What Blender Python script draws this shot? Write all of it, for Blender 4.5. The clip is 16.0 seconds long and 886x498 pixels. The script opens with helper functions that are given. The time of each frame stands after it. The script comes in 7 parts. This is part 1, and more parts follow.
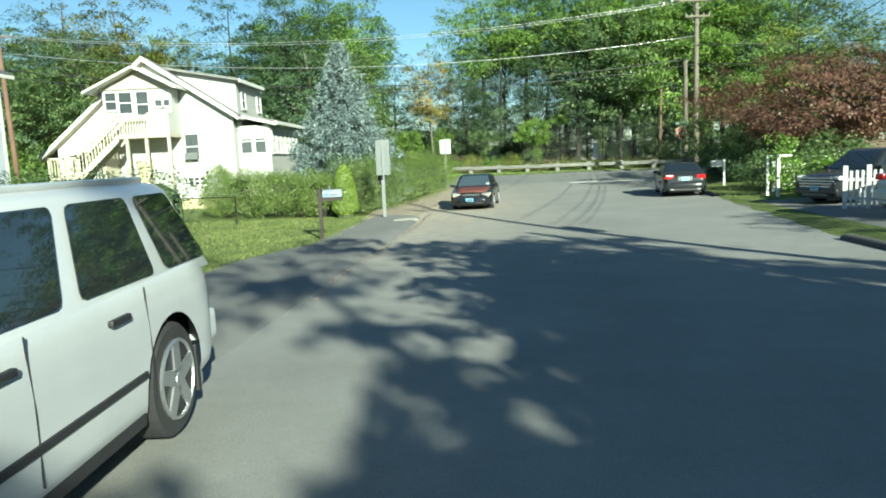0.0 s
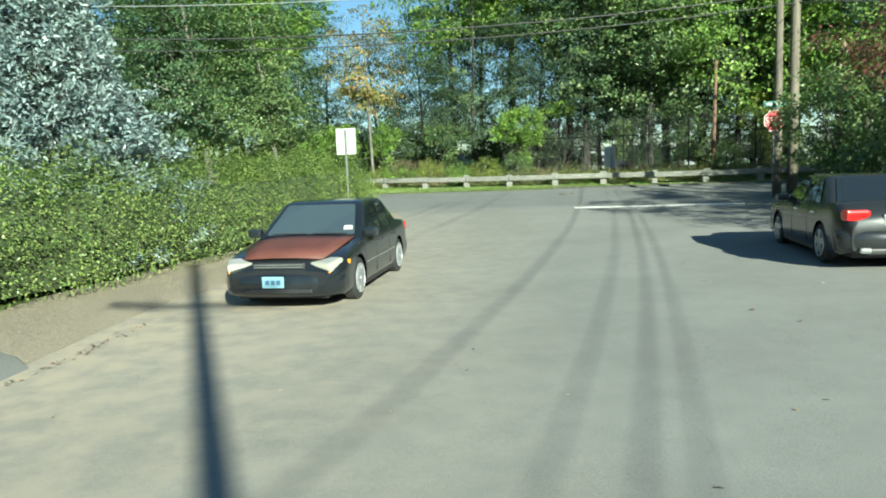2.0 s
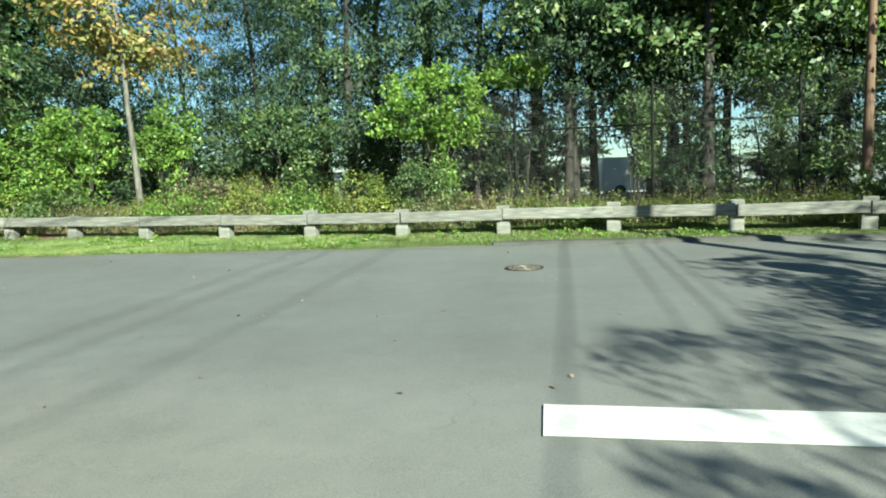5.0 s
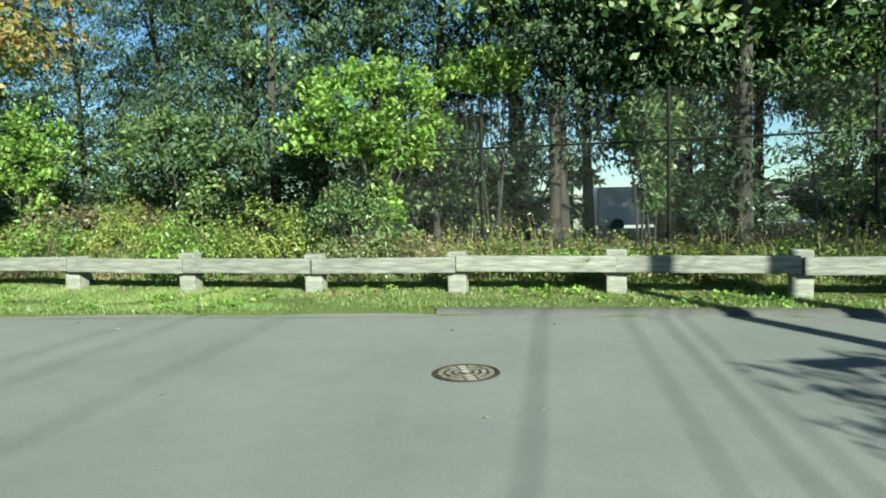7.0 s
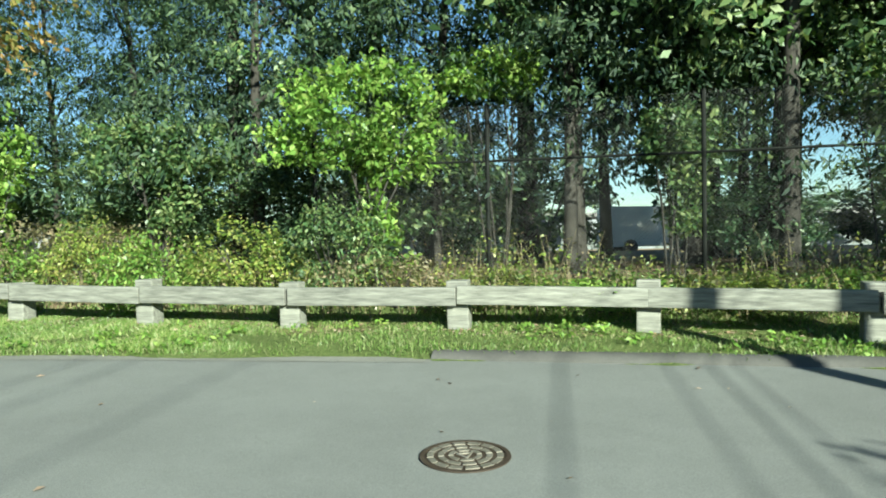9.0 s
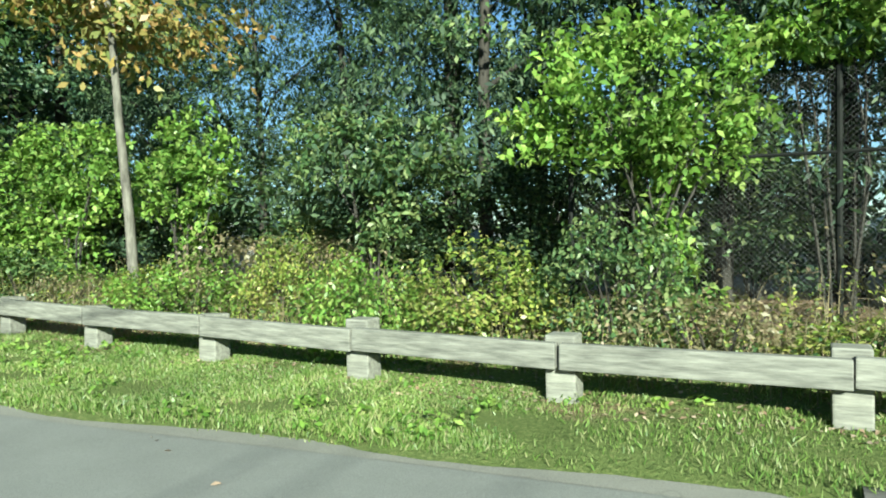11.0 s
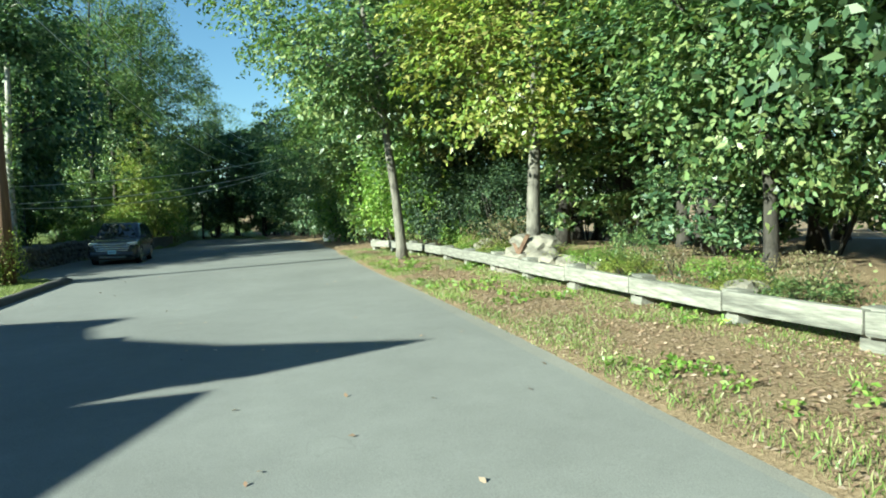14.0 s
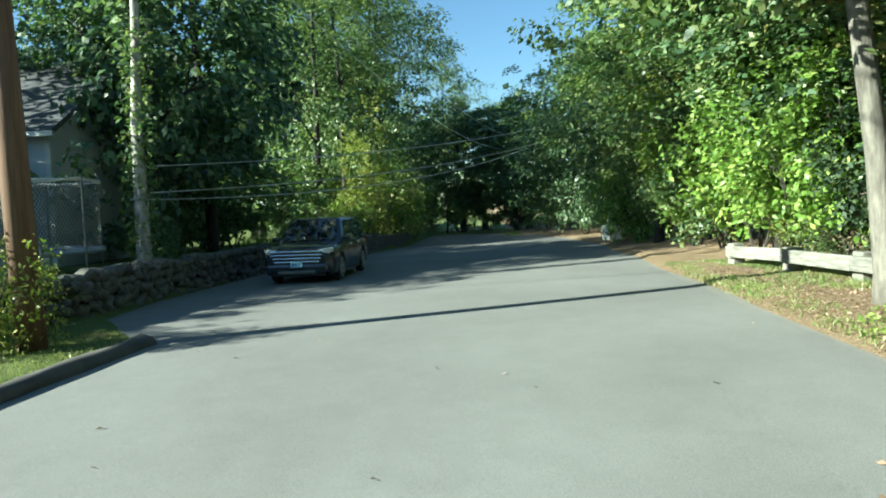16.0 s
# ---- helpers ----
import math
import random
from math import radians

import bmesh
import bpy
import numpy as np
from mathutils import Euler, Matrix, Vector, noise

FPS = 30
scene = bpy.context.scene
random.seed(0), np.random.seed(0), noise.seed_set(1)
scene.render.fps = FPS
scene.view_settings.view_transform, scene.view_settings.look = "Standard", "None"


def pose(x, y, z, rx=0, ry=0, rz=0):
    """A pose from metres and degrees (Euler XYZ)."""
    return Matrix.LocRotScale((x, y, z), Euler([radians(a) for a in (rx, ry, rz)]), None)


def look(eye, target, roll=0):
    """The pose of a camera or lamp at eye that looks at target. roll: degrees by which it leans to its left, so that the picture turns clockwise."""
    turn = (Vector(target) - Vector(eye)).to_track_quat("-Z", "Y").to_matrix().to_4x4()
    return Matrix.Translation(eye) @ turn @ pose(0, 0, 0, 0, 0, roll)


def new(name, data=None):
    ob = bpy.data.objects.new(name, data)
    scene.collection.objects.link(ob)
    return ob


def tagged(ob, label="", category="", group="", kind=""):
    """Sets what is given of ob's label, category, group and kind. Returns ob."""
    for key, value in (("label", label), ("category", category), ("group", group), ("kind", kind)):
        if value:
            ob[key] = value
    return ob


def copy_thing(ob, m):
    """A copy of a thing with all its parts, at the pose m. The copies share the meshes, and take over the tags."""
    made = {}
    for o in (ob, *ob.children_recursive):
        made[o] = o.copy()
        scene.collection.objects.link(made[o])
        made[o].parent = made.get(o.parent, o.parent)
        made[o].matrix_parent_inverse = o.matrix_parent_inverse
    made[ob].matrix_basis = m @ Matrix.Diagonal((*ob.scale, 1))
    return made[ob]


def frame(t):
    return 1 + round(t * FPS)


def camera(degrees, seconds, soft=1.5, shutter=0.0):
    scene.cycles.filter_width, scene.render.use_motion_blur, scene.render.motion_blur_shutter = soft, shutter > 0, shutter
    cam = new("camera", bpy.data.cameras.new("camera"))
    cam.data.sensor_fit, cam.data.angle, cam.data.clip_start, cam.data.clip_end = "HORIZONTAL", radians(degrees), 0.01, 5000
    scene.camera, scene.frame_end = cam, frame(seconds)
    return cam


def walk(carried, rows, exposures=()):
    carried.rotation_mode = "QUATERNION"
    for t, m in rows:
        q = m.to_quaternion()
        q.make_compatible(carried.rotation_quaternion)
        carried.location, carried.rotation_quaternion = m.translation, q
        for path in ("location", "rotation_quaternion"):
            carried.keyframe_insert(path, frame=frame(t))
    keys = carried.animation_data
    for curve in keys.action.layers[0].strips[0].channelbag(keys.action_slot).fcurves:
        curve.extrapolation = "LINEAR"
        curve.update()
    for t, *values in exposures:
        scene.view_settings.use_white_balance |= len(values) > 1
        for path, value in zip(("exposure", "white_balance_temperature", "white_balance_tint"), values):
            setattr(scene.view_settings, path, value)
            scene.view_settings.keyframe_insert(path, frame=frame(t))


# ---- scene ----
cam = camera(64.3, 16.0, soft=1.9)
PATH = [
    (0, (0.071, 0.083, 2.183), (0.038, 2.066, 1.924), -2.5),
    (0.5, (0.985, 5.342, 2.105), (0.963, 7.326, 1.85), -2.2),
    (1, (1.836, 10.484, 2.0), (1.813, 12.469, 1.751), -2.1),
    (1.5, (2.595, 15.303, 1.89), (2.565, 17.288, 1.649), -1.9),
    (2, (3.301, 19.976, 1.847), (3.264, 21.962, 1.615), -2.0),
    (2.5, (3.91, 24.45, 1.821), (3.878, 26.438, 1.601), -2.2),
    (3, (4.566, 28.654, 1.757), (4.539, 30.643, 1.548), -2.2),
    (3.5, (5.19, 32.448, 1.79), (5.18, 34.438, 1.592), -2.2),
    (4, (5.876, 36.056, 1.756), (5.887, 38.047, 1.571), -2.3),
    (4.2, (6.092, 37.248, 1.752), (6.115, 39.24, 1.568), -2.3),
    (6.3, (7.935, 45.189, 1.863), (7.986, 47.184, 1.737), -1.6),
    (6.5, (7.99, 45.581, 1.853), (8.044, 47.577, 1.739), -1.3),
    (7, (8.108, 46.164, 1.899), (8.164, 48.161, 1.803), -1.2),
    (7.5, (8.201, 46.642, 1.926), (8.258, 48.64, 1.843), -1.1),
    (8, (8.267, 47.024, 1.959), (8.322, 49.022, 1.888), -1.0),
    (8.2, (8.28, 47.185, 1.947), (8.337, 49.183, 1.88), -0.9),
    (10.3, (7.91, 49.76, 1.987), (7.708, 51.749, 1.99), -0.6),
    (10.5, (7.723, 50.166, 2.011), (7.444, 52.146, 2.016), -0.4),
    (11, (6.784, 51.151, 2.182), (6.308, 53.093, 2.163), -0.4),
    (11.5, (5.526, 52.177, 2.295), (4.768, 54.028, 2.258), -0.8),
    (12, (3.6, 53.154, 2.303), (2.539, 54.849, 2.253), -0.8),
    (12.5, (1.292, 53.904, 2.334), (-0.07, 55.367, 2.273), -0.7),
    (13, (-1.307, 54.373, 2.292), (-2.922, 55.55, 2.217), -0.6),
    (13.5, (-4.289, 54.589, 2.256), (-6.089, 55.454, 2.158), -1.0),
    (14, (-7.395, 54.615, 2.246), (-9.31, 55.183, 2.133), -1.2),
    (14.5, (-10.41, 54.633, 2.189), (-12.382, 54.946, 2.068), -1.4),
    (15, (-13.53, 54.596, 2.118), (-15.523, 54.716, 1.998), -1.8),
    (15.5, (-17.068, 54.621, 2.125), (-19.064, 54.595, 2.003), -2.0),
    (16, (-20.588, 54.688, 2.11), (-22.581, 54.576, 1.992), -2.3),
]
walk(cam, [(t, look(eye, target, roll)) for t, eye, target, roll in PATH],
     exposures=[(0.0, 1.5, 6050, -12), (7.0, 1.55, 6050, -12), (11.0, 1.6, 6000, -13), (13.5, 1.78, 6000, -15), (14.5, 1.95, 5950, -12), (16.0, 2.05, 5950, -10)])

# ---- light: clear autumn sky, low sun behind the first stretch of road ----
SUN_ELEVATION = radians(23)
SUN_FROM = Vector((0.355, -0.935, 0)).normalized()
world = bpy.data.worlds.new("sky")
scene.world = world
world.use_nodes = True
wn = world.node_tree.nodes
sky = wn.new("ShaderNodeTexSky")
sky.sky_type = "NISHITA"
sky.sun_disc = False
sky.sun_elevation = SUN_ELEVATION
sky.sun_rotation = math.atan2(SUN_FROM.x, SUN_FROM.y)
sky.air_density, sky.dust_density, sky.ozone_density = 1.0, 0.1, 3.5
wn["Background"].inputs[1].default_value = 0.049
world.node_tree.links.new(sky.outputs[0], wn["Background"].inputs[0])
sun_data = bpy.data.lights.new("sun", "SUN")
sun_data.energy, sun_data.angle, sun_data.color = 5.0, radians(0.55), (1.0, 0.93, 0.80)
sun = new("sun", sun_data)
to_sun = Vector((SUN_FROM.x * math.cos(SUN_ELEVATION), SUN_FROM.y * math.cos(SUN_ELEVATION), math.sin(SUN_ELEVATION)))
sun.matrix_world = look(to_sun * 200, (0, 0, 0))


# ---- materials ----
def nodes_of(name):
    m = bpy.data.materials.new(name)
    m.use_nodes = True
    nt = m.node_tree
    return m, nt.nodes, nt.links, nt.nodes["Principled BSDF"]


def ramp(n, l, fac, stops):
    r = n.new("ShaderNodeValToRGB")
    while len(r.color_ramp.elements) < len(stops):
        r.color_ramp.elements.new(0.5)
    for e, (p, c) in zip(r.color_ramp.elements, stops):
        e.position, e.color = p, (*c, 1)
    l.new(fac, r.inputs[0])
    return r.outputs[0]


def noise_at(n, l, scale, detail=4.0, rough=0.6, coord="Object", stretch=None):
    tc = n.new("ShaderNodeTexCoord")
    t = n.new("ShaderNodeTexNoise")
    t.inputs["Scale"].default_value, t.inputs["Detail"].default_value, t.inputs["Roughness"].default_value = scale, detail, rough
    src = tc.outputs[coord]
    if stretch:
        mp = n.new("ShaderNodeMapping")
        mp.inputs["Scale"].default_value = stretch
        l.new(src, mp.inputs[0])
        src = mp.outputs[0]
    l.new(src, t.inputs["Vector"])
    return t.outputs["Fac"]


def mixc(n, l, fac, a, b, mode="MIX"):
    m = n.new("ShaderNodeMix")
    m.data_type, m.blend_type = "RGBA", mode
    for sock, v in ((m.inputs[0], fac), (m.inputs[6], a), (m.inputs[7], b)):
        if isinstance(v, (int, float)):
            sock.default_value = v
        elif isinstance(v, tuple):
            sock.default_value = (*v, 1)
        else:
            l.new(v, sock)
    return m.outputs[2]


def maths(n, l, op, a, b=0.0, clamp=False):
    m = n.new("ShaderNodeMath")
    m.operation, m.use_clamp = op, clamp
    for sock, v in ((m.inputs[0], a), (m.inputs[1], b)):
        if isinstance(v, (int, float)):
            sock.default_value = v
        else:
            l.new(v, sock)
    return m.outputs[0]


def bump(n, l, bsdf, height, strength=0.4, distance=0.02):
    b = n.new("ShaderNodeBump")
    b.inputs["Strength"].default_value, b.inputs["Distance"].default_value = strength, distance
    l.new(height, b.inputs["Height"])
    l.new(b.outputs[0], bsdf.inputs["Normal"])


def plain(name, colour, rough=0.6, metal=0.0, vary=0.12, scale=6.0, grain=60.0, coat=0.0, spec=0.5):
    """A surface of one material with stains at two scales and a fine relief."""
    m, n, l, b = nodes_of(name)
    dark = tuple(c * (1 - vary) for c in colour)
    light = tuple(min(1, c * (1 + vary)) for c in colour)
    big = ramp(n, l, noise_at(n, l, scale), [(0.3, dark), (0.7, light)])
    small = noise_at(n, l, grain, 2.0)
    col = mixc(n, l, 0.25, big, ramp(n, l, small, [(0.3, dark), (0.7, light)]))
    l.new(col, b.inputs["Base Color"])
    b.inputs["Roughness"].default_value, b.inputs["Metallic"].default_value = rough, metal
    b.inputs["Coat Weight"].default_value = coat
    b.inputs["Specular IOR Level"].default_value = spec
    bump(n, l, b, small, 0.15, 0.004)
    return m


def leaf_material(name, colours, gloss=0.42, through_light=0.30):
    """Leaves: colour by leaf, some light passing through."""
    m, n, l, b = nodes_of(name)
    geo = n.new("ShaderNodeNewGeometry")
    stops = [((i + 0.5) / len(colours), (c[0], c[1], c[2] * 1.35)) for i, c in enumerate(colours)]
    col = ramp(n, l, geo.outputs["Random Per Island"], stops)
    patch = noise_at(n, l, 0.55, 3.0)
    col = mixc(n, l, 0.75, col, ramp(n, l, patch, [(0.3, (0.55, 0.6, 0.55)), (0.7, (1.25, 1.2, 1.0))]), "MULTIPLY")
    l.new(col, b.inputs["Base Color"])
    b.inputs["Roughness"].default_value = gloss
    b.inputs["Specular IOR Level"].default_value = 0.45
    tr = n.new("ShaderNodeBsdfTranslucent")
    l.new(mixc(n, l, 1.0, col, (1.2, 1.35, 0.7), "MULTIPLY"), tr.inputs[0])
    mx = n.new("ShaderNodeMixShader")
    mx.inputs[0].default_value = through_light
    l.new(b.outputs[0], mx.inputs[1])
    l.new(tr.outputs[0], mx.inputs[2])
    l.new(mx.outputs[0], n["Material Output"].inputs[0])
    return m


def bark_material(name, a, c):
    m, n, l, b = nodes_of(name)
    ridges = noise_at(n, l, 9.0, 6.0, 0.7, stretch=(1.0, 1.0, 0.22))
    l.new(ramp(n, l, ridges, [(0.32, a), (0.68, c)]), b.inputs["Base Color"])
    b.inputs["Roughness"].default_value = 0.9
    bump(n, l, b, ridges, 0.8, 0.03)
    return m


def asphalt_material(name, tone, sandy):
    m, n, l, b = nodes_of(name)
    fine = noise_at(n, l, 90.0, 3.0, 0.7)
    broad = noise_at(n, l, 0.35, 5.0, 0.55)
    mid = noise_at(n, l, 2.6, 5.0, 0.65)
    dark = tuple(c * 0.80 for c in tone)
    light = tuple(c * 1.16 for c in tone)
    col = ramp(n, l, broad, [(0.35, dark), (0.65, light)])
    col = mixc(n, l, 0.35, col, ramp(n, l, mid, [(0.35, dark), (0.7, light)]))
    col = mixc(n, l, 0.22, col, ramp(n, l, fine, [(0.35, (0.05, 0.05, 0.05)), (0.62, (0.42, 0.41, 0.38))]))
    if sandy:
        # blown sand lying along the south-western side and its corner
        tc = n.new("ShaderNodeTexCoord")
        sep = n.new("ShaderNodeSeparateXYZ")
        l.new(tc.outputs["Object"], sep.inputs[0])
        edge = maths(n, l, "ADD", maths(n, l, "MULTIPLY", sep.outputs[1], 0.05), maths(n, l, "MULTIPLY", maths(n, l, "MAXIMUM", maths(n, l, "SUBTRACT", sep.outputs[1], 31.0), 0.0), 0.13))
        across = maths(n, l, "SUBTRACT", 1.0, maths(n, l, "MULTIPLY", maths(n, l, "SUBTRACT", maths(n, l, "ADD", sep.outputs[0], 2.6), edge), 0.165), True)
        along = maths(n, l, "SUBTRACT", 1.0, maths(n, l, "MULTIPLY", maths(n, l, "ABSOLUTE", maths(n, l, "SUBTRACT", sep.outputs[1], 30.0)), 0.052), True)
        patch = ramp(n, l, mid, [(0.38, (0, 0, 0)), (0.62, (1, 1, 1))])
        sand = maths(n, l, "MULTIPLY", maths(n, l, "MULTIPLY", across, along), patch, True)
        sand = maths(n, l, "MULTIPLY", maths(n, l, "ADD", sand, maths(n, l, "MULTIPLY", maths(n, l, "MULTIPLY", across, along), 0.6)), 0.85, True)
        col = mixc(n, l, sand, col, (0.385, 0.33, 0.255))
    if sandy:
        # the side street has a newer, darker coat
        newer = maths(n, l, "MULTIPLY", maths(n, l, "SUBTRACT", sep.outputs[1], 45.5), 0.35, True)
        col = mixc(n, l, newer, col, mixc(n, l, 1.0, col, (0.80, 0.82, 0.86), "MULTIPLY"))
    # hairline cracks
    tc2 = n.new("ShaderNodeTexCoord")
    warp = n.new("ShaderNodeTexNoise")
    warp.inputs["Scale"].default_value = 1.3
    l.new(tc2.outputs["Object"], warp.inputs["Vector"])
    add = n.new("ShaderNodeMixRGB")
    add.blend_type = "ADD"
    add.inputs[0].default_value = 0.9
    l.new(tc2.outputs["Object"], add.inputs[1])
    l.new(warp.outputs["Color"], add.inputs[2])
    vor = n.new("ShaderNodeTexVoronoi")
    vor.feature = "DISTANCE_TO_EDGE"
    vor.inputs["Scale"].default_value = 0.22
    l.new(add.outputs[0], vor.inputs["Vector"])
    crack = maths(n, l, "LESS_THAN", vor.outputs["Distance"], 0.0016)
    some = maths(n, l, "MULTIPLY", crack, maths(n, l, "GREATER_THAN", broad, 0.58))
    col = mixc(n, l, maths(n, l, "MULTIPLY", some, 0.16), col, (0.07, 0.068, 0.065))
    l.new(col, b.inputs["Base Color"])
    b.inputs["Roughness"].default_value = 0.88
    b.inputs["Specular IOR Level"].default_value = 0.3
    bump(n, l, b, fine, 0.5, 0.008)
    return m


def ground_material(name):
    """Lawn and weeds, turning to leaf mould and bare earth in patches and under the wood."""
    m, n, l, b = nodes_of(name)
    tc = n.new("ShaderNodeTexCoord")
    sep = n.new("ShaderNodeSeparateXYZ")
    l.new(tc.outputs["Object"], sep.inputs[0])
    fine = noise_at(n, l, 26.0, 5.0, 0.7)
    mid = noise_at(n, l, 1.1, 4.0, 0.6)
    grass = ramp(n, l, fine, [(0.3, (0.07, 0.10, 0.032)), (0.55, (0.13, 0.165, 0.055)), (0.75, (0.25, 0.25, 0.11))])
    earth = ramp(n, l, fine, [(0.3, (0.15, 0.105, 0.065)), (0.6, (0.30, 0.225, 0.145)), (0.8, (0.44, 0.345, 0.235))])
    # earth beyond the timber rail and on the trodden stretch of verge west of the bend
    far = maths(n, l, "GREATER_THAN", maths(n, l, "ADD", sep.outputs[1], maths(n, l, "MULTIPLY", mid, 3.0)), 61.6)
    west = maths(n, l, "MULTIPLY", maths(n, l, "LESS_THAN", maths(n, l, "ADD", sep.outputs[0], maths(n, l, "MULTIPLY", mid, 7.0)), -1.4), maths(n, l, "GREATER_THAN", maths(n, l, "ADD", sep.outputs[1], maths(n, l, "MULTIPLY", mid, 2.0)), 58.5))
    area = maths(n, l, "MAXIMUM", far, maths(n, l, "MULTIPLY", west, 0.85))
    pick = maths(n, l, "ADD", maths(n, l, "MULTIPLY", area, 0.45), maths(n, l, "MULTIPLY", mid, 0.9))
    # trodden sand between hedge and road
    sx = maths(n, l, "MULTIPLY", maths(n, l, "GREATER_THAN", sep.outputs[0], -3.4), maths(n, l, "LESS_THAN", sep.outputs[0], 3.0))
    sy = maths(n, l, "MULTIPLY", maths(n, l, "GREATER_THAN", maths(n, l, "ADD", sep.outputs[1], mid), 26.6), maths(n, l, "LESS_THAN", sep.outputs[1], 49.0))
    sand = ramp(n, l, fine, [(0.3, (0.26, 0.222, 0.172)), (0.6, (0.36, 0.31, 0.24)), (0.8, (0.43, 0.375, 0.30))])
    earth = mixc(n, l, maths(n, l, "MULTIPLY", sx, sy), earth, sand)
    pick = maths(n, l, "ADD", pick, maths(n, l, "MULTIPLY", sx, sy))
    l.new(mixc(n, l, ramp(n, l, pick, [(0.54, (0, 0, 0)), (0.68, (1, 1, 1))]), grass, earth), b.inputs["Base Color"])
    b.inputs["Roughness"].default_value = 0.95
    b.inputs["Specular IOR Level"].default_value = 0.1
    bump(n, l, b, fine, 0.9, 0.05)
    return m


def timber_material(name, a, c, stretch=(1.0, 9.0, 9.0), scale=3.0):
    m, n, l, b = nodes_of(name)
    grain = noise_at(n, l, scale, 6.0, 0.65, stretch=stretch)
    info = n.new("ShaderNodeObjectInfo")
    col = ramp(n, l, grain, [(0.3, a), (0.7, c)])
    shade = ramp(n, l, info.outputs["Random"], [(0.0, (0.82, 0.82, 0.82)), (1.0, (1.1, 1.1, 1.08))])
    l.new(mixc(n, l, 1.0, col, shade, "MULTIPLY"), b.inputs["Base Color"])
    b.inputs["Roughness"].default_value = 0.85
    bump(n, l, b, grain, 0.6, 0.012)
    return m


def siding_material(name, colour, board=0.115):
    """Painted lapped boards: the laps are a fine relief with a painted shade line at this distance."""
    m, n, l, b = nodes_of(name)
    tc = n.new("ShaderNodeTexCoord")
    sep = n.new("ShaderNodeSeparateXYZ")
    l.new(tc.outputs["Object"], sep.inputs[0])
    saw = maths(n, l, "FRACT", maths(n, l, "DIVIDE", sep.outputs[2], board))
    stain = noise_at(n, l, 1.4, 4.0)
    col = ramp(n, l, stain, [(0.3, tuple(c * 0.9 for c in colour)), (0.7, colour)])
    # darker line in the colour for the shade below each lap
    col = mixc(n, l, maths(n, l, "MULTIPLY", maths(n, l, "GREATER_THAN", saw, 0.93), 0.35), col, tuple(c * 0.5 for c in colour))
    l.new(col, b.inputs["Base Color"])
    b.inputs["Roughness"].default_value = 0.55
    bump(n, l, b, saw, 0.6, 0.012)
    return m


def glass_material(name, tint=(0.02, 0.025, 0.03), rough=0.03):
    """Dark tinted pane that mirrors the sky."""
    m, n, l, b = nodes_of(name)
    b.inputs["Base Color"].default_value = (*tint, 1)
    b.inputs["Roughness"].default_value = rough
    b.inputs["Specular IOR Level"].default_value = 0.9
    b.inputs["Coat Weight"].default_value = 0.6
    return m


M_ROAD = asphalt_material("weathered asphalt", (0.215, 0.215, 0.20), True)
M_PATH = asphalt_material("patched dark asphalt", (0.15, 0.148, 0.14), False)
M_EDGE = asphalt_material("worn gritty asphalt edge", (0.185, 0.18, 0.165), False)
M_LOT = asphalt_material("pale lot asphalt", (0.34, 0.34, 0.33), False)
M_GROUND = ground_material("grass and leaf mould")
M_LINE = plain("worn white road paint", (0.75, 0.74, 0.70), 0.7, 0, 0.2, 3.0, 25.0)
M_STONE = plain("pale kerb stone", (0.26, 0.25, 0.22), 0.85, 0, 0.2, 3.0)
M_ROCK = plain("grey field stone", (0.10, 0.096, 0.085), 0.9, 0, 0.45, 2.0, 18.0)
M_TAR = plain("dark tarred berm", (0.075, 0.072, 0.068), 0.9, 0, 0.3, 2.5, 30.0)
M_IRON = plain("rusty cast iron", (0.075, 0.055, 0.043), 0.6, 0.5, 0.35, 8.0, 50.0)
M_IRON_LIGHT = plain("worn bright iron", (0.29, 0.265, 0.23), 0.5, 0.6, 0.3, 8.0, 50.0)
M_RAIL = timber_material("silvered rail timber", (0.10, 0.099, 0.088), (0.28, 0.277, 0.245))
M_POLE = timber_material("weathered pole timber", (0.075, 0.065, 0.048), (0.17, 0.15, 0.115), (9.0, 9.0, 0.5), 2.0)
M_POLE_RED = timber_material("red-brown pole timber", (0.085, 0.048, 0.032), (0.175, 0.108, 0.072), (9.0, 9.0, 0.5), 2.0)
M_STEEL = plain("galvanised steel", (0.17, 0.18, 0.18), 0.55, 0.4, 0.1)
M_ALU = plain("dull sign back", (0.13, 0.145, 0.14), 0.55, 0.3, 0.12, 3.0)
M_SIGN_WHITE = plain("white sign sheet", (0.40, 0.42, 0.40), 0.5, 0, 0.08)
M_SIGN_RED = plain("red sign sheet", (0.30, 0.012, 0.016), 0.45, 0, 0.12)
M_SIGN_GREEN = plain("green sign sheet", (0.006, 0.10, 0.075), 0.45, 0, 0.12)
M_FENCE = plain("black coated fence steel", (0.010, 0.011, 0.010), 0.7, 0.0, 0.2, spec=0.15)
M_MESH = plain("galvanised fence wire", (0.12, 0.122, 0.12), 0.5, 0.3, 0.2)
M_WIRE = plain("cable sheath", (0.035, 0.035, 0.035), 0.55, 0.0, 0.1)
M_WIRE_LIGHT = plain("bright aluminium cable", (0.62, 0.62, 0.60), 0.35, 0.7, 0.1)
M_WHITE_SIDING = siding_material("white painted siding", (0.45, 0.45, 0.425))
M_GREY_SIDING = siding_material("pale grey siding", (0.50, 0.53, 0.58))
M_SHED = siding_material("grey shed cladding", (0.20, 0.215, 0.23), 0.3)
M_TRIM = plain("white painted trim", (0.60, 0.595, 0.56), 0.5, 0, 0.06)
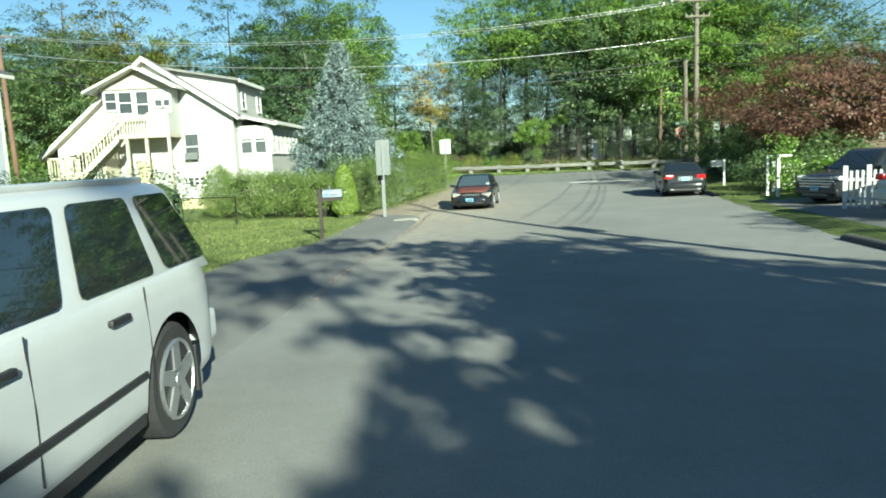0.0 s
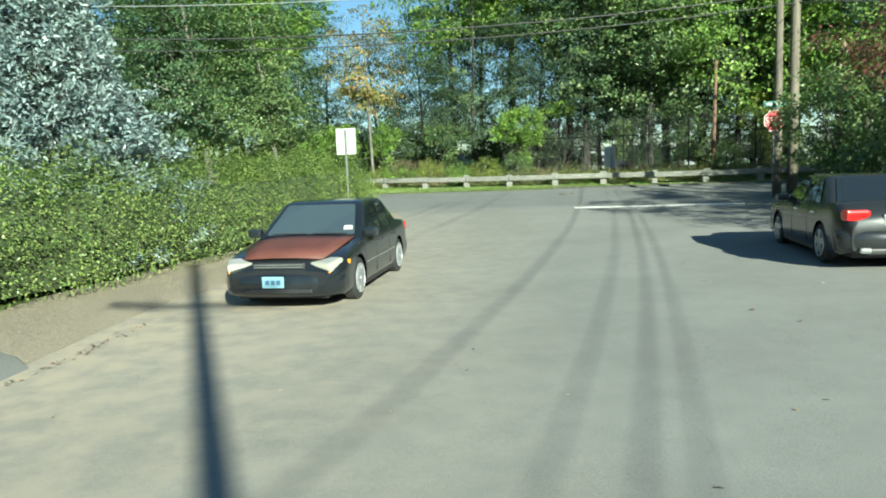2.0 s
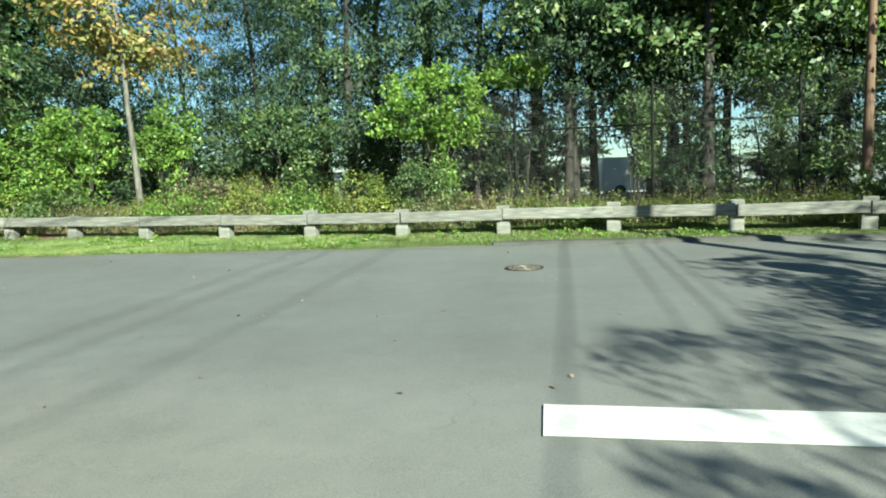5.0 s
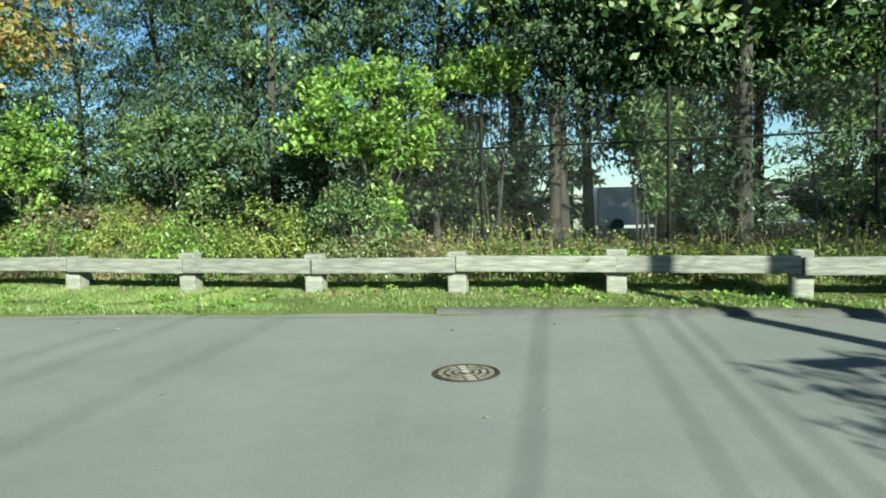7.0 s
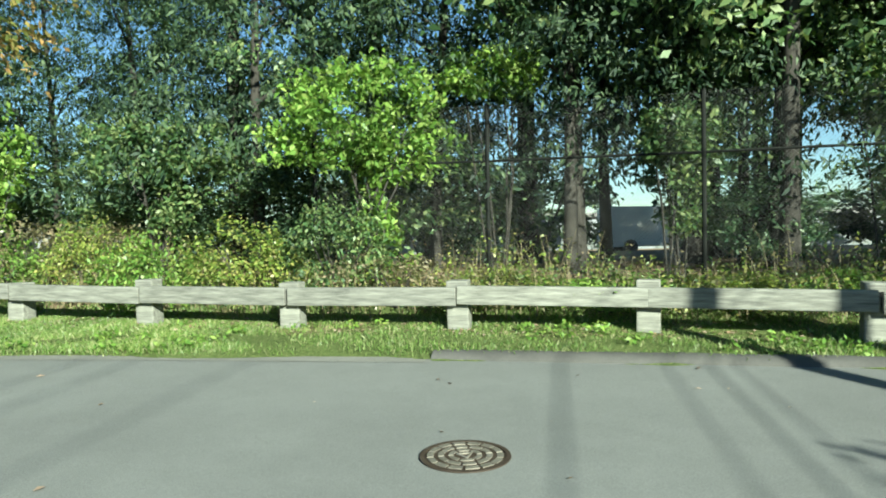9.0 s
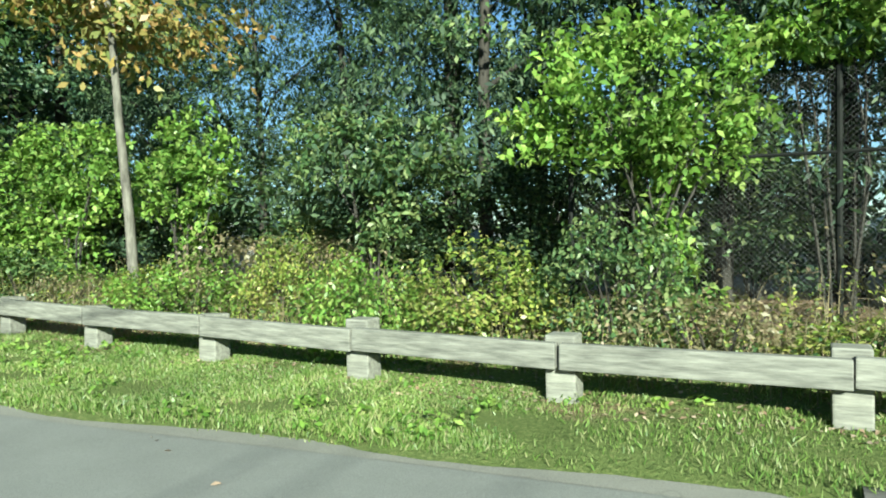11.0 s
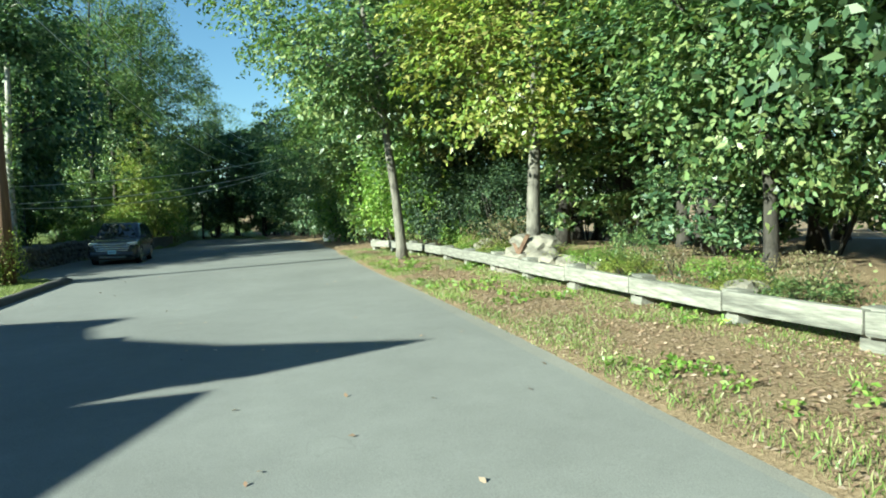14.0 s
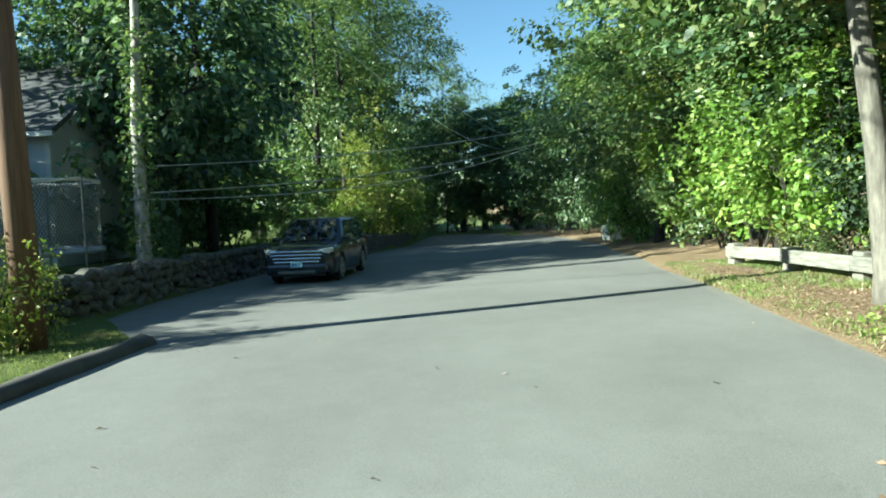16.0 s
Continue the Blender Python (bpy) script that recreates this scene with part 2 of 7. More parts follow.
M_CREAM = plain("cream painted timber", (0.44, 0.40, 0.31), 0.6, 0, 0.12)
M_FOUND = plain("cream foundation", (0.40, 0.35, 0.22), 0.85, 0, 0.15, 2.0)
M_ROOF = plain("grey asphalt shingle", (0.17, 0.165, 0.16), 0.95, 0, 0.25, 3.0, 24.0)
M_PANE = glass_material("window pane", (0.05, 0.06, 0.065), 0.06)
M_BLIND = plain("pale window blind", (0.55, 0.53, 0.46), 0.7, 0, 0.1)
M_TYRE = plain("tyre rubber", (0.02, 0.02, 0.021), 0.85, 0, 0.25, 5.0, 40.0)
M_RIM = plain("brushed alloy", (0.48, 0.49, 0.50), 0.35, 0.85, 0.1)
M_RIM_DULL = plain("dusty alloy", (0.40, 0.41, 0.42), 0.55, 0.6, 0.2)
M_BLACK = plain("black trim plastic", (0.018, 0.018, 0.02), 0.5, 0, 0.2)
M_DARK_ROOF = plain("dark blue-grey shingle", (0.075, 0.08, 0.09), 0.95, 0, 0.15, 2.0, 12.0)
M_CHROME = plain("chrome", (0.75, 0.76, 0.78), 0.12, 1.0, 0.03)
M_CARGLASS = glass_material("tinted car glass", (0.012, 0.016, 0.02), 0.02)
M_CARGLASS_OLD = glass_material("dusty untinted windscreen", (0.045, 0.062, 0.075), 0.04)
M_LAMP = plain("clear lamp lens", (0.70, 0.70, 0.66), 0.12, 0.0, 0.05, coat=0.8)
M_LAMP_OLD = plain("yellowed lamp lens", (0.34, 0.33, 0.29), 0.2, 0.0, 0.1, coat=0.6)
M_AMBER = plain("amber lens", (0.75, 0.30, 0.03), 0.2, 0, 0.05, coat=0.6)
M_TAIL = plain("red tail lens", (0.55, 0.01, 0.012), 0.18, 0, 0.05, coat=0.8)
M_PLATE = plain("pale blue number plate", (0.30, 0.52, 0.64), 0.4, 0, 0.06)
M_PLATE_INK = plain("plate ink", (0.09, 0.18, 0.30), 0.5, 0, 0.05)
M_PAINT_WHITE = plain("dusty white car paint", (0.42, 0.43, 0.44), 0.28, 0.0, 0.06, 2.0, coat=0.7)
M_PAINT_GREEN = plain("faded black car paint", (0.013, 0.016, 0.020), 0.18, 0.1, 0.3, 2.0, coat=0.5)
M_PAINT_RED = plain("matt red primer", (0.105, 0.036, 0.028), 0.6, 0.0, 0.2, 3.0)
M_PAINT_GREY = plain("dark grey metallic paint", (0.022, 0.024, 0.026), 0.25, 0.2, 0.06, 2.0, coat=0.4)
M_PAINT_BLUE = plain("dark slate metallic paint", (0.03, 0.038, 0.05), 0.2, 0.3, 0.12, 2.0, coat=0.4)
M_SKIN_BARK = bark_material("grey ridged bark", (0.045, 0.038, 0.028), (0.15, 0.135, 0.11))
M_LOG = bark_material("red-brown rotting log", (0.10, 0.045, 0.025), (0.28, 0.14, 0.08))
M_DARK_BARK = bark_material("dark bark", (0.016, 0.014, 0.012), (0.050, 0.044, 0.037))
M_BIRCH = bark_material("whitish smooth bark", (0.16, 0.15, 0.13), (0.48, 0.46, 0.42))
M_PALE_BARK = bark_material("pale smooth bark", (0.055, 0.050, 0.042), (0.20, 0.187, 0.16))
M_LEAF = leaf_material("mid green leaves", [(0.052, 0.100, 0.032), (0.096, 0.168, 0.050), (0.152, 0.222, 0.070), (0.235, 0.28, 0.095)])
M_LEAF_DARK = leaf_material("dark green leaves", [(0.044, 0.088, 0.040), (0.074, 0.135, 0.056), (0.11, 0.178, 0.074), (0.17, 0.23, 0.096)])
# green taken down towards black in place of the wood's own shade
M_LEAF_SHADED = leaf_material("shade-darkened green leaves", [(0.017, 0.038, 0.017), (0.030, 0.060, 0.024), (0.048, 0.086, 0.034), (0.10, 0.145, 0.055)], 0.62)
M_LEAF_BRIGHT = leaf_material("bright vine leaves", [(0.095, 0.18, 0.026), (0.15, 0.265, 0.04), (0.205, 0.325, 0.052), (0.28, 0.365, 0.08)])
M_LEAF_YELLOW = leaf_material("yellowing leaves", [(0.13, 0.20, 0.03), (0.20, 0.27, 0.045), (0.28, 0.32, 0.06), (0.34, 0.32, 0.09)])
M_LEAF_OLIVE = leaf_material("olive leaves turning yellow", [(0.11, 0.13, 0.03), (0.18, 0.175, 0.04), (0.25, 0.21, 0.05), (0.15, 0.185, 0.045)])
M_LEAF_ORANGE = leaf_material("turning orange leaves", [(0.14, 0.18, 0.045), (0.34, 0.25, 0.07), (0.42, 0.26, 0.09), (0.22, 0.24, 0.06)])
M_LEAF_RED = leaf_material("dark red maple leaves", [(0.085, 0.042, 0.028), (0.145, 0.066, 0.042), (0.22, 0.105, 0.066), (0.16, 0.11, 0.05)])
M_LEAF_HEDGE = leaf_material("hedge leaves", [(0.09, 0.155, 0.036), (0.165, 0.245, 0.055), (0.23, 0.30, 0.07), (0.28, 0.33, 0.09)])
M_LEAF_CEDAR = leaf_material("bright arborvitae sprays", [(0.10, 0.17, 0.016), (0.16, 0.24, 0.022), (0.23, 0.30, 0.035)], through_light=0.2)
M_NEEDLE = leaf_material("blue spruce needles", [(0.11, 0.158, 0.128), (0.18, 0.24, 0.195), (0.25, 0.32, 0.265), (0.34, 0.40, 0.335)], through_light=0.1)
M_LEAF_DRY = leaf_material("dry weeds", [(0.15, 0.13, 0.06), (0.24, 0.20, 0.095), (0.14, 0.16, 0.055), (0.30, 0.235, 0.13)])
M_LITTER = leaf_material("fallen leaves", [(0.22, 0.14, 0.08), (0.34, 0.24, 0.14), (0.46, 0.36, 0.24), (0.16, 0.10, 0.06)], through_light=0.1)
M_LAWN = leaf_material("mown lawn blades", [(0.13, 0.195, 0.036), (0.21, 0.285, 0.052), (0.29, 0.345, 0.075), (0.37, 0.36, 0.13)], through_light=0.3)
M_GRASS = leaf_material("grass blades", [(0.095, 0.170, 0.028), (0.155, 0.25, 0.046), (0.215, 0.30, 0.068), (0.33, 0.33, 0.14)], through_light=0.3)


# ---- shape helpers ----
def obj_of(name, verts, faces, mat, parent=None, label="", smooth=False):
    me = bpy.data.meshes.new(name)
    me.from_pydata([tuple(v) for v in verts], [], [tuple(f) for f in faces])
    me.update()
    me.materials.append(mat)
    if smooth:
        me.polygons.foreach_set("use_smooth", [True] * len(me.polygons))
    ob = new(name, me)
    if parent:
        ob.parent = parent
    return tagged(ob, label)


def part(name, bm, mat, parent=None, label="", smooth=False):
    """Links a bmesh as one mesh object, under a thing if one is given."""
    me = bpy.data.meshes.new(name)
    bmesh.ops.recalc_face_normals(bm, faces=bm.faces)
    bm.to_mesh(me)
    bm.free()
    me.materials.append(mat)
    if smooth:
        me.polygons.foreach_set("use_smooth", [True] * len(me.polygons))
    ob = new(name, me)
    if parent:
        ob.parent = parent
    return tagged(ob, label)


def thing(name, label, category, at=(0, 0, 0), turn=0.0, group="", kind=""):
    e = new(name)
    e.matrix_basis = pose(*at, 0, 0, turn)
    return tagged(e, label, category, group, kind)


def box(bm, x0, x1, y0, y1, z0, z1, bevel=0.0):
    v = [bm.verts.new((x, y, z)) for z in (z0, z1) for x, y in ((x0, y0), (x1, y0), (x1, y1), (x0, y1))]
    fs = [bm.faces.new([v[i] for i in f]) for f in ((3, 2, 1, 0), (4, 5, 6, 7), (0, 1, 5, 4), (1, 2, 6, 5), (2, 3, 7, 6), (3, 0, 4, 7))]
    if bevel:
        es = {e for f in fs for e in f.edges}
        bmesh.ops.bevel(bm, geom=list(es), offset=bevel, segments=2, affect="EDGES", profile=0.6)
    return v


def boxed(*a, bevel=0.0):
    bm = bmesh.new()
    box(bm, *a, bevel=bevel)
    return bm


def tube(bm, pts, radii, seg=8, caps=True):
    """A round bar along points, with a radius at each."""
    rings = []
    for i, p in enumerate(pts):
        p = Vector(p)
        d = (Vector(pts[min(i + 1, len(pts) - 1)]) - Vector(pts[max(i - 1, 0)])).normalized()
        a = d.cross(Vector((0.13, 0.99, 0.07)) if abs(d.z) > 0.7 else Vector((0, 0, 1))).normalized()
        b = d.cross(a)
        r = radii[i] if hasattr(radii, "__len__") else radii
        rings.append([bm.verts.new(p + r * (math.cos(2 * math.pi * k / seg) * a + math.sin(2 * math.pi * k / seg) * b)) for k in range(seg)])
    for r0, r1 in zip(rings, rings[1:]):
        for k in range(seg):
            bm.faces.new((r0[k], r0[(k + 1) % seg], r1[(k + 1) % seg], r1[k]))
    if caps:
        bm.faces.new(rings[0][::-1])
        bm.faces.new(rings[-1])


def tubed(pts, radii, seg=8):
    bm = bmesh.new()
    tube(bm, pts, radii, seg)
    return bm


# ---- lie of the land ----
SLOPE = (0.0, 0.0784, 0.5039, 0.5131, 0.0340, 0.6809, 0.1607, -0.0152, -0.4502)
POSTS = [(30.0, 50.6), (27.6, 51.4), (25.2, 52.2), (22.9, 52.9), (20.5, 53.6), (18.1, 54.4), (15.75, 55.15), (13.43, 55.95), (11.09, 56.95), (8.67, 57.57), (6.30, 58.05), (4.01, 58.68),
         (1.72, 59.32), (-0.57, 59.95), (-2.79, 60.65), (-4.92, 61.35), (-6.95, 61.35), (-8.85, 61.2), (-10.85, 61.0), (-12.9, 60.85), (-14.9, 60.75), (-17.0, 60.7),
         (-19.2, 60.7), (-21.4, 60.72), (-23.6, 60.8), (-25.8, 60.85), (-28.0, 60.9), (-30.2, 60.95), (-32.4, 60.9), (-34.6, 60.7), (-36.8, 60.4)]
WALL_LINE = [(-30.6, 47.1), (-33.2, 47.35), (-36.0, 47.25), (-42.0, 47.4), (-49.0, 48.2), (-55.0, 49.3), (-62.0, 50.4)]


def along_y(line, x):
    pts = sorted(line)
    return np.interp(x, [p[0] for p in pts], [p[1] for p in pts])


def road_z(x, y):
    x, y = np.asarray(x, float), np.asarray(y, float)
    u, v = np.clip(x, -32, 20) / 30, (np.clip(y, -3, 62) - 40) / 30
    c = SLOPE
    z = c[0] + c[1] * u + c[2] * v + c[3] * u * u + c[4] * u * v + c[5] * v * v + c[6] * u ** 3 + c[7] * v ** 3 + c[8] * u * u * v
    return z + np.interp(x, [-400, -100, -58, -42, -30], [-1.3, -0.95, -0.38, -0.14, 0.0])


ROAD_EDGE = [(-2.6, -40), (-2.5, 5), (-2.35, 13), (-1.95, 18), (-1.5, 24), (-1.15, 30), (-0.5, 34.5), (0.7, 38.5), (1.25, 41.5), (1.5, 45.0), (1.0, 46.6), (-0.6, 47.5),
             (-3, 48.0), (-8, 48.6), (-16, 49.1), (-24, 49.5), (-30.2, 49.85), (-31.3, 49.0), (-33.2, 47.7), (-36, 47.4), (-42, 47.55), (-49, 48.35), (-55, 49.45), (-62, 50.5), (-68, 49.8), (-75, 45.5), (-81, 36), (-84, 22), (-92, 22), (-90, 38), (-84, 49), (-76, 55.6), (-67, 58.4), (-60, 59.4), (-50, 59.6), (-39, 59.0), (-31, 58.5), (-20, 58.15), (-8, 57.85), (-2, 57.4), (2, 56.85), (5, 56.45), (8.3, 55.95),
             (10.7, 55.4), (12.7, 54.95), (20, 52.6), (42, 45.5), (42, 37), (25, 42.4), (18.5, 44.0), (15.2, 44.4), (13.7, 42.8), (12.9, 40), (11.9, 34), (11.1, 29.5), (10.4, 26),
             (9.3, 20), (8.0, 14), (7.2, 8), (6.8, 0), (6.6, -40)]


def signed_distance(x, y, poly):
    """Metres outside a polygon; negative within."""
    x, y = np.asarray(x, float), np.asarray(y, float)
    best, inside = np.full(x.shape, 1e9), np.zeros(x.shape, bool)
    for (ax, ay), (bx, by) in zip(poly, poly[1:] + poly[:1]):
        dx, dy = bx - ax, by - ay
        t = np.clip(((x - ax) * dx + (y - ay) * dy) / (dx * dx + dy * dy), 0, 1)
        best = np.minimum(best, np.hypot(x - ax - t * dx, y - ay - t * dy))
        cross = (ay > y) != (by > y)
        inside ^= cross & (x < (bx - ax) * (y - ay) / (by - ay if by != ay else 1e-9) + ax)
    return np.where(inside, -best, best)


def ground_z(x, y):
    x, y = np.asarray(x, float), np.asarray(y, float)
    d = signed_distance(x, y, ROAD_EDGE)
    z = road_z(x, y) + np.clip(d * 0.4, -0.1, 0.07)
    behind = y - along_y(POSTS, x) - 0.4
    z = z + np.where(y > 50, np.clip(behind * 0.14, 0, 0.35), 0) - np.where(y > 72, np.clip((y - 72) * 0.05, 0, 1.2), 0)
    wall_y = along_y(WALL_LINE, np.clip(x, -62, -31.6))
    bank = np.clip((-31.8 - x) / 2.5, 0, 1) * np.clip((wall_y - 0.12 - y) / 0.25, 0, 1)
    return z + bank * 0.62


def gz(x, y):
    return float(ground_z(np.array([x]), np.array([y]))[0])


def rz(x, y):
    return float(road_z(np.array([x]), np.array([y]))[0])


def sheet(name, xs, ys, height, mat, keep=None, label="", category=""):
    gx, gy = np.meshgrid(xs, ys)
    z = height(gx.ravel(), gy.ravel())
    nx = len(xs)
    idx = np.arange(len(xs) * len(ys)).reshape(len(ys), nx)
    f = np.stack([idx[:-1, :-1], idx[:-1, 1:], idx[1:, 1:], idx[1:, :-1]], -1).reshape(-1, 4)
    if keep is not None:
        k = keep(gx.ravel(), gy.ravel())
        f = f[k[f].any(1)]
    used = np.unique(f)
    remap = np.full(gx.size, -1)
    remap[used] = np.arange(len(used))
    v = np.stack([gx.ravel(), gy.ravel(), z], 1)[used]
    ob = obj_of(name, v.tolist(), remap[f].tolist(), mat, smooth=True)
    return tagged(ob, label, category, kind="structure")


NEAR_X = list(np.arange(-64, 34.01, 0.5))
NEAR_Y = list(np.arange(-8, 76.01, 0.5))
sheet("ground", [-2500, -900, -400, -200, -130, -100, -85, -74] + NEAR_X + [38, 46, 60, 90, 200, 600, 2500],
      [-2500, -900, -300, -120, -60, -35, -20, -12] + NEAR_Y + [80, 86, 95, 120, 200, 500, 1000, 2500], ground_z, M_GROUND, label="grass, weeds and leaf mould beside the road", category="ground")
sheet("road", list(np.arange(-120, 42.1, 0.75)), list(np.arange(-40, 60.1, 0.75)), road_z, M_ROAD,
      keep=lambda x, y: signed_distance(x, y, ROAD_EDGE) < 0.55, label="weathered grey asphalt road with sand along its edge", category="road")


def strip(name, left, right, lift, mat, n=40, across=6, taper=False, label="", category=""):
    """A ribbon of surface between two lines, laid on the land."""
    def resample(line):
        line = np.array(line, float)
        s = np.r_[0, np.cumsum(np.hypot(*np.diff(line, axis=0).T))]
        t = np.linspace(0, s[-1], n + 1)
        return np.stack([np.interp(t, s, line[:, 0]), np.interp(t, s, line[:, 1])], 1)
    a, b = resample(left), resample(right)
    w = np.linspace(0, 1, across + 1)[None, :, None]
    p = (a[:, None] * (1 - w) + b[:, None] * w).reshape(-1, 2)
    z = road_z(p[:, 0], p[:, 1]) + lift
    if taper:
        z = z - np.tile(np.r_[lift + 0.03, lift * 0.05, np.zeros(across - 1)], n + 1)
    idx = np.arange(len(p)).reshape(n + 1, across + 1)
    f = np.stack([idx[:-1, :-1], idx[:-1, 1:], idx[1:, 1:], idx[1:, :-1]], -1).reshape(-1, 4)
    return tagged(obj_of(name, np.c_[p, z].tolist(), f.tolist(), mat, smooth=True), label, category, kind="structure")


strip("pavement", [(-2.2, 6.5), (-1.95, 13), (-1.6, 18), (-1.2, 24), (-1.1, 27.0)], [(-4.9, 8), (-4.6, 15), (-3.65, 18.3), (-3.3, 24), (-2.9, 28.3)], 0.085, M_PATH, taper=True,
      label="dark patched asphalt footway beside the lawn", category="footway")
strip("pavement", [(8.0, 14.5), (8.9, 20), (9.9, 25.5)], [(17, 13), (17.5, 19), (17.5, 25.5)], 0.085, M_PATH, taper=True, label="dark asphalt driveway entrance", category="driveway")
strip("road_marking", [(7.72, 46.12), (10.3, 45.5), (13.35, 44.62)], [(7.62, 45.52), (10.2, 44.92), (13.2, 44.1)], 0.014, M_LINE, across=2,
      label="worn white painted stop line", category="stop line")

NORTH = [(-39, 59.0), (-31, 58.5), (-20, 58.15), (-8, 57.85), (-2, 57.4), (2, 56.85), (5, 56.45), (8.3, 55.95)]
strip("road_edge", [(x, y + 0.12) for x, y in NORTH], [(x - 0.05, y - 0.12 + 0.05 * math.sin(5.0 * x)) for x, y in NORTH], 0.007, M_EDGE, n=120, across=2, label="worn gritty edge of the asphalt along the verge", category="road edge")


def berm(name, line, width, height, mat, label):
    """A rounded lip of tar along the edge of the road."""
    line = np.array(line, float)
    s = np.r_[0, np.cumsum(np.hypot(*np.diff(line, axis=0).T))]
    t = np.arange(0, s[-1], 0.4)
    p = np.stack([np.interp(t, s, line[:, 0]), np.interp(t, s, line[:, 1])], 1)
    d = np.gradient(p, axis=0)
    nrm = np.stack([-d[:, 1], d[:, 0]], 1) / np.hypot(*d.T)[:, None]
    rng = np.random.default_rng(5)
    prof = [(-0.5, -0.05), (-0.42, 0.55), (-0.15, 0.95), (0.15, 1.0), (0.42, 0.6), (0.5, -0.05)]
    v = []
    for i in range(len(p)):
        for o, h in prof:
            q = p[i] + nrm[i] * o * width * (1 + rng.normal(0, 0.05))
            v.append((q[0], q[1], rz(*q) + h * height * (1 + rng.normal(0, 0.06))))
    k = len(prof)
    f = [(i * k + j, i * k + j + 1, (i + 1) * k + j + 1, (i + 1) * k + j) for i in range(len(p) - 1) for j in range(k - 1)]
    return tagged(obj_of(name, v, f, mat, smooth=True), label, "kerb", kind="structure")


berm("kerb", [(-9, 48.7), (-16, 49.1), (-24, 49.5), (-30.2, 49.9)], 0.34, 0.15, M_TAR, "rounded dark tar kerb along the lawn")
berm("kerb", [(8.1, 14.5), (7.3, 8), (6.9, 0)], 0.3, 0.12, M_TAR, "low dark tar kerb by the driveway")
berm("kerb", [(8.3, 56.1), (10.7, 55.55), (12.7, 55.1), (20, 52.8), (30, 49.6)], 0.34, 0.085, M_TAR, "rounded tar kerb below the timber rail")
berm("kerb", [(11.15, 29.8), (11.9, 34), (12.9, 40), (13.7, 42.8), (15.2, 44.5), (18.5, 44.2)], 0.3, 0.12, M_TAR, "low dark tar kerb by the corner lawn")


# ---- leaves, trees, hedges ----
def leaf_mesh(name, centres, size, rng, mat, droop=0.0, slim=0.55, facing=None):
    """Many small pointed leaves, each a bent diamond of two triangles."""
    c = np.asarray(centres, float)
    n = len(c)
    nrm = rng.normal(0, 1, (n, 3))
    nrm[:, 2] = np.abs(nrm[:, 2]) + 0.35
    if facing is not None:
        nrm += facing
    nrm /= np.linalg.norm(nrm, axis=1)[:, None]
    a = np.cross(nrm, rng.normal(0, 1, (n, 3)))
    a /= np.linalg.norm(a, axis=1)[:, None] + 1e-9
    a[:, 2] -= droop
    a /= np.linalg.norm(a, axis=1)[:, None] + 1e-9
    b = np.cross(nrm, a)
    s = size * rng.uniform(0.6, 1.35, n)[:, None]
    fold = nrm * s * 0.12
    p = np.stack([c - a * s * 0.5, c + b * s * slim * 0.5 + fold - a * s * 0.05, c + a * s * 0.55, c - b * s * slim * 0.5 + fold - a * s * 0.05], 1).reshape(-1, 3)
    me = bpy.data.meshes.new(name)
    me.vertices.add(4 * n)
    me.vertices.foreach_set("co", p.ravel())
    me.loops.add(4 * n)
    me.loops.foreach_set("vertex_index", np.arange(4 * n, dtype=np.int32))
    me.polygons.add(n)
    me.polygons.foreach_set("loop_start", np.arange(0, 4 * n, 4, dtype=np.int32))
    me.polygons.foreach_set("loop_total", np.full(n, 4, dtype=np.int32))
    me.update()
    me.validate()
    me.materials.append(mat)
    return me


def clumps(rng, centres, radius, per, flat=0.55):
    """Leaves gathered in loose sprays round each centre."""
    c = np.repeat(np.asarray(centres, float), per, 0)
    o = rng.normal(0, 1, c.shape)
    o /= np.linalg.norm(o, axis=1)[:, None]
    o *= (radius * rng.uniform(0.25, 1.0, len(c)) ** 0.6)[:, None]
    o[:, 2] *= flat
    return c + o


def crown_centres(rng, n, radius, low, high, hollow=0.45, lobes=7, wild=0.30):
    """Places for sprays in an uneven crown, thinner inside and with lobes and gaps."""
    th, ph = rng.uniform(0, 2 * math.pi, lobes), rng.uniform(-0.6, 1.2, lobes)
    lobe = np.stack([np.cos(th) * np.cos(ph), np.sin(th) * np.cos(ph), np.sin(ph)], 1)
    out = []
    while len(out) < n:
        d = rng.normal(0, 1, 3)
        d /= np.linalg.norm(d)
        reach = 1 - wild + wild * 1.7 * max(0, float((lobe @ d).max()) - 0.55) / 0.45
        r = reach * (hollow + (1 - hollow) * rng.uniform(0, 1) ** 0.5)
        out.append((d[0] * r * radius, d[1] * r * radius, (low + high) / 2 + d[2] * r * (high - low) / 2))
    return np.array(out)


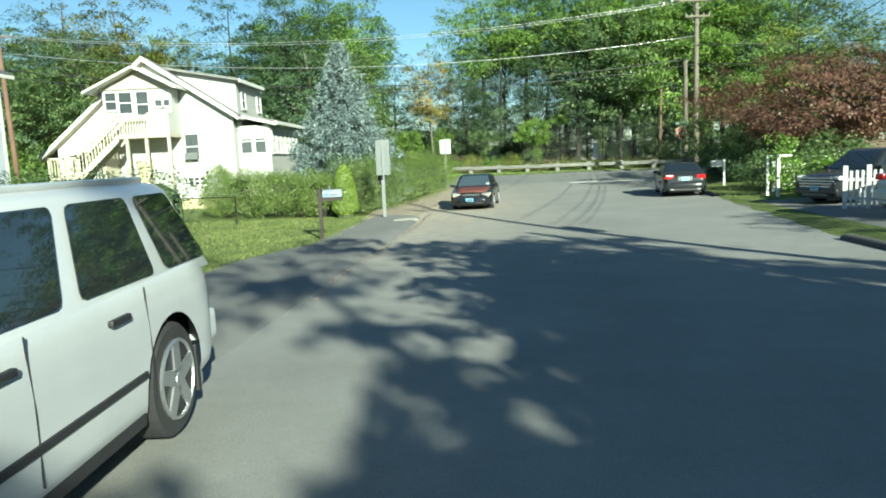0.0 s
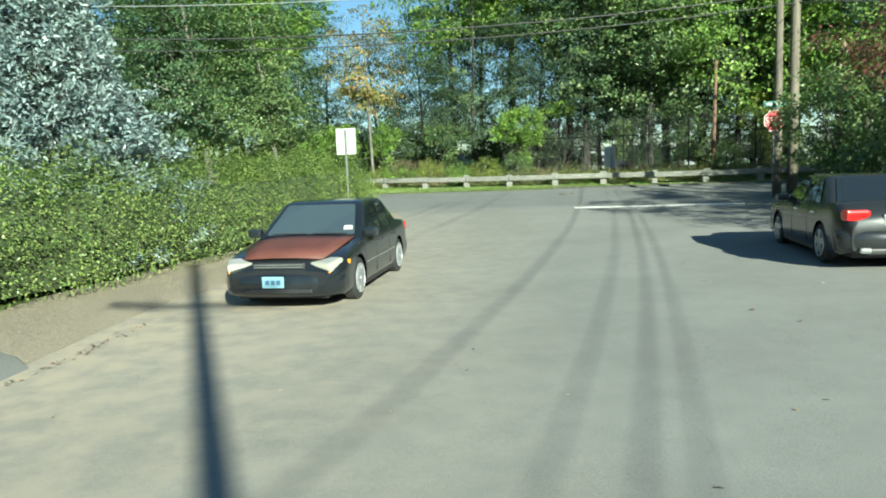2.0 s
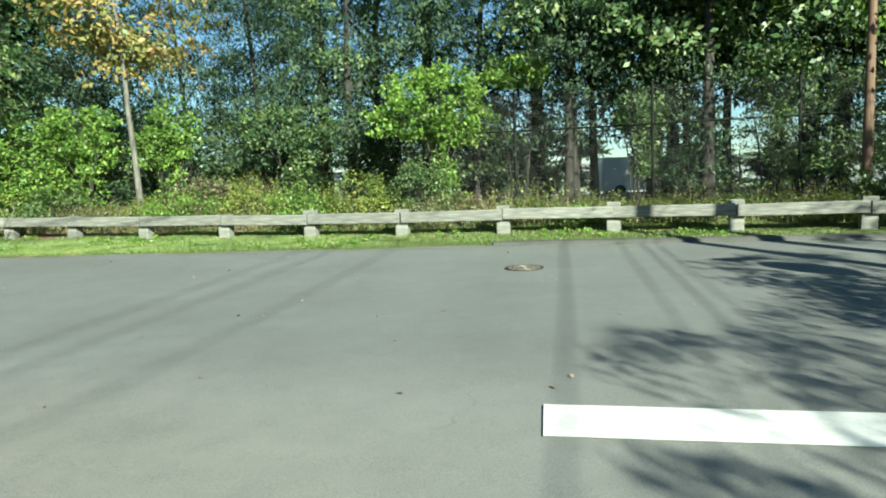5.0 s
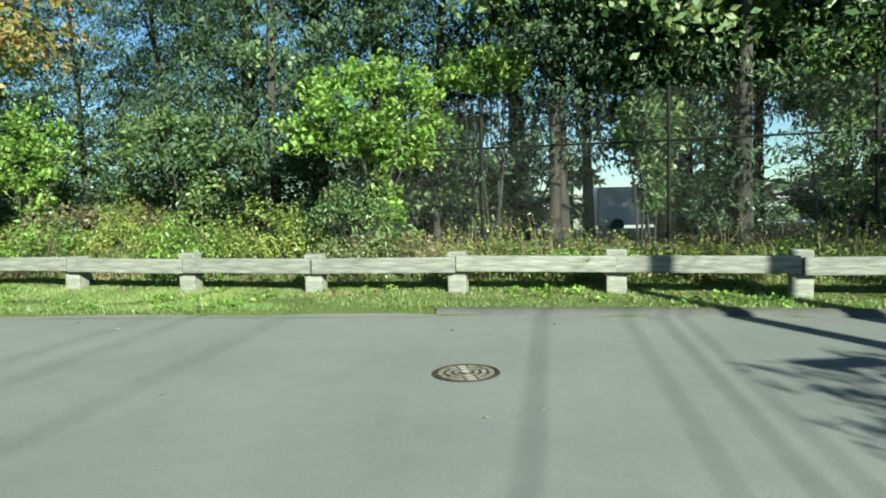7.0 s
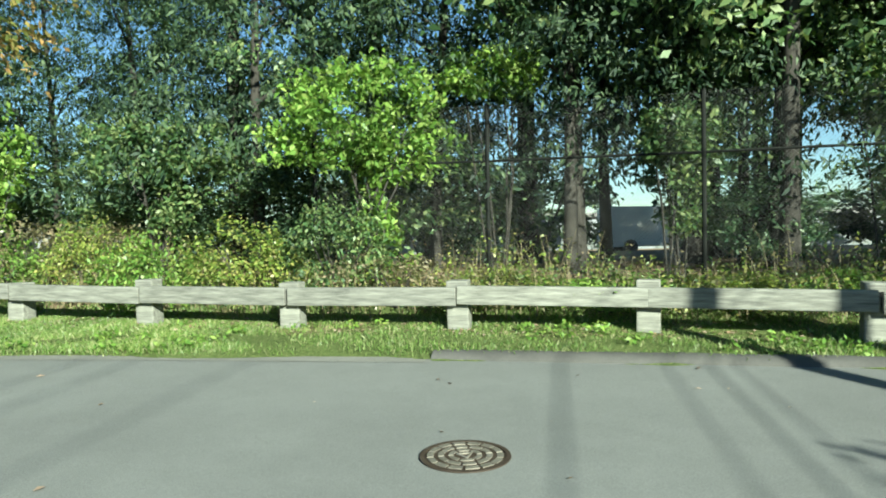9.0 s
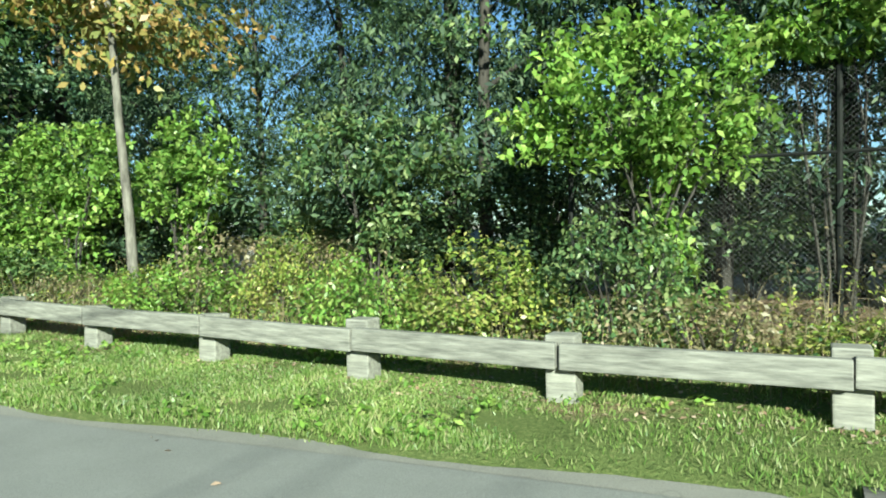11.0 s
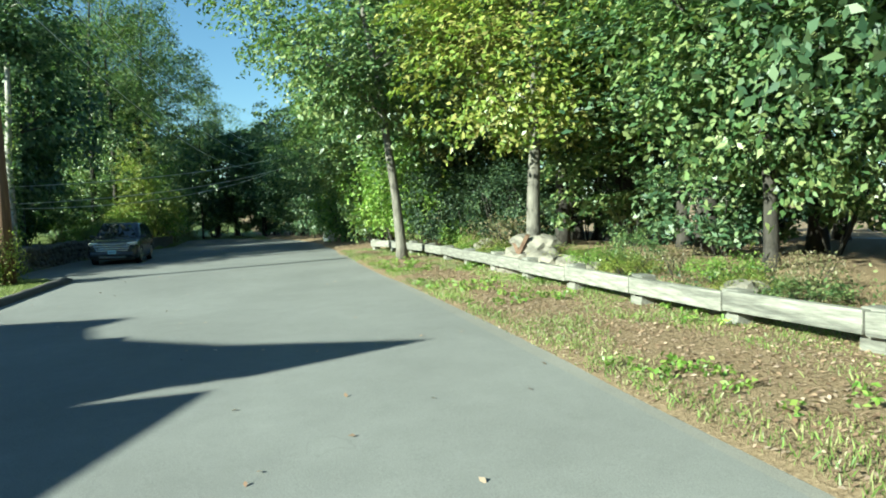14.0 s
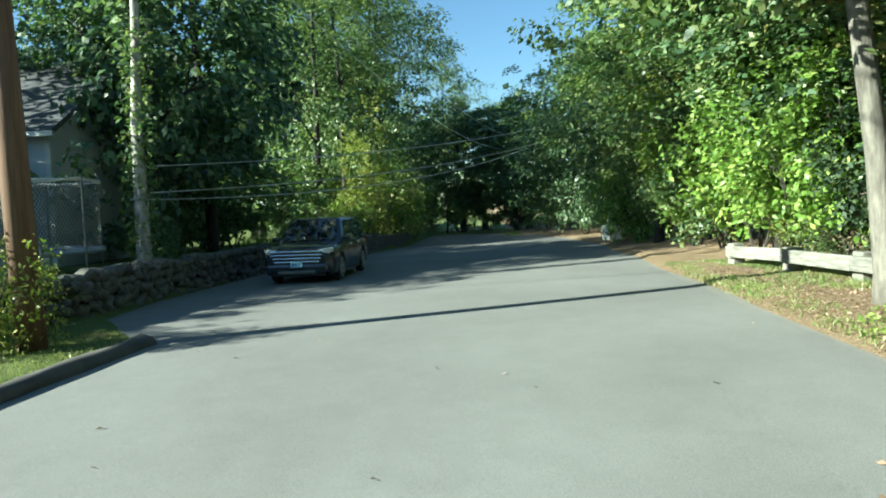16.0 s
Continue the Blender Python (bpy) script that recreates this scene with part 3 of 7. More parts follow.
def trunk_mesh(name, rng, height, radius, lean=0.0, limbs=7, first=0.25, spread=2.6, mat=None):
    bm = bmesh.new()
    bends = rng.normal(0, 0.12, (7, 2)).cumsum(0)
    pts = [(lean * height * (i / 6) ** 1.2 + bends[i][0] * i / 6, bends[i][1] * i / 6, height * i / 6) for i in range(7)]
    rad = [radius * (1.45 if i == 0 else 1.0 - 0.8 * i / 6) for i in range(7)]
    pts.insert(1, (pts[1][0] * 0.25, pts[1][1] * 0.25, height * 0.035))
    rad.insert(1, radius * 1.05)
    pts[0] = (0, 0, -0.15)
    tube(bm, pts, rad, 9)
    for k in range(limbs):
        f = first + (0.92 - first) * (k + rng.uniform(0, 0.8)) / limbs
        i = f * 6
        j = min(int(i), 5)
        a, b = Vector(pts[j + 1]), Vector(pts[min(j + 2, 7)])
        p = a.lerp(b, i - j)
        ang = rng.uniform(0, 2 * math.pi)
        out = spread * rng.uniform(0.6, 1.1) * (1.15 - 0.6 * f)
        r0 = radius * (1 - 0.8 * f) * 0.5
        q = p + Vector((math.cos(ang) * out * 0.5, math.sin(ang) * out * 0.5, out * 0.35))
        e = p + Vector((math.cos(ang + 0.2) * out, math.sin(ang + 0.2) * out, out * rng.uniform(0.5, 1.0)))
        tube(bm, [p, q, e], [r0, r0 * 0.65, r0 * 0.2], 6)
        for s in (-1, 1):
            t2 = q + Vector((math.cos(ang + s * 0.8) * out * 0.55, math.sin(ang + s * 0.8) * out * 0.55, out * 0.45))
            tube(bm, [q, t2], [r0 * 0.45, r0 * 0.12], 5)
    me = bpy.data.meshes.new(name)
    bmesh.ops.recalc_face_normals(bm, faces=bm.faces)
    bm.to_mesh(me)
    bm.free()
    me.polygons.foreach_set("use_smooth", [True] * len(me.polygons))
    me.materials.append(mat)
    return me


def pads(rng, centres, radius, per, flat=0.34):
    """Leaves gathered in flat pads that droop at the rim, of uneven size."""
    c = np.asarray(centres, float)
    size = radius * rng.uniform(0.6, 1.35, len(c))
    tilt = rng.normal(0, 0.22, (len(c), 2))
    k = np.repeat(np.arange(len(c)), per)
    a = rng.uniform(0, 2 * math.pi, len(k))
    q = rng.uniform(0, 1, len(k)) ** 0.5 * (1 + 0.22 * np.sin(3 * a + k) + 0.12 * np.sin(7 * a + 2 * k))
    x, y = np.cos(a) * q, np.sin(a) * q
    z = rng.normal(0, 1, len(k)) * flat * 0.5 - 0.38 * q * q + tilt[k, 0] * x + tilt[k, 1] * y
    return c[k] + np.stack([x, y, z], 1) * size[k][:, None]


def tree_kind(seed, height, radius, low, n, per, size, leaf, bark, trunk_r=0.2, lean=0.0, limbs=8, spray=0.75, hollow=0.4, droop=0.25, label="", name="tree", inner=700, slim=0.55):
    """One tree with a trunk, limbs and a leafy crown, standing at the origin."""
    rng = np.random.default_rng(seed)
    e = thing(name, label, "tree")
    t = new("trunk", trunk_mesh("trunk", rng, height * 0.93, trunk_r, lean, limbs, max(0.15, low / height) + 0.16, radius * 0.75, bark))
    t.parent = e
    n, per = int(n * 0.62), int(per * 1.7)
    cen = crown_centres(rng, n, radius, low, height, hollow)
    cen[:, 0] += lean * cen[:, 2]
    pts = pads(rng, cen, spray * 1.08, per)
    out = pts - np.array((lean * height * 0.5, 0, (low + height) * 0.42))
    out /= np.linalg.norm(out, axis=1)[:, None] + 1e-6
    out[:, 2] += 0.35
    c = new("crown", leaf_mesh("crown", pts, size, rng, leaf, droop, slim, out * 1.3))
    if inner:
        # large shaded leaves deep in the crown
        q = crown_centres(rng, inner, radius * 0.66, low + 0.3, height * 0.93, 0.15)
        q[:, 0] += lean * q[:, 2]
        w = new("inner_crown", leaf_mesh("inner_crown", q, 0.10 + size * 0.7, rng, leaf, 0.3, 0.8))
        w.parent = e
    c.parent = e
    return e


def stand(proto, x, y, turn=0.0, scale=1.0, wide=None, label="", sink=0.05):
    """A copy of a tree or bush on the ground at x, y."""
    w = scale if wide is None else wide
    m = pose(x, y, gz(x, y) - sink, 0, 0, turn) @ Matrix.Diagonal((w, w, scale, 1))
    ob = copy_thing(proto, Matrix())
    ob.matrix_basis = m
    return tagged(ob, label)


def remove(ob):
    for o in (*ob.children_recursive, ob):
        bpy.data.objects.remove(o)


def bush_kind(seed, radius, height, n, per, size, leaf, label, name="bush", spray=0.28, flat=0.8):
    rng = np.random.default_rng(seed)
    cen = crown_centres(rng, n, radius, 0.05, height, 0.55, wild=0.35)
    e = thing(name, label, "bush")
    stems = bmesh.new()
    for k in range(7):
        a = rng.uniform(0, 6.28)
        tube(stems, [(0.05 * math.cos(a), 0.05 * math.sin(a), -0.1), (radius * 0.35 * math.cos(a), radius * 0.35 * math.sin(a), height * 0.45),
                     (radius * 0.6 * math.cos(a), radius * 0.6 * math.sin(a), height * 0.8)], [0.025, 0.016, 0.006], 5)
    part("stem", stems, M_DARK_BARK, e)
    pts = clumps(rng, cen, spray, per, flat)
    out = pts - np.array((0, 0, height * 0.4))
    out /= np.linalg.norm(out, axis=1)[:, None] + 1e-6
    c = new("foliage", leaf_mesh("foliage", pts, size, rng, leaf, 0.15, facing=out * 0.5))
    c.parent = e
    return e


def hedge(line, width, height, leaf, seed, label, density=170, size=0.085, rough=0.16):
    """A clipped but shaggy hedge along a line: a solid core in shade colour and a skin of leaves."""
    rng = np.random.default_rng(seed)
    line = np.array(line, float)
    s = np.r_[0, np.cumsum(np.hypot(*np.diff(line, axis=0).T))]
    total = s[-1]
    e = thing("hedge", label, "hedge")
    t = np.linspace(0.25, total - 0.25, max(6, int(total / 0.5)))
    p = np.stack([np.interp(t, s, line[:, 0]), np.interp(t, s, line[:, 1])], 1)
    d = np.gradient(p, axis=0)
    nrm = np.stack([-d[:, 1], d[:, 0]], 1) / np.hypot(*d.T)[:, None]
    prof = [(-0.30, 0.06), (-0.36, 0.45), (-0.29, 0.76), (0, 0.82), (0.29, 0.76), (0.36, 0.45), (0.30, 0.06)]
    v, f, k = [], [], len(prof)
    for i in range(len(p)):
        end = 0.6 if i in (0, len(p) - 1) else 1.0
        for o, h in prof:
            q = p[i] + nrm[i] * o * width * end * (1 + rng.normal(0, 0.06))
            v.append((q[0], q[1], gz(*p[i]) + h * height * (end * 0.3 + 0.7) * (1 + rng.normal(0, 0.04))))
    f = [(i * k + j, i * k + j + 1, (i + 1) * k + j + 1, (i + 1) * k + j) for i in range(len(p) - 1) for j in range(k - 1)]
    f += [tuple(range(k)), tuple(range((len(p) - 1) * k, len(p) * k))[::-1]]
    # closed dark sheet standing in for the shaded twigs inside
    obj_of("twig_core", v, f, M_CORE_SHADE, e, smooth=True)
    n = int(total * (2 * height + width) * density)
    a = rng.uniform(-0.3, total + 0.3, n)
    ac = np.clip(a, 0, total)
    q = np.stack([np.interp(ac, s, line[:, 0]), np.interp(ac, s, line[:, 1])], 1)
    dirs = np.stack([np.interp(ac, t, nrm[:, 0]), np.interp(ac, t, nrm[:, 1])], 1)
    ph = rng.uniform(0, math.pi, n)
    wob = np.array([noise.noise(Vector((x * 0.9, y * 0.9, h * 1.7))) for x, y, h in zip(q[:, 0], q[:, 1], ph)])
    r = 1 + wob * 0.28 + rng.normal(0, rough * 0.5, n)
    ex = 2.6
    cs, sn = np.cos(ph), np.sin(ph)
    k2 = (np.abs(cs) ** ex + np.abs(sn) ** ex) ** (-1 / ex)
    base = ground_z(q[:, 0], q[:, 1])
    over = np.abs(a - ac)
    r = r * (1 - over * 0.4)
    tang = np.stack([dirs[:, 1], -dirs[:, 0]], 1)
    pos = q + dirs * (cs * k2 * r * width / 2)[:, None] + tang * np.sign(a - ac)[:, None] * over[:, None] * 1.3
    low = rng.uniform(0, 1, n) < 0.18
    hh = np.where(low, rng.uniform(0.02, 0.5, n), 0.04 + sn * k2 * r)
    keep = (hh > 0.42) | (rng.uniform(0, 1, n) < 0.35 + 0.9 * np.clip(wob, 0, 1))
    c3 = np.c_[pos, base + hh * height][keep]
    face = (np.c_[dirs * cs[:, None], sn] * 1.3)[keep]
    ob = new("foliage", leaf_mesh("foliage", c3, size, rng, leaf, 0.1, facing=face))
    ob.parent = e
    return e


# dark colour holds the shade between inner twigs and leaves
M_CORE_SHADE = plain("shade colour of twiggy insides", (0.045, 0.062, 0.022), 0.95, 0, 0.4, 8.0, 30.0)

# kinds of tree in the wood
KINDS = {
    "green": tree_kind(11, 14.5, 4.3, 1.5, 185, 78, 0.165, M_LEAF, M_DARK_BARK, 0.17, label="tall green broadleaf tree at the edge of the wood", spray=0.85, inner=330),
    "dark": tree_kind(12, 16.0, 4.5, 1.7, 200, 78, 0.17, M_LEAF_DARK, M_DARK_BARK, 0.2, label="tall dark green tree with a ridged trunk", spray=0.85, inner=380),
    "slim": tree_kind(13, 13.5, 3.4, 1.3, 150, 78, 0.16, M_LEAF, M_DARK_BARK, 0.11, label="slim green tree with a dark trunk", spray=0.8, inner=220),
    "canopy": tree_kind(37, 13.5, 4.8, 2.5, 360, 52, 0.17, M_LEAF, M_DARK_BARK, 0.16, 0.04, label="spreading dark tree hanging over the chain-link fence", spray=0.75, droop=0.5, inner=800),
    # canopy tree again, with sunlight put into a brighter leaf colour
    "sunny": tree_kind(41, 13.5, 4.6, 2.2, 360, 52, 0.17, M_LEAF_BRIGHT, M_DARK_BARK, 0.16, 0.04, label="broad tree with sun-bright leaves hanging over the chain-link fence", spray=0.78, droop=0.5, inner=600),
    # leaf colour already holds the shade under the crowns
    "feather": tree_kind(38, 12.5, 4.3, 0.7, 330, 52, 0.16, M_LEAF_SHADED, M_DARK_BARK, 0.15, 0.03, label="feathery tree with shade-dark leaves hanging over the chain-link fence", spray=0.72, hollow=0.3, droop=0.8, inner=80, slim=0.36),
    "back": tree_kind(27, 15.5, 4.4, 1.6, 120, 50, 0.27, M_LEAF_DARK, M_DARK_BARK, 0.2, label="tall dark tree deep in the wood", spray=0.95, inner=240),
    "bright": tree_kind(14, 11.5, 3.2, 1.4, 120, 90, 0.17, M_LEAF_YELLOW, M_DARK_BARK, 0.13, label="tree with bright yellow-green leaves", inner=200),
    # brighter leaf colour stands in for sunlight on the upper crowns
    "high": tree_kind(40, 16.0, 4.6, 6.8, 360, 52, 0.19, M_LEAF_BRIGHT, M_DARK_BARK, 0.24, 0.02, label="tall tree with a high sun-bright crown behind the fence", spray=0.85, droop=0.5, inner=250),
    "olive": tree_kind(39, 14.5, 4.2, 2.0, 240, 60, 0.19, M_LEAF_OLIVE, M_DARK_BARK, 0.18, label="tall olive tree beginning to turn yellow", inner=200),
    "low": tree_kind(16, 8.5, 3.0, 0.6, 100, 80, 0.19, M_LEAF, M_DARK_BARK, 0.13, label="low green tree branching near the ground", inner=250),
    "thick": tree_kind(17, 12.0, 3.8, 0.5, 230, 34, 0.26, M_LEAF_DARK, M_DARK_BARK, 0.2, label="dense dark green tree with low branches", inner=420),
    "edge": tree_kind(18, 11.5, 4.3, 1.3, 230, 62, 0.17, M_LEAF, M_DARK_BARK, 0.17, label="broad leafy tree hanging over the roadside", inner=420),
    "shade": tree_kind(20, 11.0, 3.7, 0.6, 170, 30, 0.42, M_LEAF_DARK, M_DARK_BARK, 0.2, label="dense dark tree beside the start of the road", inner=2600),
    "far": tree_kind(19, 12.0, 3.9, 0.4, 80, 26, 0.62, M_LEAF_DARK, M_DARK_BARK, 0.2, label="distant dark green tree", inner=150),
}
BUSHES = {
    "green": bush_kind(21, 1.1, 1.3, 90, 36, 0.08, M_LEAF, "green bramble bush behind the timber rail"),
    "bright": bush_kind(22, 1.0, 1.1, 80, 36, 0.08, M_LEAF_BRIGHT, "bright green weeds and vine behind the timber rail"),
    "dry": bush_kind(23, 1.0, 1.0, 60, 26, 0.07, M_LEAF_DRY, "dry brown weeds behind the timber rail"),
    "yellow": bush_kind(24, 1.0, 1.2, 90, 40, 0.07, M_LEAF_YELLOW, "yellow-green leafy bush behind the rail"),
    "dark": bush_kind(25, 1.4, 2.2, 100, 30, 0.145, M_LEAF_DARK, "dark green understorey shrub"),
    "tall": bush_kind(28, 1.35, 3.3, 190, 30, 0.12, M_LEAF_BRIGHT, "tall tangle of leafy vines behind the rail", spray=0.32),
    "tall_green": bush_kind(29, 1.35, 3.2, 190, 30, 0.12, M_LEAF, "tall tangle of leafy vines behind the rail", spray=0.32),
    # dark copy of the tall shrub, shade put into its leaves
    "tall_dark": bush_kind(30, 1.35, 3.3, 190, 30, 0.12, M_LEAF_SHADED, "tall shrub with the wood's shade in its leaf colour", spray=0.32),
    "fine_dark": bush_kind(31, 1.4, 2.2, 170, 32, 0.1, M_LEAF_DARK, "dark green understorey shrub by the fence"),
    "fine_big": bush_kind(32, 1.8, 3.6, 230, 34, 0.11, M_LEAF, "tall green shrub behind the fence"),
    "hedge": bush_kind(33, 1.15, 2.0, 230, 50, 0.058, M_LEAF_HEDGE, "loose green hedge bush in front of the white house", spray=0.3),
    "big": bush_kind(26, 1.8, 3.6, 130, 32, 0.165, M_LEAF, "tall green shrub in the wood"),
}


def plant(kind, x, y, turn=0, scale=1.0, wide=None, label=""):
    return stand(KINDS[kind], x, y, turn, scale, wide, label)


def shrub(kind, x, y, turn=0, scale=1.0, wide=None, label=""):
    return stand(BUSHES[kind], x, y, turn, scale, wide, label)


# the wood behind the fence, from east to west
rng = np.random.default_rng(40)
for i, x in enumerate(np.arange(-38, 31, 3.1)):
    y0 = float(along_y(POSTS, np.clip(x, -36, 30))) + 5.2
    tall = 1.12 if 3 < x < 26 else 0.62 if -25.5 < x < -19.5 else 0.8 if x < -25.5 else 1.0
    gap = -8.5 < x < 9.0
    kind = ("green", "dark", "slim", "green", "dark")[i % 5]
    if not gap:
        plant(kind, x + rng.uniform(-0.8, 0.8), y0 + rng.uniform(-0.6, 1.2), rng.uniform(0, 360), tall * rng.uniform(0.92, 1.1), rng.uniform(0.95, 1.15))
        if x < -8 or x > 13:
            plant("back", x + rng.uniform(-1.5, 1.5), y0 + rng.uniform(4.5, 7), rng.uniform(0, 360), tall * rng.uniform(0.95, 1.15), 1.1)
    else:
        plant("low", x + rng.uniform(-0.8, 0.8), y0 + rng.uniform(0.5, 2.5), rng.uniform(0, 360), rng.uniform(0.4, 0.55), 0.7)
for x, dy, turn, k in ((14.2, 3.7, 250, 1.05), (18.4, 3.7, 310, 1.05), (23.0, 3.8, 20, 1.0)):
    plant("canopy" if x < 16 else "sunny", x, float(along_y(POSTS, x)) + dy, turn, k, k)
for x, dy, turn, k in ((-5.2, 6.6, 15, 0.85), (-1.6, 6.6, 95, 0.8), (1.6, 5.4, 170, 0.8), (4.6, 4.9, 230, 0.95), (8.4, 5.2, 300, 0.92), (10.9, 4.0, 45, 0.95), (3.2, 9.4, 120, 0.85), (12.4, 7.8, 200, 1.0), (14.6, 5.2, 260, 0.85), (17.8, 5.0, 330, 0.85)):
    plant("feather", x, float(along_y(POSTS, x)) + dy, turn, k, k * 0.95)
for x, dy, turn, k in ((3.4, 7.2, 20, 1.0), (7.0, 6.4, 140, 1.02), (10.6, 7.4, 260, 1.05), (13.8, 6.6, 80, 1.0), (17.4, 5.8, 110, 1.0), (21.5, 6.0, 10, 1.0), (-8.6, 7.0, 50, 0.95), (-12.2, 6.6, 160, 1.0)):
    plant("high", x, float(along_y(POSTS, x)) + dy, turn, k, k)
plant("green", 5.2, 66.6, 30, 0.95, 0.95)
for x, turn, k in ((16.3, 220, 0.95), (20.8, 280, 0.95)):
    plant("sunny", x, float(along_y(POSTS, x)) + 8.2, turn, k, k * 0.95)
for i, x in enumerate(np.arange(-40, 30, 2.7)):
    y0 = float(along_y(POSTS, np.clip(x, -36, 30))) + 4.4
    open_wood = -7 < x < 24
    if open_wood and i % 4 == 3:
        continue
    k = rng.uniform(0.6, 0.95) if open_wood else rng.uniform(0.75, 1.1)
    shrub(("tall_dark" if x < 9 else "fine_big" if i % 4 else "fine_dark") if open_wood else ("big", "dark")[i % 2], x + rng.uniform(-1, 1), y0 + rng.uniform(-0.5, 1.5), rng.uniform(0, 360), k, k * 1.1)
for i, x in enumerate(np.arange(-2, 27, 3.4)):
    y0 = float(along_y(POSTS, x)) + 8.5
    shrub("dark", x + rng.uniform(-0.8, 0.8), y0 + rng.uniform(-1, 1), rng.uniform(0, 360), rng.uniform(0.7, 1.35), 1.2)
for i, x in enumerate(np.arange(-37, 28, 1.5)):
    y0 = float(along_y(POSTS, np.clip(x, -36, 30))) + 1.1
    k = ("yellow", "yellow", "bright", "dry", "yellow", "green", "bright")[(i * 5) % 7]
    shrub(k, x + rng.uniform(-0.4, 0.4), y0 + rng.uniform(-0.2, 0.9), rng.uniform(0, 360), rng.uniform(0.55, 1.0) * (0.6 if 9 < x < 16 else 0.55 if -31 < x < -12 else 1.2), rng.uniform(0.7, 1.05) * (0.7 if -31 < x < -12 else 1.0))


def tangle(seed, n, xr, deep, high, mat, leaf, label):
    """Weeds behind the rail: thin arching stalks with small leaves."""
    rng = np.random.default_rng(seed)
    x = rng.uniform(*xr, n)
    y = along_y(POSTS, x) + rng.uniform(0.45, deep, n)
    z = ground_z(x, y)
    h = high * rng.uniform(0.35, 1.0, n) * (0.75 + 0.5 * np.array([noise.noise(Vector((u * 0.45, 2.0, 0))) for u in x]))
    a = rng.uniform(0, 2 * math.pi, n)
    bend = rng.uniform(0.05, 0.55, n) * h
    v, f, leaves = [], [], []
    for i in range(n):
        dx, dy = math.cos(a[i]), math.sin(a[i])
        pts = [(x[i] + dx * bend[i] * t * t, y[i] + dy * bend[i] * t * t, z[i] + h[i] * (t - 0.18 * t * t)) for t in (0, 0.35, 0.7, 1.0)]
        b = len(v)
        for p, w in zip(pts, (0.006, 0.005, 0.004, 0.002)):
            v += [(p[0] - dy * w, p[1] + dx * w, p[2]), (p[0] + dy * w, p[1] - dx * w, p[2])]
        f += [(b + 2 * k, b + 2 * k + 1, b + 2 * k + 3, b + 2 * k + 2) for k in range(3)]
        for t in rng.uniform(0.2, 1.0, 9):
            leaves.append((x[i] + dx * bend[i] * t * t + rng.normal(0, 0.06), y[i] + dy * bend[i] * t * t + rng.normal(0, 0.06), z[i] + h[i] * (t - 0.18 * t * t) + rng.normal(0, 0.04)))
    e = thing("weeds", label, "weeds", kind="stuff")
    obj_of("stalk", v, f, mat, e)
    ob = new("foliage", leaf_mesh("foliage", np.array(leaves), 0.06, rng, leaf, 0.2))
    ob.parent = e


M_STALK = plain("dry stalk", (0.17, 0.14, 0.08), 0.9, 0, 0.3)
tangle(61, 1500, (-6, 28), 2.6, 1.3, M_STALK, M_LEAF_YELLOW, "tangle of yellowing weeds behind the rail")
tangle(62, 1500, (-6, 28), 2.4, 1.0, M_STALK, M_LEAF, "tangle of green weeds behind the rail")
tangle(63, 500, (-6, 28), 2.8, 1.6, M_STALK, M_LEAF_DRY, "dry brown weed stalks below the fence")
tangle(64, 500, (-37, -7), 2.2, 0.7, M_STALK, M_LEAF, "tangle of green weeds behind the rail")


# ---- timber guard rail along the wood ----
def sunk(x):
    """How far the older western end of the rail has sunk."""
    return float(np.interp(x, (-12.5, -7.0), (0.16, 0.0)))


def guard_rail():
    e = thing("guard_rail", "weathered grey timber guard rail on short square posts", "guard rail")
    rng = np.random.default_rng(3)
    for i, (x, y) in enumerate(POSTS):
        a, b = POSTS[max(i - 1, 0)], POSTS[min(i + 1, len(POSTS) - 1)]
        ang = math.degrees(math.atan2(b[1] - a[1], b[0] - a[0]))
        bm = boxed(-0.15, 0.15, -0.13, 0.13, -0.3, (0.645 if x > 3 else 0.605) - sunk(x) + rng.uniform(-0.02, 0.03), bevel=0.02)
        p = part("post", bm, M_RAIL, e)
        p.matrix_basis = pose(x, y, gz(x, y), rng.uniform(-2, 2), rng.uniform(-2, 2), ang)
    # each plank is fixed to the road side of two posts; butted end to end
    for i, (a, b) in enumerate(zip(POSTS, POSTS[1:])):
        za, zb = gz(*a) + 0.46 - sunk(a[0]) + rng.uniform(-0.02, 0.02), gz(*b) + 0.46 - sunk(b[0]) + rng.uniform(-0.02, 0.02)
        A, B = Vector((*a, za)), Vector((*b, zb))
        d = (B - A)
        side = Vector((-d.y, d.x, 0)).normalized()
        if side.y > 0:
            side = -side
        mid = (A + B) / 2 + side * 0.20
        bm = boxed(-d.length / 2 + 0.012, d.length / 2 - 0.012, -0.06, 0.06, -0.125, 0.125, bevel=0.014)
        p = part("plank", bm, M_RAIL, e)
        p.matrix_basis = Matrix.Translation(mid) @ d.to_track_quat("X", "Z").to_matrix().to_4x4()


guard_rail()


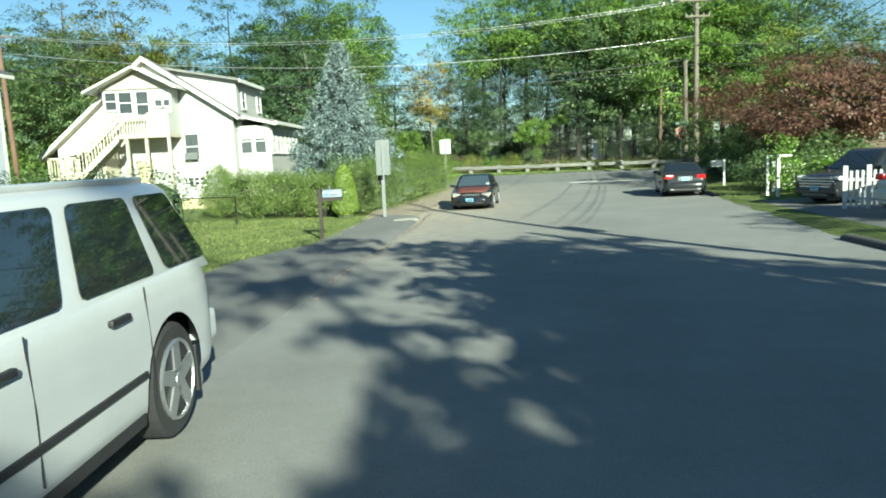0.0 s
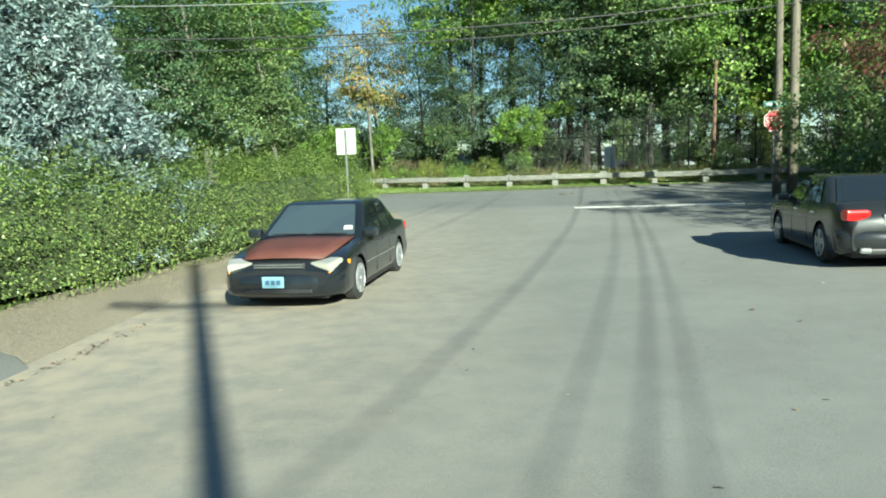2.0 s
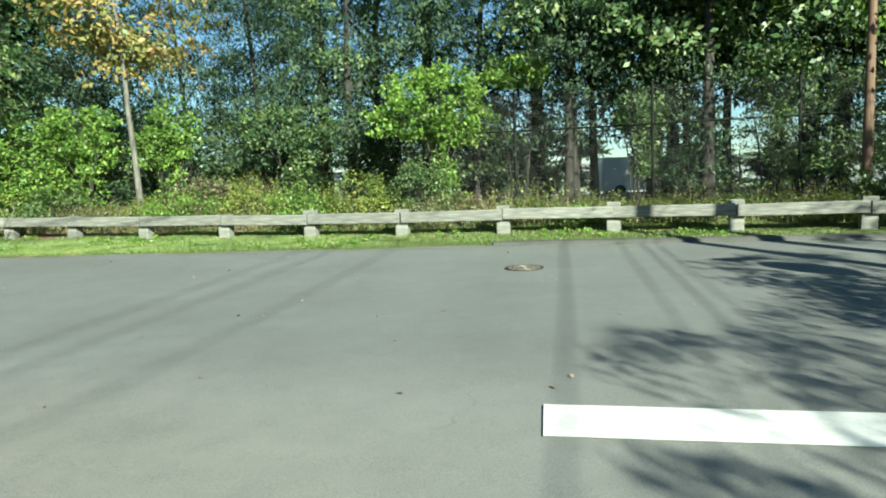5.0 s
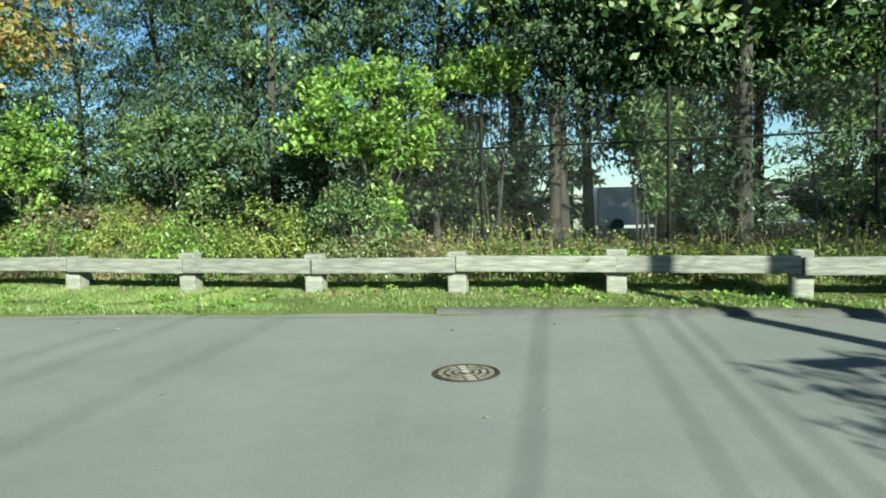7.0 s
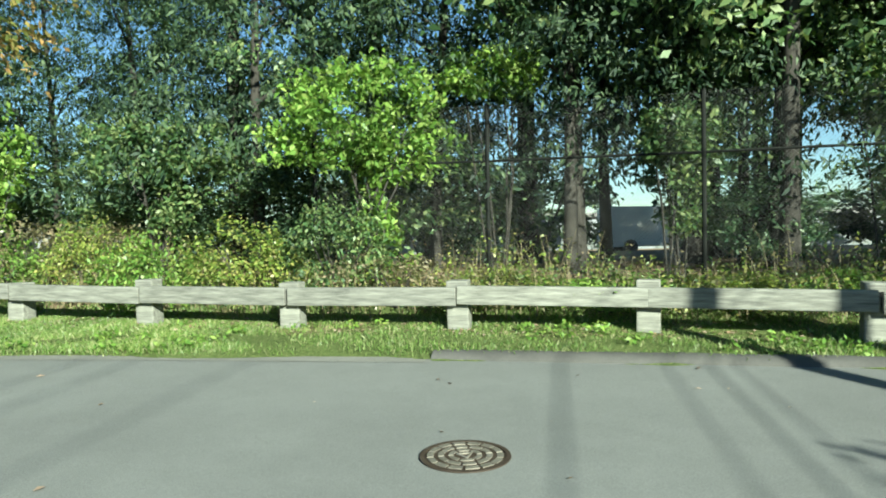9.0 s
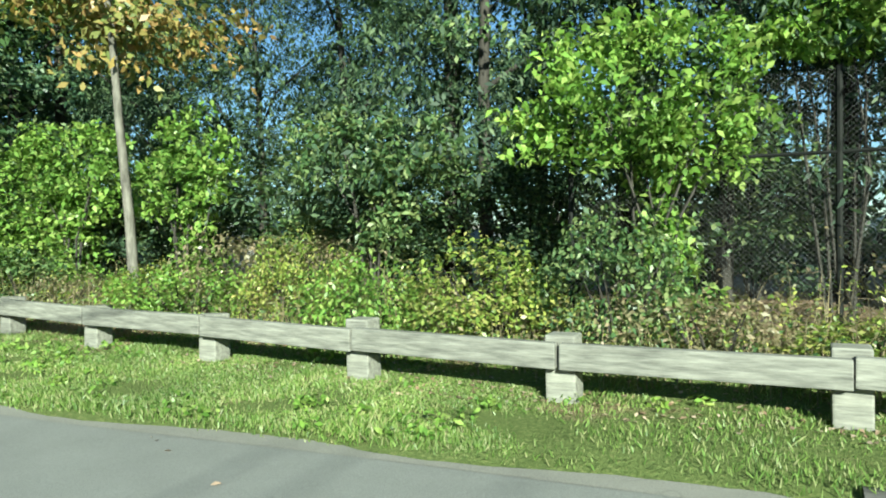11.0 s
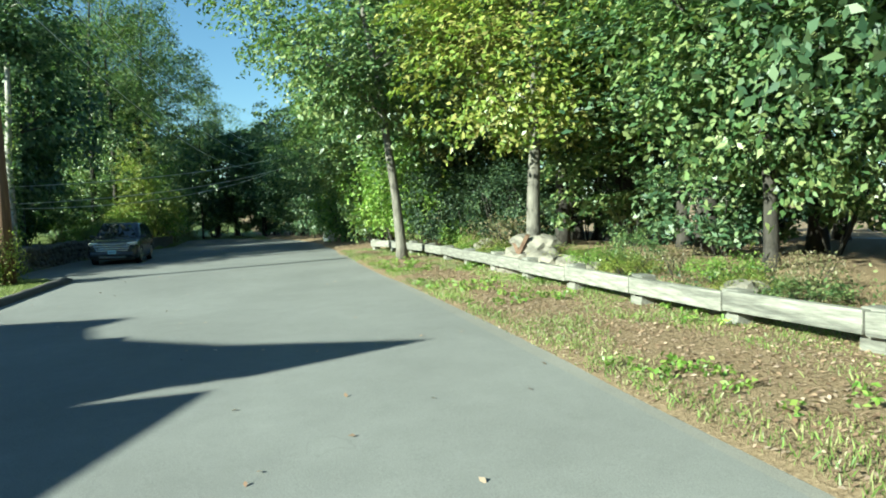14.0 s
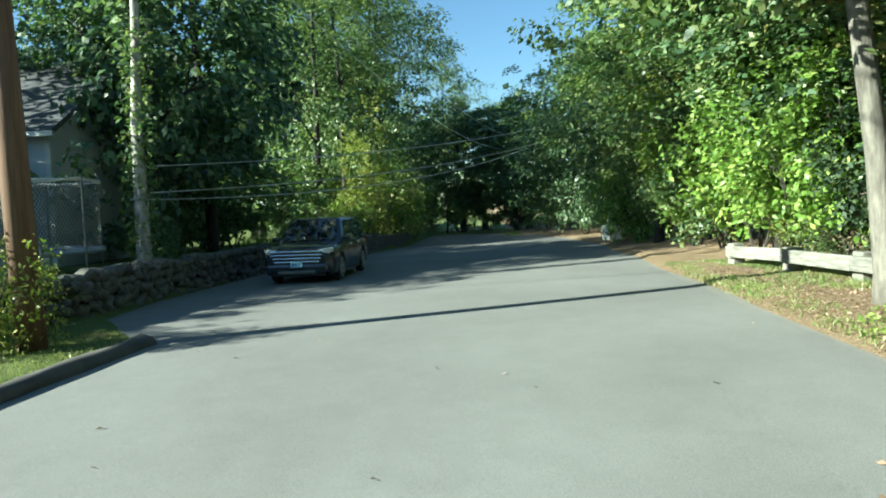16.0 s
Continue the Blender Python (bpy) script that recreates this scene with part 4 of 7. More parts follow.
# ---- chain-link fence in the undergrowth ----
def chain_fence():
    e = thing("chain_link_fence", "tall black chain-link fence overgrown with vines", "fence")
    xs = [6.2, 9.3, 12.65, 15.8, 18.9, 22.0, 25.1, 28.2]
    pts = [(x, float(along_y(POSTS, x)) + 2.75) for x in xs]
    H = 3.1
    for x, y in pts:
        part("fence_post", tubed([(x, y, gz(x, y) - 0.2), (x, y, gz(x, y) + H)], 0.038, 8), M_FENCE, e)
    for a, b in zip(pts, pts[1:]):
        A, B = Vector((*a, gz(*a))), Vector((*b, gz(*b)))
        for h in (2.1,):
            part("rail", tubed([A + Vector((0, 0, h)), B + Vector((0, 0, h))], 0.024, 6), M_FENCE, e)
        L = (B - A).length
        v, f = [], []
        step, half = 0.066, 0.0017
        for s in (1, -1):
            for k in np.arange(-H, L + H, step):
                t0, t1 = max(0.0, k if s > 0 else k - H), min(L, k + H if s > 0 else k)
                if t1 - t0 < 0.05:
                    continue
                h0, h1 = ((t0 - k), (t1 - k)) if s > 0 else ((k - t0), (k - t1))
                for t, h in ((t0, h0), (t1, h1)):
                    p = A.lerp(B, t / L) + Vector((0, 0, 0.05 + min(H - 0.08, max(0, h))))
                    v += [(p.x, p.y - half, p.z - half), (p.x, p.y + half, p.z + half)]
                n = len(v)
                f.append((n - 4, n - 3, n - 1, n - 2))
        obj_of("wire_mesh", v, f, M_MESH, e)


chain_fence()


# ---- poles, cables ----
def cable(name, a, b, sag, r, mat, label, n=24):
    a, b = Vector(a), Vector(b)
    pts = [a.lerp(b, i / n) - Vector((0, 0, sag * 4 * (i / n) * (1 - i / n))) for i in range(n + 1)]
    return tagged(part(name, tubed(pts, r, 5), mat, smooth=True), label, "cable", "overhead cables")


def utility_pole(x, y, height, r, mat, label, lean=(0, 0), arms=(), boxes=(), turn=0.0):
    e = thing("utility_pole", label, "utility pole", (x, y, gz(x, y)), turn)
    top = Vector((lean[0], lean[1], height))
    part("shaft", tubed([(0, 0, -0.3), top * 0.33, top * 0.66, top], [r * 1.15, r * 1.05, r * 0.92, r * 0.78], 14), mat, e, smooth=True)
    for h, w in arms:
        c = top * (h / height)
        arm = part("crossarm", boxed(c.x - w / 2, c.x + w / 2, c.y - r - 0.1, c.y - r + 0.02, h - 0.06, h + 0.06, bevel=0.01), M_POLE, e, "grey timber crossarm")
        for k in (-0.46, -0.24, 0.24, 0.46):
            part("insulator", tubed([(c.x + k * w, c.y - r - 0.04, h + 0.06), (c.x + k * w, c.y - r - 0.04, h + 0.12), (c.x + k * w, c.y - r - 0.04, h + 0.2)], [0.03, 0.05, 0.025], 8), M_STONE, arm)
        for s in (-1, 1):
            part("brace", tubed([(c.x + s * w * 0.3, c.y - r - 0.05, h - 0.05), (c.x, c.y - r - 0.03, h - 0.55)], 0.015, 5), M_STEEL, arm)
    for h, dx, dy, rr, ll in boxes:
        c = top * (h / height)
        can = part("transformer", tubed([(c.x + dx, c.y + dy, h - ll / 2), (c.x + dx, c.y + dy, h - ll / 2 + 0.03), (c.x + dx, c.y + dy, h + ll / 2 - 0.05), (c.x + dx, c.y + dy, h + ll / 2)], [rr * 0.9, rr, rr, rr * 0.8], 16), M_ALU, e, "grey metal can")
        part("bracket", boxed(min(0, c.x + dx), max(0, c.x + dx), c.y - 0.05, c.y + 0.05, h - 0.1, h + 0.1), M_STEEL, can)
    return e


POLE_B = (16.3, 47.4)
utility_pole(*POLE_B, 12.2, 0.17, M_POLE, "tall weathered utility pole with crossarm at the corner", (0.05, 0.1), arms=((11.2, 2.4), (10.2, 1.6)))
utility_pole(15.35, 46.6, 7.4, 0.15, M_POLE, "short cut-off timber pole beside the utility pole", (0.0, 0.0))
utility_pole(8.72, 5.8, 12.5, 0.13, M_POLE, "utility pole with crossarm and transformer by the road", (0, 0), arms=((10.6, 2.5),), boxes=((5.9, 0.33, 0.05, 0.2, 0.8),))
utility_pole(7.6, 5.3, 6.0, 0.13, M_POLE, "short cut-off timber pole beside the transformer pole", (0, 0))
utility_pole(-29.75, 48.55, 11.5, 0.17, M_POLE_RED, "red-brown utility pole behind a garden bush", (-0.05, -0.4), arms=((10.9, 2.2),), turn=0)
utility_pole(16.6, 56.6, 5.8, 0.10, M_POLE_RED, "red-brown timber pole standing in the undergrowth", (0.15, 0.05))
zb, zw, za = gz(*POLE_B), gz(-29.55, 48.65), gz(8.3, 5.8)
for dz, wz, dy, r in ((11.4, 11.1, 0.0, 0.012), (11.4, 11.1, 0.9, 0.012), (9.0, 10.0, 0.1, 0.016), (7.6, 8.9, 0.15, 0.026), (7.2, 8.4, 0.1, 0.022)):
    cable("cable", (POLE_B[0], POLE_B[1] - 0.15 + dy, zb + dz), (-29.85, 48.2 + dy, zw + wz), 1.5, r, M_WIRE_LIGHT if r < 0.02 else M_WIRE, "overhead cable along the side street")
for dz, h2, dx, r in ((11.4, 10.8, -1.1, 0.012), (11.4, 10.8, -0.4, 0.012), (11.4, 10.8, 1.0, 0.012), (7.2, 7.2, 0.0, 0.014), (6.2, 6.2, 0.0, 0.010), (5.8, 5.8, 0.0, 0.012), (5.55, 5.55, 0.0, 0.009)):
    cable("cable", (POLE_B[0] + dx, POLE_B[1] - 0.2, zb + dz), (8.3 + dx, 5.7, za + h2), 0.9, r, M_WIRE, "overhead cable along the road")
for dz, k, r in ((11.3, 0.4, 0.012), (8.4, 0.0, 0.03), (7.2, 0.1, 0.024)):
    cable("cable", (POLE_B[0] + k, POLE_B[1] - 0.1, zb + dz), (62, 33, 10 + dz - 8), 1.4, r, M_WIRE, "overhead cable running east from the corner pole")
for a, b, s in (((-29.85, 48.2, zw + 11.1), (-74, 56.5, 8.6), 1.2), ((-29.85, 48.3, zw + 10.2), (-74, 56.6, 7.4), 1.3), ((-29.85, 48.1, zw + 8.9), (-74, 56.4, 6.3), 1.4),
                ((-37.5, 46.2, 3.4), (-58.0, 58.5, 6.2), 0.35), ((-37.5, 46.2, 2.75), (-58.0, 58.5, 5.45), 0.45), ((-37.5, 46.1, 2.6), (-57.0, 57.0, 4.9), 0.6)):
    cable("cable", a, b, s, 0.016, M_WIRE_LIGHT, "bright overhead cable in front of dark trees")
for k, (x0, y0) in enumerate(((-31.5, 46.6), (-31.0, 46.3))):
    cable("cable", (-29.85, 48.3, zw + 9.5 - k), (x0 - 3, y0 - 4, gz(x0, y0) + 0.1 + 2.5 * k), 0.0, 0.012, M_WIRE, "guy wire of the red-brown utility pole")


# ---- signs ----
def octagon(r, y, z, a0=22.5):
    return [(r * math.cos(math.radians(a0 + 45 * k)), y, z + r * math.sin(math.radians(a0 + 45 * k))) for k in range(8)]


def slab(pts_front, depth):
    """A flat plate from an outline in the x-z plane, thickened along y."""
    bm = bmesh.new()
    a = [bm.verts.new(p) for p in pts_front]
    b = [bm.verts.new((p[0], p[1] + depth, p[2])) for p in pts_front]
    n = len(a)
    bm.faces.new(a)
    bm.faces.new(b[::-1])
    for i in range(n):
        bm.faces.new((a[i], b[i], b[(i + 1) % n], a[(i + 1) % n]))
    return bm


def text_mesh(word, size, mat, parent, m, name="lettering"):
    cu = bpy.data.curves.new(name, "FONT")
    cu.body, cu.size, cu.align_x, cu.align_y, cu.extrude = word, size, "CENTER", "CENTER", 0.002
    tmp = bpy.data.objects.new(name, cu)
    scene.collection.objects.link(tmp)
    me = bpy.data.meshes.new_from_object(tmp.evaluated_get(bpy.context.evaluated_depsgraph_get()))
    bpy.data.objects.remove(tmp)
    me.materials.clear()
    me.materials.append(mat)
    ob = new(name, me)
    ob.parent, ob.matrix_basis = parent, m
    return ob


def stop_sign(x, y):
    e = thing("stop_sign", "red octagonal stop sign below a green street-name blade", "road sign", (x, y, gz(x, y)), 4)
    part("pole", tubed([(0, 0.05, -0.2), (0, 0.05, 3.5)], 0.028, 8), M_STEEL, e)
    z = 2.88
    face = part("border", slab(octagon(0.40, 0, z), 0.01), M_SIGN_WHITE, e, "white border of the plate")
    red = part("plate", slab(octagon(0.375, -0.006, z), 0.004), M_SIGN_RED, e, "red reflective plate")
    text_mesh("STOP", 0.30, M_SIGN_WHITE, red, pose(0, -0.010, z, 90, 0, 0) @ Matrix.Diagonal((0.92, 1.0, 1.0, 1)))
    blade = part("street_name_blade", boxed(-0.42, 0.42, -0.01, 0.01, 3.36, 3.56, bevel=0.004), M_SIGN_GREEN, e, "green street-name blade")
    for k, w in ((-0.2, 0.26), (0.14, 0.3)):
        part("lettering", boxed(k - w / 2, k + w / 2, -0.014, -0.010, 3.42, 3.50), M_SIGN_WHITE, blade)


stop_sign(14.75, 45.55)


def back_of_sign(x, y, w, z0, z1, label, turn=0.0, mat=M_ALU):
    e = thing("road_sign", label, "road sign", (x, y, gz(x, y)), turn)
    part("post", boxed(-0.03, 0.03, -0.025, 0.015, -0.3, z1 - 0.04), M_STEEL, e, "galvanised channel post")
    part("plate", boxed(-w / 2, w / 2, 0.02, 0.028, z0, z1, bevel=0.003), mat, e, "plain metal back of the plate")
    for h in (0.25, 0.75):
        z = z0 + (z1 - z0) * h
        part("bolt", tubed([(0, -0.034, z), (0, 0.02, z)], 0.014, 6), M_STEEL, e)


back_of_sign(-2.5, 26.87, 0.52, 1.62, 2.94, "tall grey sign seen from its plain metal back", 3)
back_of_sign(-0.25, 43.65, 0.66, 2.22, 3.08, "pale square sign seen from its back above the hedge", -6, M_SIGN_WHITE)
back_of_sign(-2.62, 27.35, 0.3, 1.25, 1.6, "small dark notice board behind the tall sign", 10, M_BLACK)


# ---- manhole cover with raised blocks ----
def manhole(x, y, r=0.285):
    e = thing("manhole_cover", "rusty round cast-iron manhole cover set in the road", "manhole cover", (x, y, rz(x, y) + 0.004), 0)
    gx, gy = (rz(x + 0.3, y) - rz(x - 0.3, y)) / 0.6, (rz(x, y + 0.3) - rz(x, y - 0.3)) / 0.6
    e.matrix_basis = pose(x, y, rz(x, y) + 0.006, math.degrees(math.atan(gy)), -math.degrees(math.atan(gx)), 10)

    def ring(r0, r1, h, seg=40, z0=0.0, a0=0.0, a1=2 * math.pi):
        bm = bmesh.new()
        full = a1 - a0 > 6.2
        cols = []
        for k in range(seg if full else seg + 1):
            a = a0 + (a1 - a0) * k / seg
            cols.append([bm.verts.new((q * math.cos(a), q * math.sin(a), z)) for q, z in ((r0, z0), (r0, h), (r1, h), (r1, z0))])
        for k in range(len(cols) if full else len(cols) - 1):
            c, d = cols[k], cols[(k + 1) % len(cols)]
            for i in range(3):
                bm.faces.new((c[i], c[i + 1], d[i + 1], d[i]))
        if not full:
            bm.faces.new(cols[0])
            bm.faces.new(cols[-1][::-1])
        return bm
    part("frame", ring(r, r + 0.035, 0.008), M_IRON, e, "rusty outer frame")
    part("lid", tubed([(0, 0, -0.03), (0, 0, 0.004)], r - 0.006, 40), M_IRON, e, "dark rusty lid")
    for rr, w, n in ((0.245, 0.045, 14), (0.17, 0.04, 10), (0.10, 0.035, 6)):
        for k in range(n):
            a = 2 * math.pi * k / n
            part("block", ring(rr - w / 2, rr + w / 2, 0.011, 4, 0.002, a, a + 2 * math.pi / n * 0.82), M_IRON_LIGHT, e)
    for k in range(3):
        a = 2 * math.pi * k / 3 + 0.5
        part("bar", tubed([(0.06 * math.cos(a), 0.06 * math.sin(a), 0.008), (0.06 * math.cos(a + 2.09), 0.06 * math.sin(a + 2.09), 0.008)], 0.008, 5), M_IRON_LIGHT, e)


manhole(8.49, 52.78)


# ---- kerb stone, mail boxes ----
bm = bmesh.new()
bmesh.ops.create_icosphere(bm, subdivisions=4, radius=1.0)
for v in bm.verts:
    p = v.co.copy()
    m = max(abs(p.x), abs(p.y), abs(p.z))
    p = p * (0.6 + 0.4 / m)
    k = 1 + 0.28 * noise.noise(p * 1.6) + 0.10 * noise.noise(p * 5.0)
    v.co = Vector((p.x * 0.62 * k, p.y * 0.20 * k, p.z * 0.095 * (0.8 + 0.4 * noise.noise(p * 2.0 + Vector((3, 1, 0))))))
ks = tagged(part("kerb_stone", bm, M_STONE), "broken pale kerb stone lying at the footway", "kerb stone")
ks.matrix_basis = pose(-1.62, 25.45, rz(-1.6, 25.4) + 0.05, 3, 4, 55)


def mailbox(x, y, turn, post_mat, box_mat, label, h=1.18, digits=True):
    e = thing("mailbox", label, "mailbox", (x, y, gz(x, y)), turn)
    part("post", boxed(-0.05, 0.05, -0.05, 0.05, -0.3, h + 0.22, bevel=0.008), post_mat, e)
    part("arm", boxed(0.05, 0.62, -0.04, 0.04, h - 0.12, h - 0.02, bevel=0.006), post_mat, e)
    bm = bmesh.new()
    prof = [(-0.09, 0), (0.09, 0), (0.09, 0.12)] + [(0.09 * math.cos(a), 0.12 + 0.09 * math.sin(a)) for a in np.linspace(0.3, math.pi - 0.3, 7)] + [(-0.09, 0.12)]
    a = [bm.verts.new((0.10, p, h - 0.02 + q)) for p, q in prof]
    b = [bm.verts.new((0.62, p, h - 0.02 + q)) for p, q in prof]
    bm.faces.new(a[::-1])
    bm.faces.new(b)
    for i in range(len(a)):
        bm.faces.new((a[i], a[(i + 1) % len(a)], b[(i + 1) % len(a)], b[i]))
    bx = part("box", bm, box_mat, e, "arched metal box")
    part("door", boxed(0.62, 0.632, -0.088, 0.088, h - 0.01, h + 0.17), box_mat, bx)
    part("flag", boxed(0.3, 0.32, -0.112, -0.10, h + 0.05, h + 0.3), box_mat, bx)
    if digits:
        for k in (0.15, 0.21):
            part("bar", boxed(k, k + 0.035, -0.097, -0.092, h + 0.01, h + 0.1), M_PLATE_INK, bx)
        part("bar", boxed(0.29, 0.52, -0.097, -0.092, h + 0.03, h + 0.06), M_ALU, bx)
    return e


M_BOX_BLUE = plain("pale blue-grey enamel", (0.24, 0.28, 0.35), 0.4, 0.1, 0.1)
M_POST_DARK = plain("dark stained post", (0.035, 0.028, 0.022), 0.8, 0, 0.3)
mailbox(-3.62, 19.66, 0, M_POST_DARK, M_BOX_BLUE, "pale blue mailbox on a dark post in the lawn")
mailbox(13.65, 35.6, 180, M_TRIM, M_TRIM, "white mailbox on a white post by the kerb", 1.05, False)


# ---- cars ----
def car(name, label, at, turn, L, W, H, top, glass, paint, wheels, clear=0.19, belt_in=0.05, roof_in=0.24, hood=None, windows=(), rim=M_RIM, sill=M_BLACK, plan=0.30, group="parked cars", spokes=5, screen=M_CARGLASS):
    """A car along its own x axis, nose at +x. top: points (x, z) of hood, belt and tail line; glass: x of the tail and nose of the
    glasshouse at the belt, x of both at the roof, belt height; wheels: x rear, x front, radius."""
    e = thing(name, label, "car", at, turn, group)
    xs = np.linspace(-L / 2, L / 2, int(L / 0.075))
    tx, tz = [p[0] for p in top], [p[1] for p in top]
    zt = np.interp(xs, tx, tz)
    k = np.exp(-np.abs(np.arange(-3, 4)) / 1.6)
    zt = np.convolve(np.pad(zt, 3, "edge"), k / k.sum(), "valid")
    s = np.clip((np.abs(xs) - (L / 2 - plan * 1.6)) / (plan * 1.6), 0, 1)
    hw = W / 2 * (1 - 0.20 * s ** 2.4)
    zb = clear + 0.10 * s ** 2
    levels = [(0.0, 0.93), (0.06, 0.975), (0.14, 0.99), (0.22, 0.995), (0.30, 1.0), (0.38, 1.0), (0.46, 1.0), (0.54, 1.0), (0.62, 1.0), (0.72, 0.995), (0.84, 0.985), (0.94, 0.965), (0.985, 0.935), (1.0, 0.88)]
    bm = bmesh.new()
    rows = []
    rw = wheels[2] * 1.17
    for i, x in enumerate(xs):
        half = []
        for f, w in levels:
            z = zb[i] + (zt[i] - zb[i]) * f
            y, px, pz = hw[i] * w, x, z
            for wx in wheels[:2]:
                d = math.hypot(x - wx, z - wheels[2])
                if d < rw and f < 0.97:
                    q = rw / max(d, 1e-3)
                    px, pz = wx + (x - wx) * q, max(zb[i], wheels[2] + (z - wheels[2]) * q)
            half.append((px, y, pz))
        crown = 0.035
        ring = [(p[0], -p[1], p[2]) for p in half] + [(x, -hw[i] * 0.45, zt[i] + crown * 0.8), (x, 0, zt[i] + crown), (x, hw[i] * 0.45, zt[i] + crown * 0.8)] + half[::-1]
        rows.append([bm.verts.new(p) for p in ring])
    n = len(rows[0])
    nl = len(levels)

    def in_arch(i, j):
        f = levels[j if j < nl else n - 1 - j][0] if (j < nl or j >= n - nl) else 2
        z = zb[i] + (zt[i] - zb[i]) * f
        return any(math.hypot(xs[i] - wx, z - wheels[2]) < rw for wx in wheels[:2])
    for i in range(len(rows) - 1):
        for j in range(n - 1):
            if in_arch(i, j) and in_arch(i + 1, j) and in_arch(i, j + 1) and in_arch(i + 1, j + 1):
                continue
            bm.faces.new((rows[i][j], rows[i][j + 1], rows[i + 1][j + 1], rows[i + 1][j]))
    bm.faces.new(rows[0])
    bm.faces.new(rows[-1][::-1])
    body = part("body", bm, paint, e, smooth=True)
    mod = body.modifiers.new("edge", "EDGE_SPLIT")
    mod.split_angle = radians(38)
    part("underbody", boxed(-L / 2 + 0.16, L / 2 - 0.16, -W / 2 + 0.24, W / 2 - 0.24, clear - 0.02, min(zt.min(), 0.72)), M_BLACK, e, "black underside")
    # glasshouse
    xa, xb, xc, xd, zg = glass
    wb, wr = W / 2 - belt_in, W / 2 - roof_in
    zr = H
    bm = bmesh.new()
    rings = []
    for t, ins in ((-0.08, 0), (0.0, 0), (0.88, 0), (0.955, 0.035), (1.0, 0.12)):
        x0, x1, y = xa + (xc - xa) * t + ins, xb + (xd - xb) * t - ins, wb + (wr - wb) * t - ins * 0.7
        z = zg + (zr - zg) * t
        c = 0.10
        pts = []
        for sx, sy, a0 in ((x1, y, 0), (x0, y, 90), (x0, -y, 180), (x1, -y, 270)):
            for a in (0, 30, 60, 90):
                r = math.radians(a0 + a)
                ox, oy = (-c if sx == x1 else c), (-c if sy > 0 else c)
                pts.append((sx + ox + c * math.cos(r), sy + oy + c * math.sin(r), z))
        rings.append([bm.verts.new(p) for p in pts])
    for r0, r1 in zip(rings, rings[1:]):
        for j in range(16):
            bm.faces.new((r0[j], r0[(j + 1) % 16], r1[(j + 1) % 16], r1[j]))
    bm.faces.new(rings[-1])
    cab = part("roof", bm, paint, e, "painted roof and pillars", smooth=True)
    cab.modifiers.new("edge", "EDGE_SPLIT").split_angle = radians(40)

    def on_side(u, v, s, out=0.010):
        x0, x1 = xa + (xc - xa) * v, xb + (xd - xb) * v
        return (x0 + (x1 - x0) * u, s * (wb + (wr - wb) * v + out), zg + (zr - zg) * v)

    def pane(name, corners, mat=M_CARGLASS, thick=0.006):
        bm = bmesh.new()
        c = [Vector(p) for p in corners]
        mid = sum(c, Vector()) / 4
        pts = []
        for i in range(4):
            a, b, d = c[i], c[i - 1], c[(i + 1) % 4]
            pts += [a + (b - a).normalized() * 0.045, a + ((b - a).normalized() + (d - a).normalized()) * 0.013, a + (d - a).normalized() * 0.045]
        nrm = (c[1] - c[0]).cross(c[3] - c[0]).normalized() * thick
        v0 = [bm.verts.new(p) for p in pts]
        v1 = [bm.verts.new(p - nrm) for p in pts]
        bm.faces.new(v0)
        bm.faces.new(v1[::-1])
        for i in range(12):
            bm.faces.new((v0[i], v1[i], v1[(i + 1) % 12], v0[(i + 1) % 12]))
        return part(name, bm, mat, e, "dark tinted glass")
    for s in (1, -1):
        for u0, u1, t0, t1 in windows:
            pane("side_window", [on_side(u0, 0.06, s), on_side(u1, 0.06, s), on_side(t1, 0.86, s), on_side(t0, 0.86, s)])
    for x0, x1, s, nm in ((xb, xd, 1, "windscreen"), (xa, xc, -1, "rear_window")):
        def on_end(v, y):
            sl = math.atan2(zr - zg, abs(x1 - x0))
            return (x0 + (x1 - x0) * v + s * 0.012 * math.sin(sl), y * (wb + (wr - wb) * v), zg + (zr - zg) * v + 0.012 * math.cos(sl))
        pane(nm, [on_end(0.06, -0.86), on_end(0.06, 0.86), on_end(0.88, 0.84), on_end(0.88, -0.84)], screen)
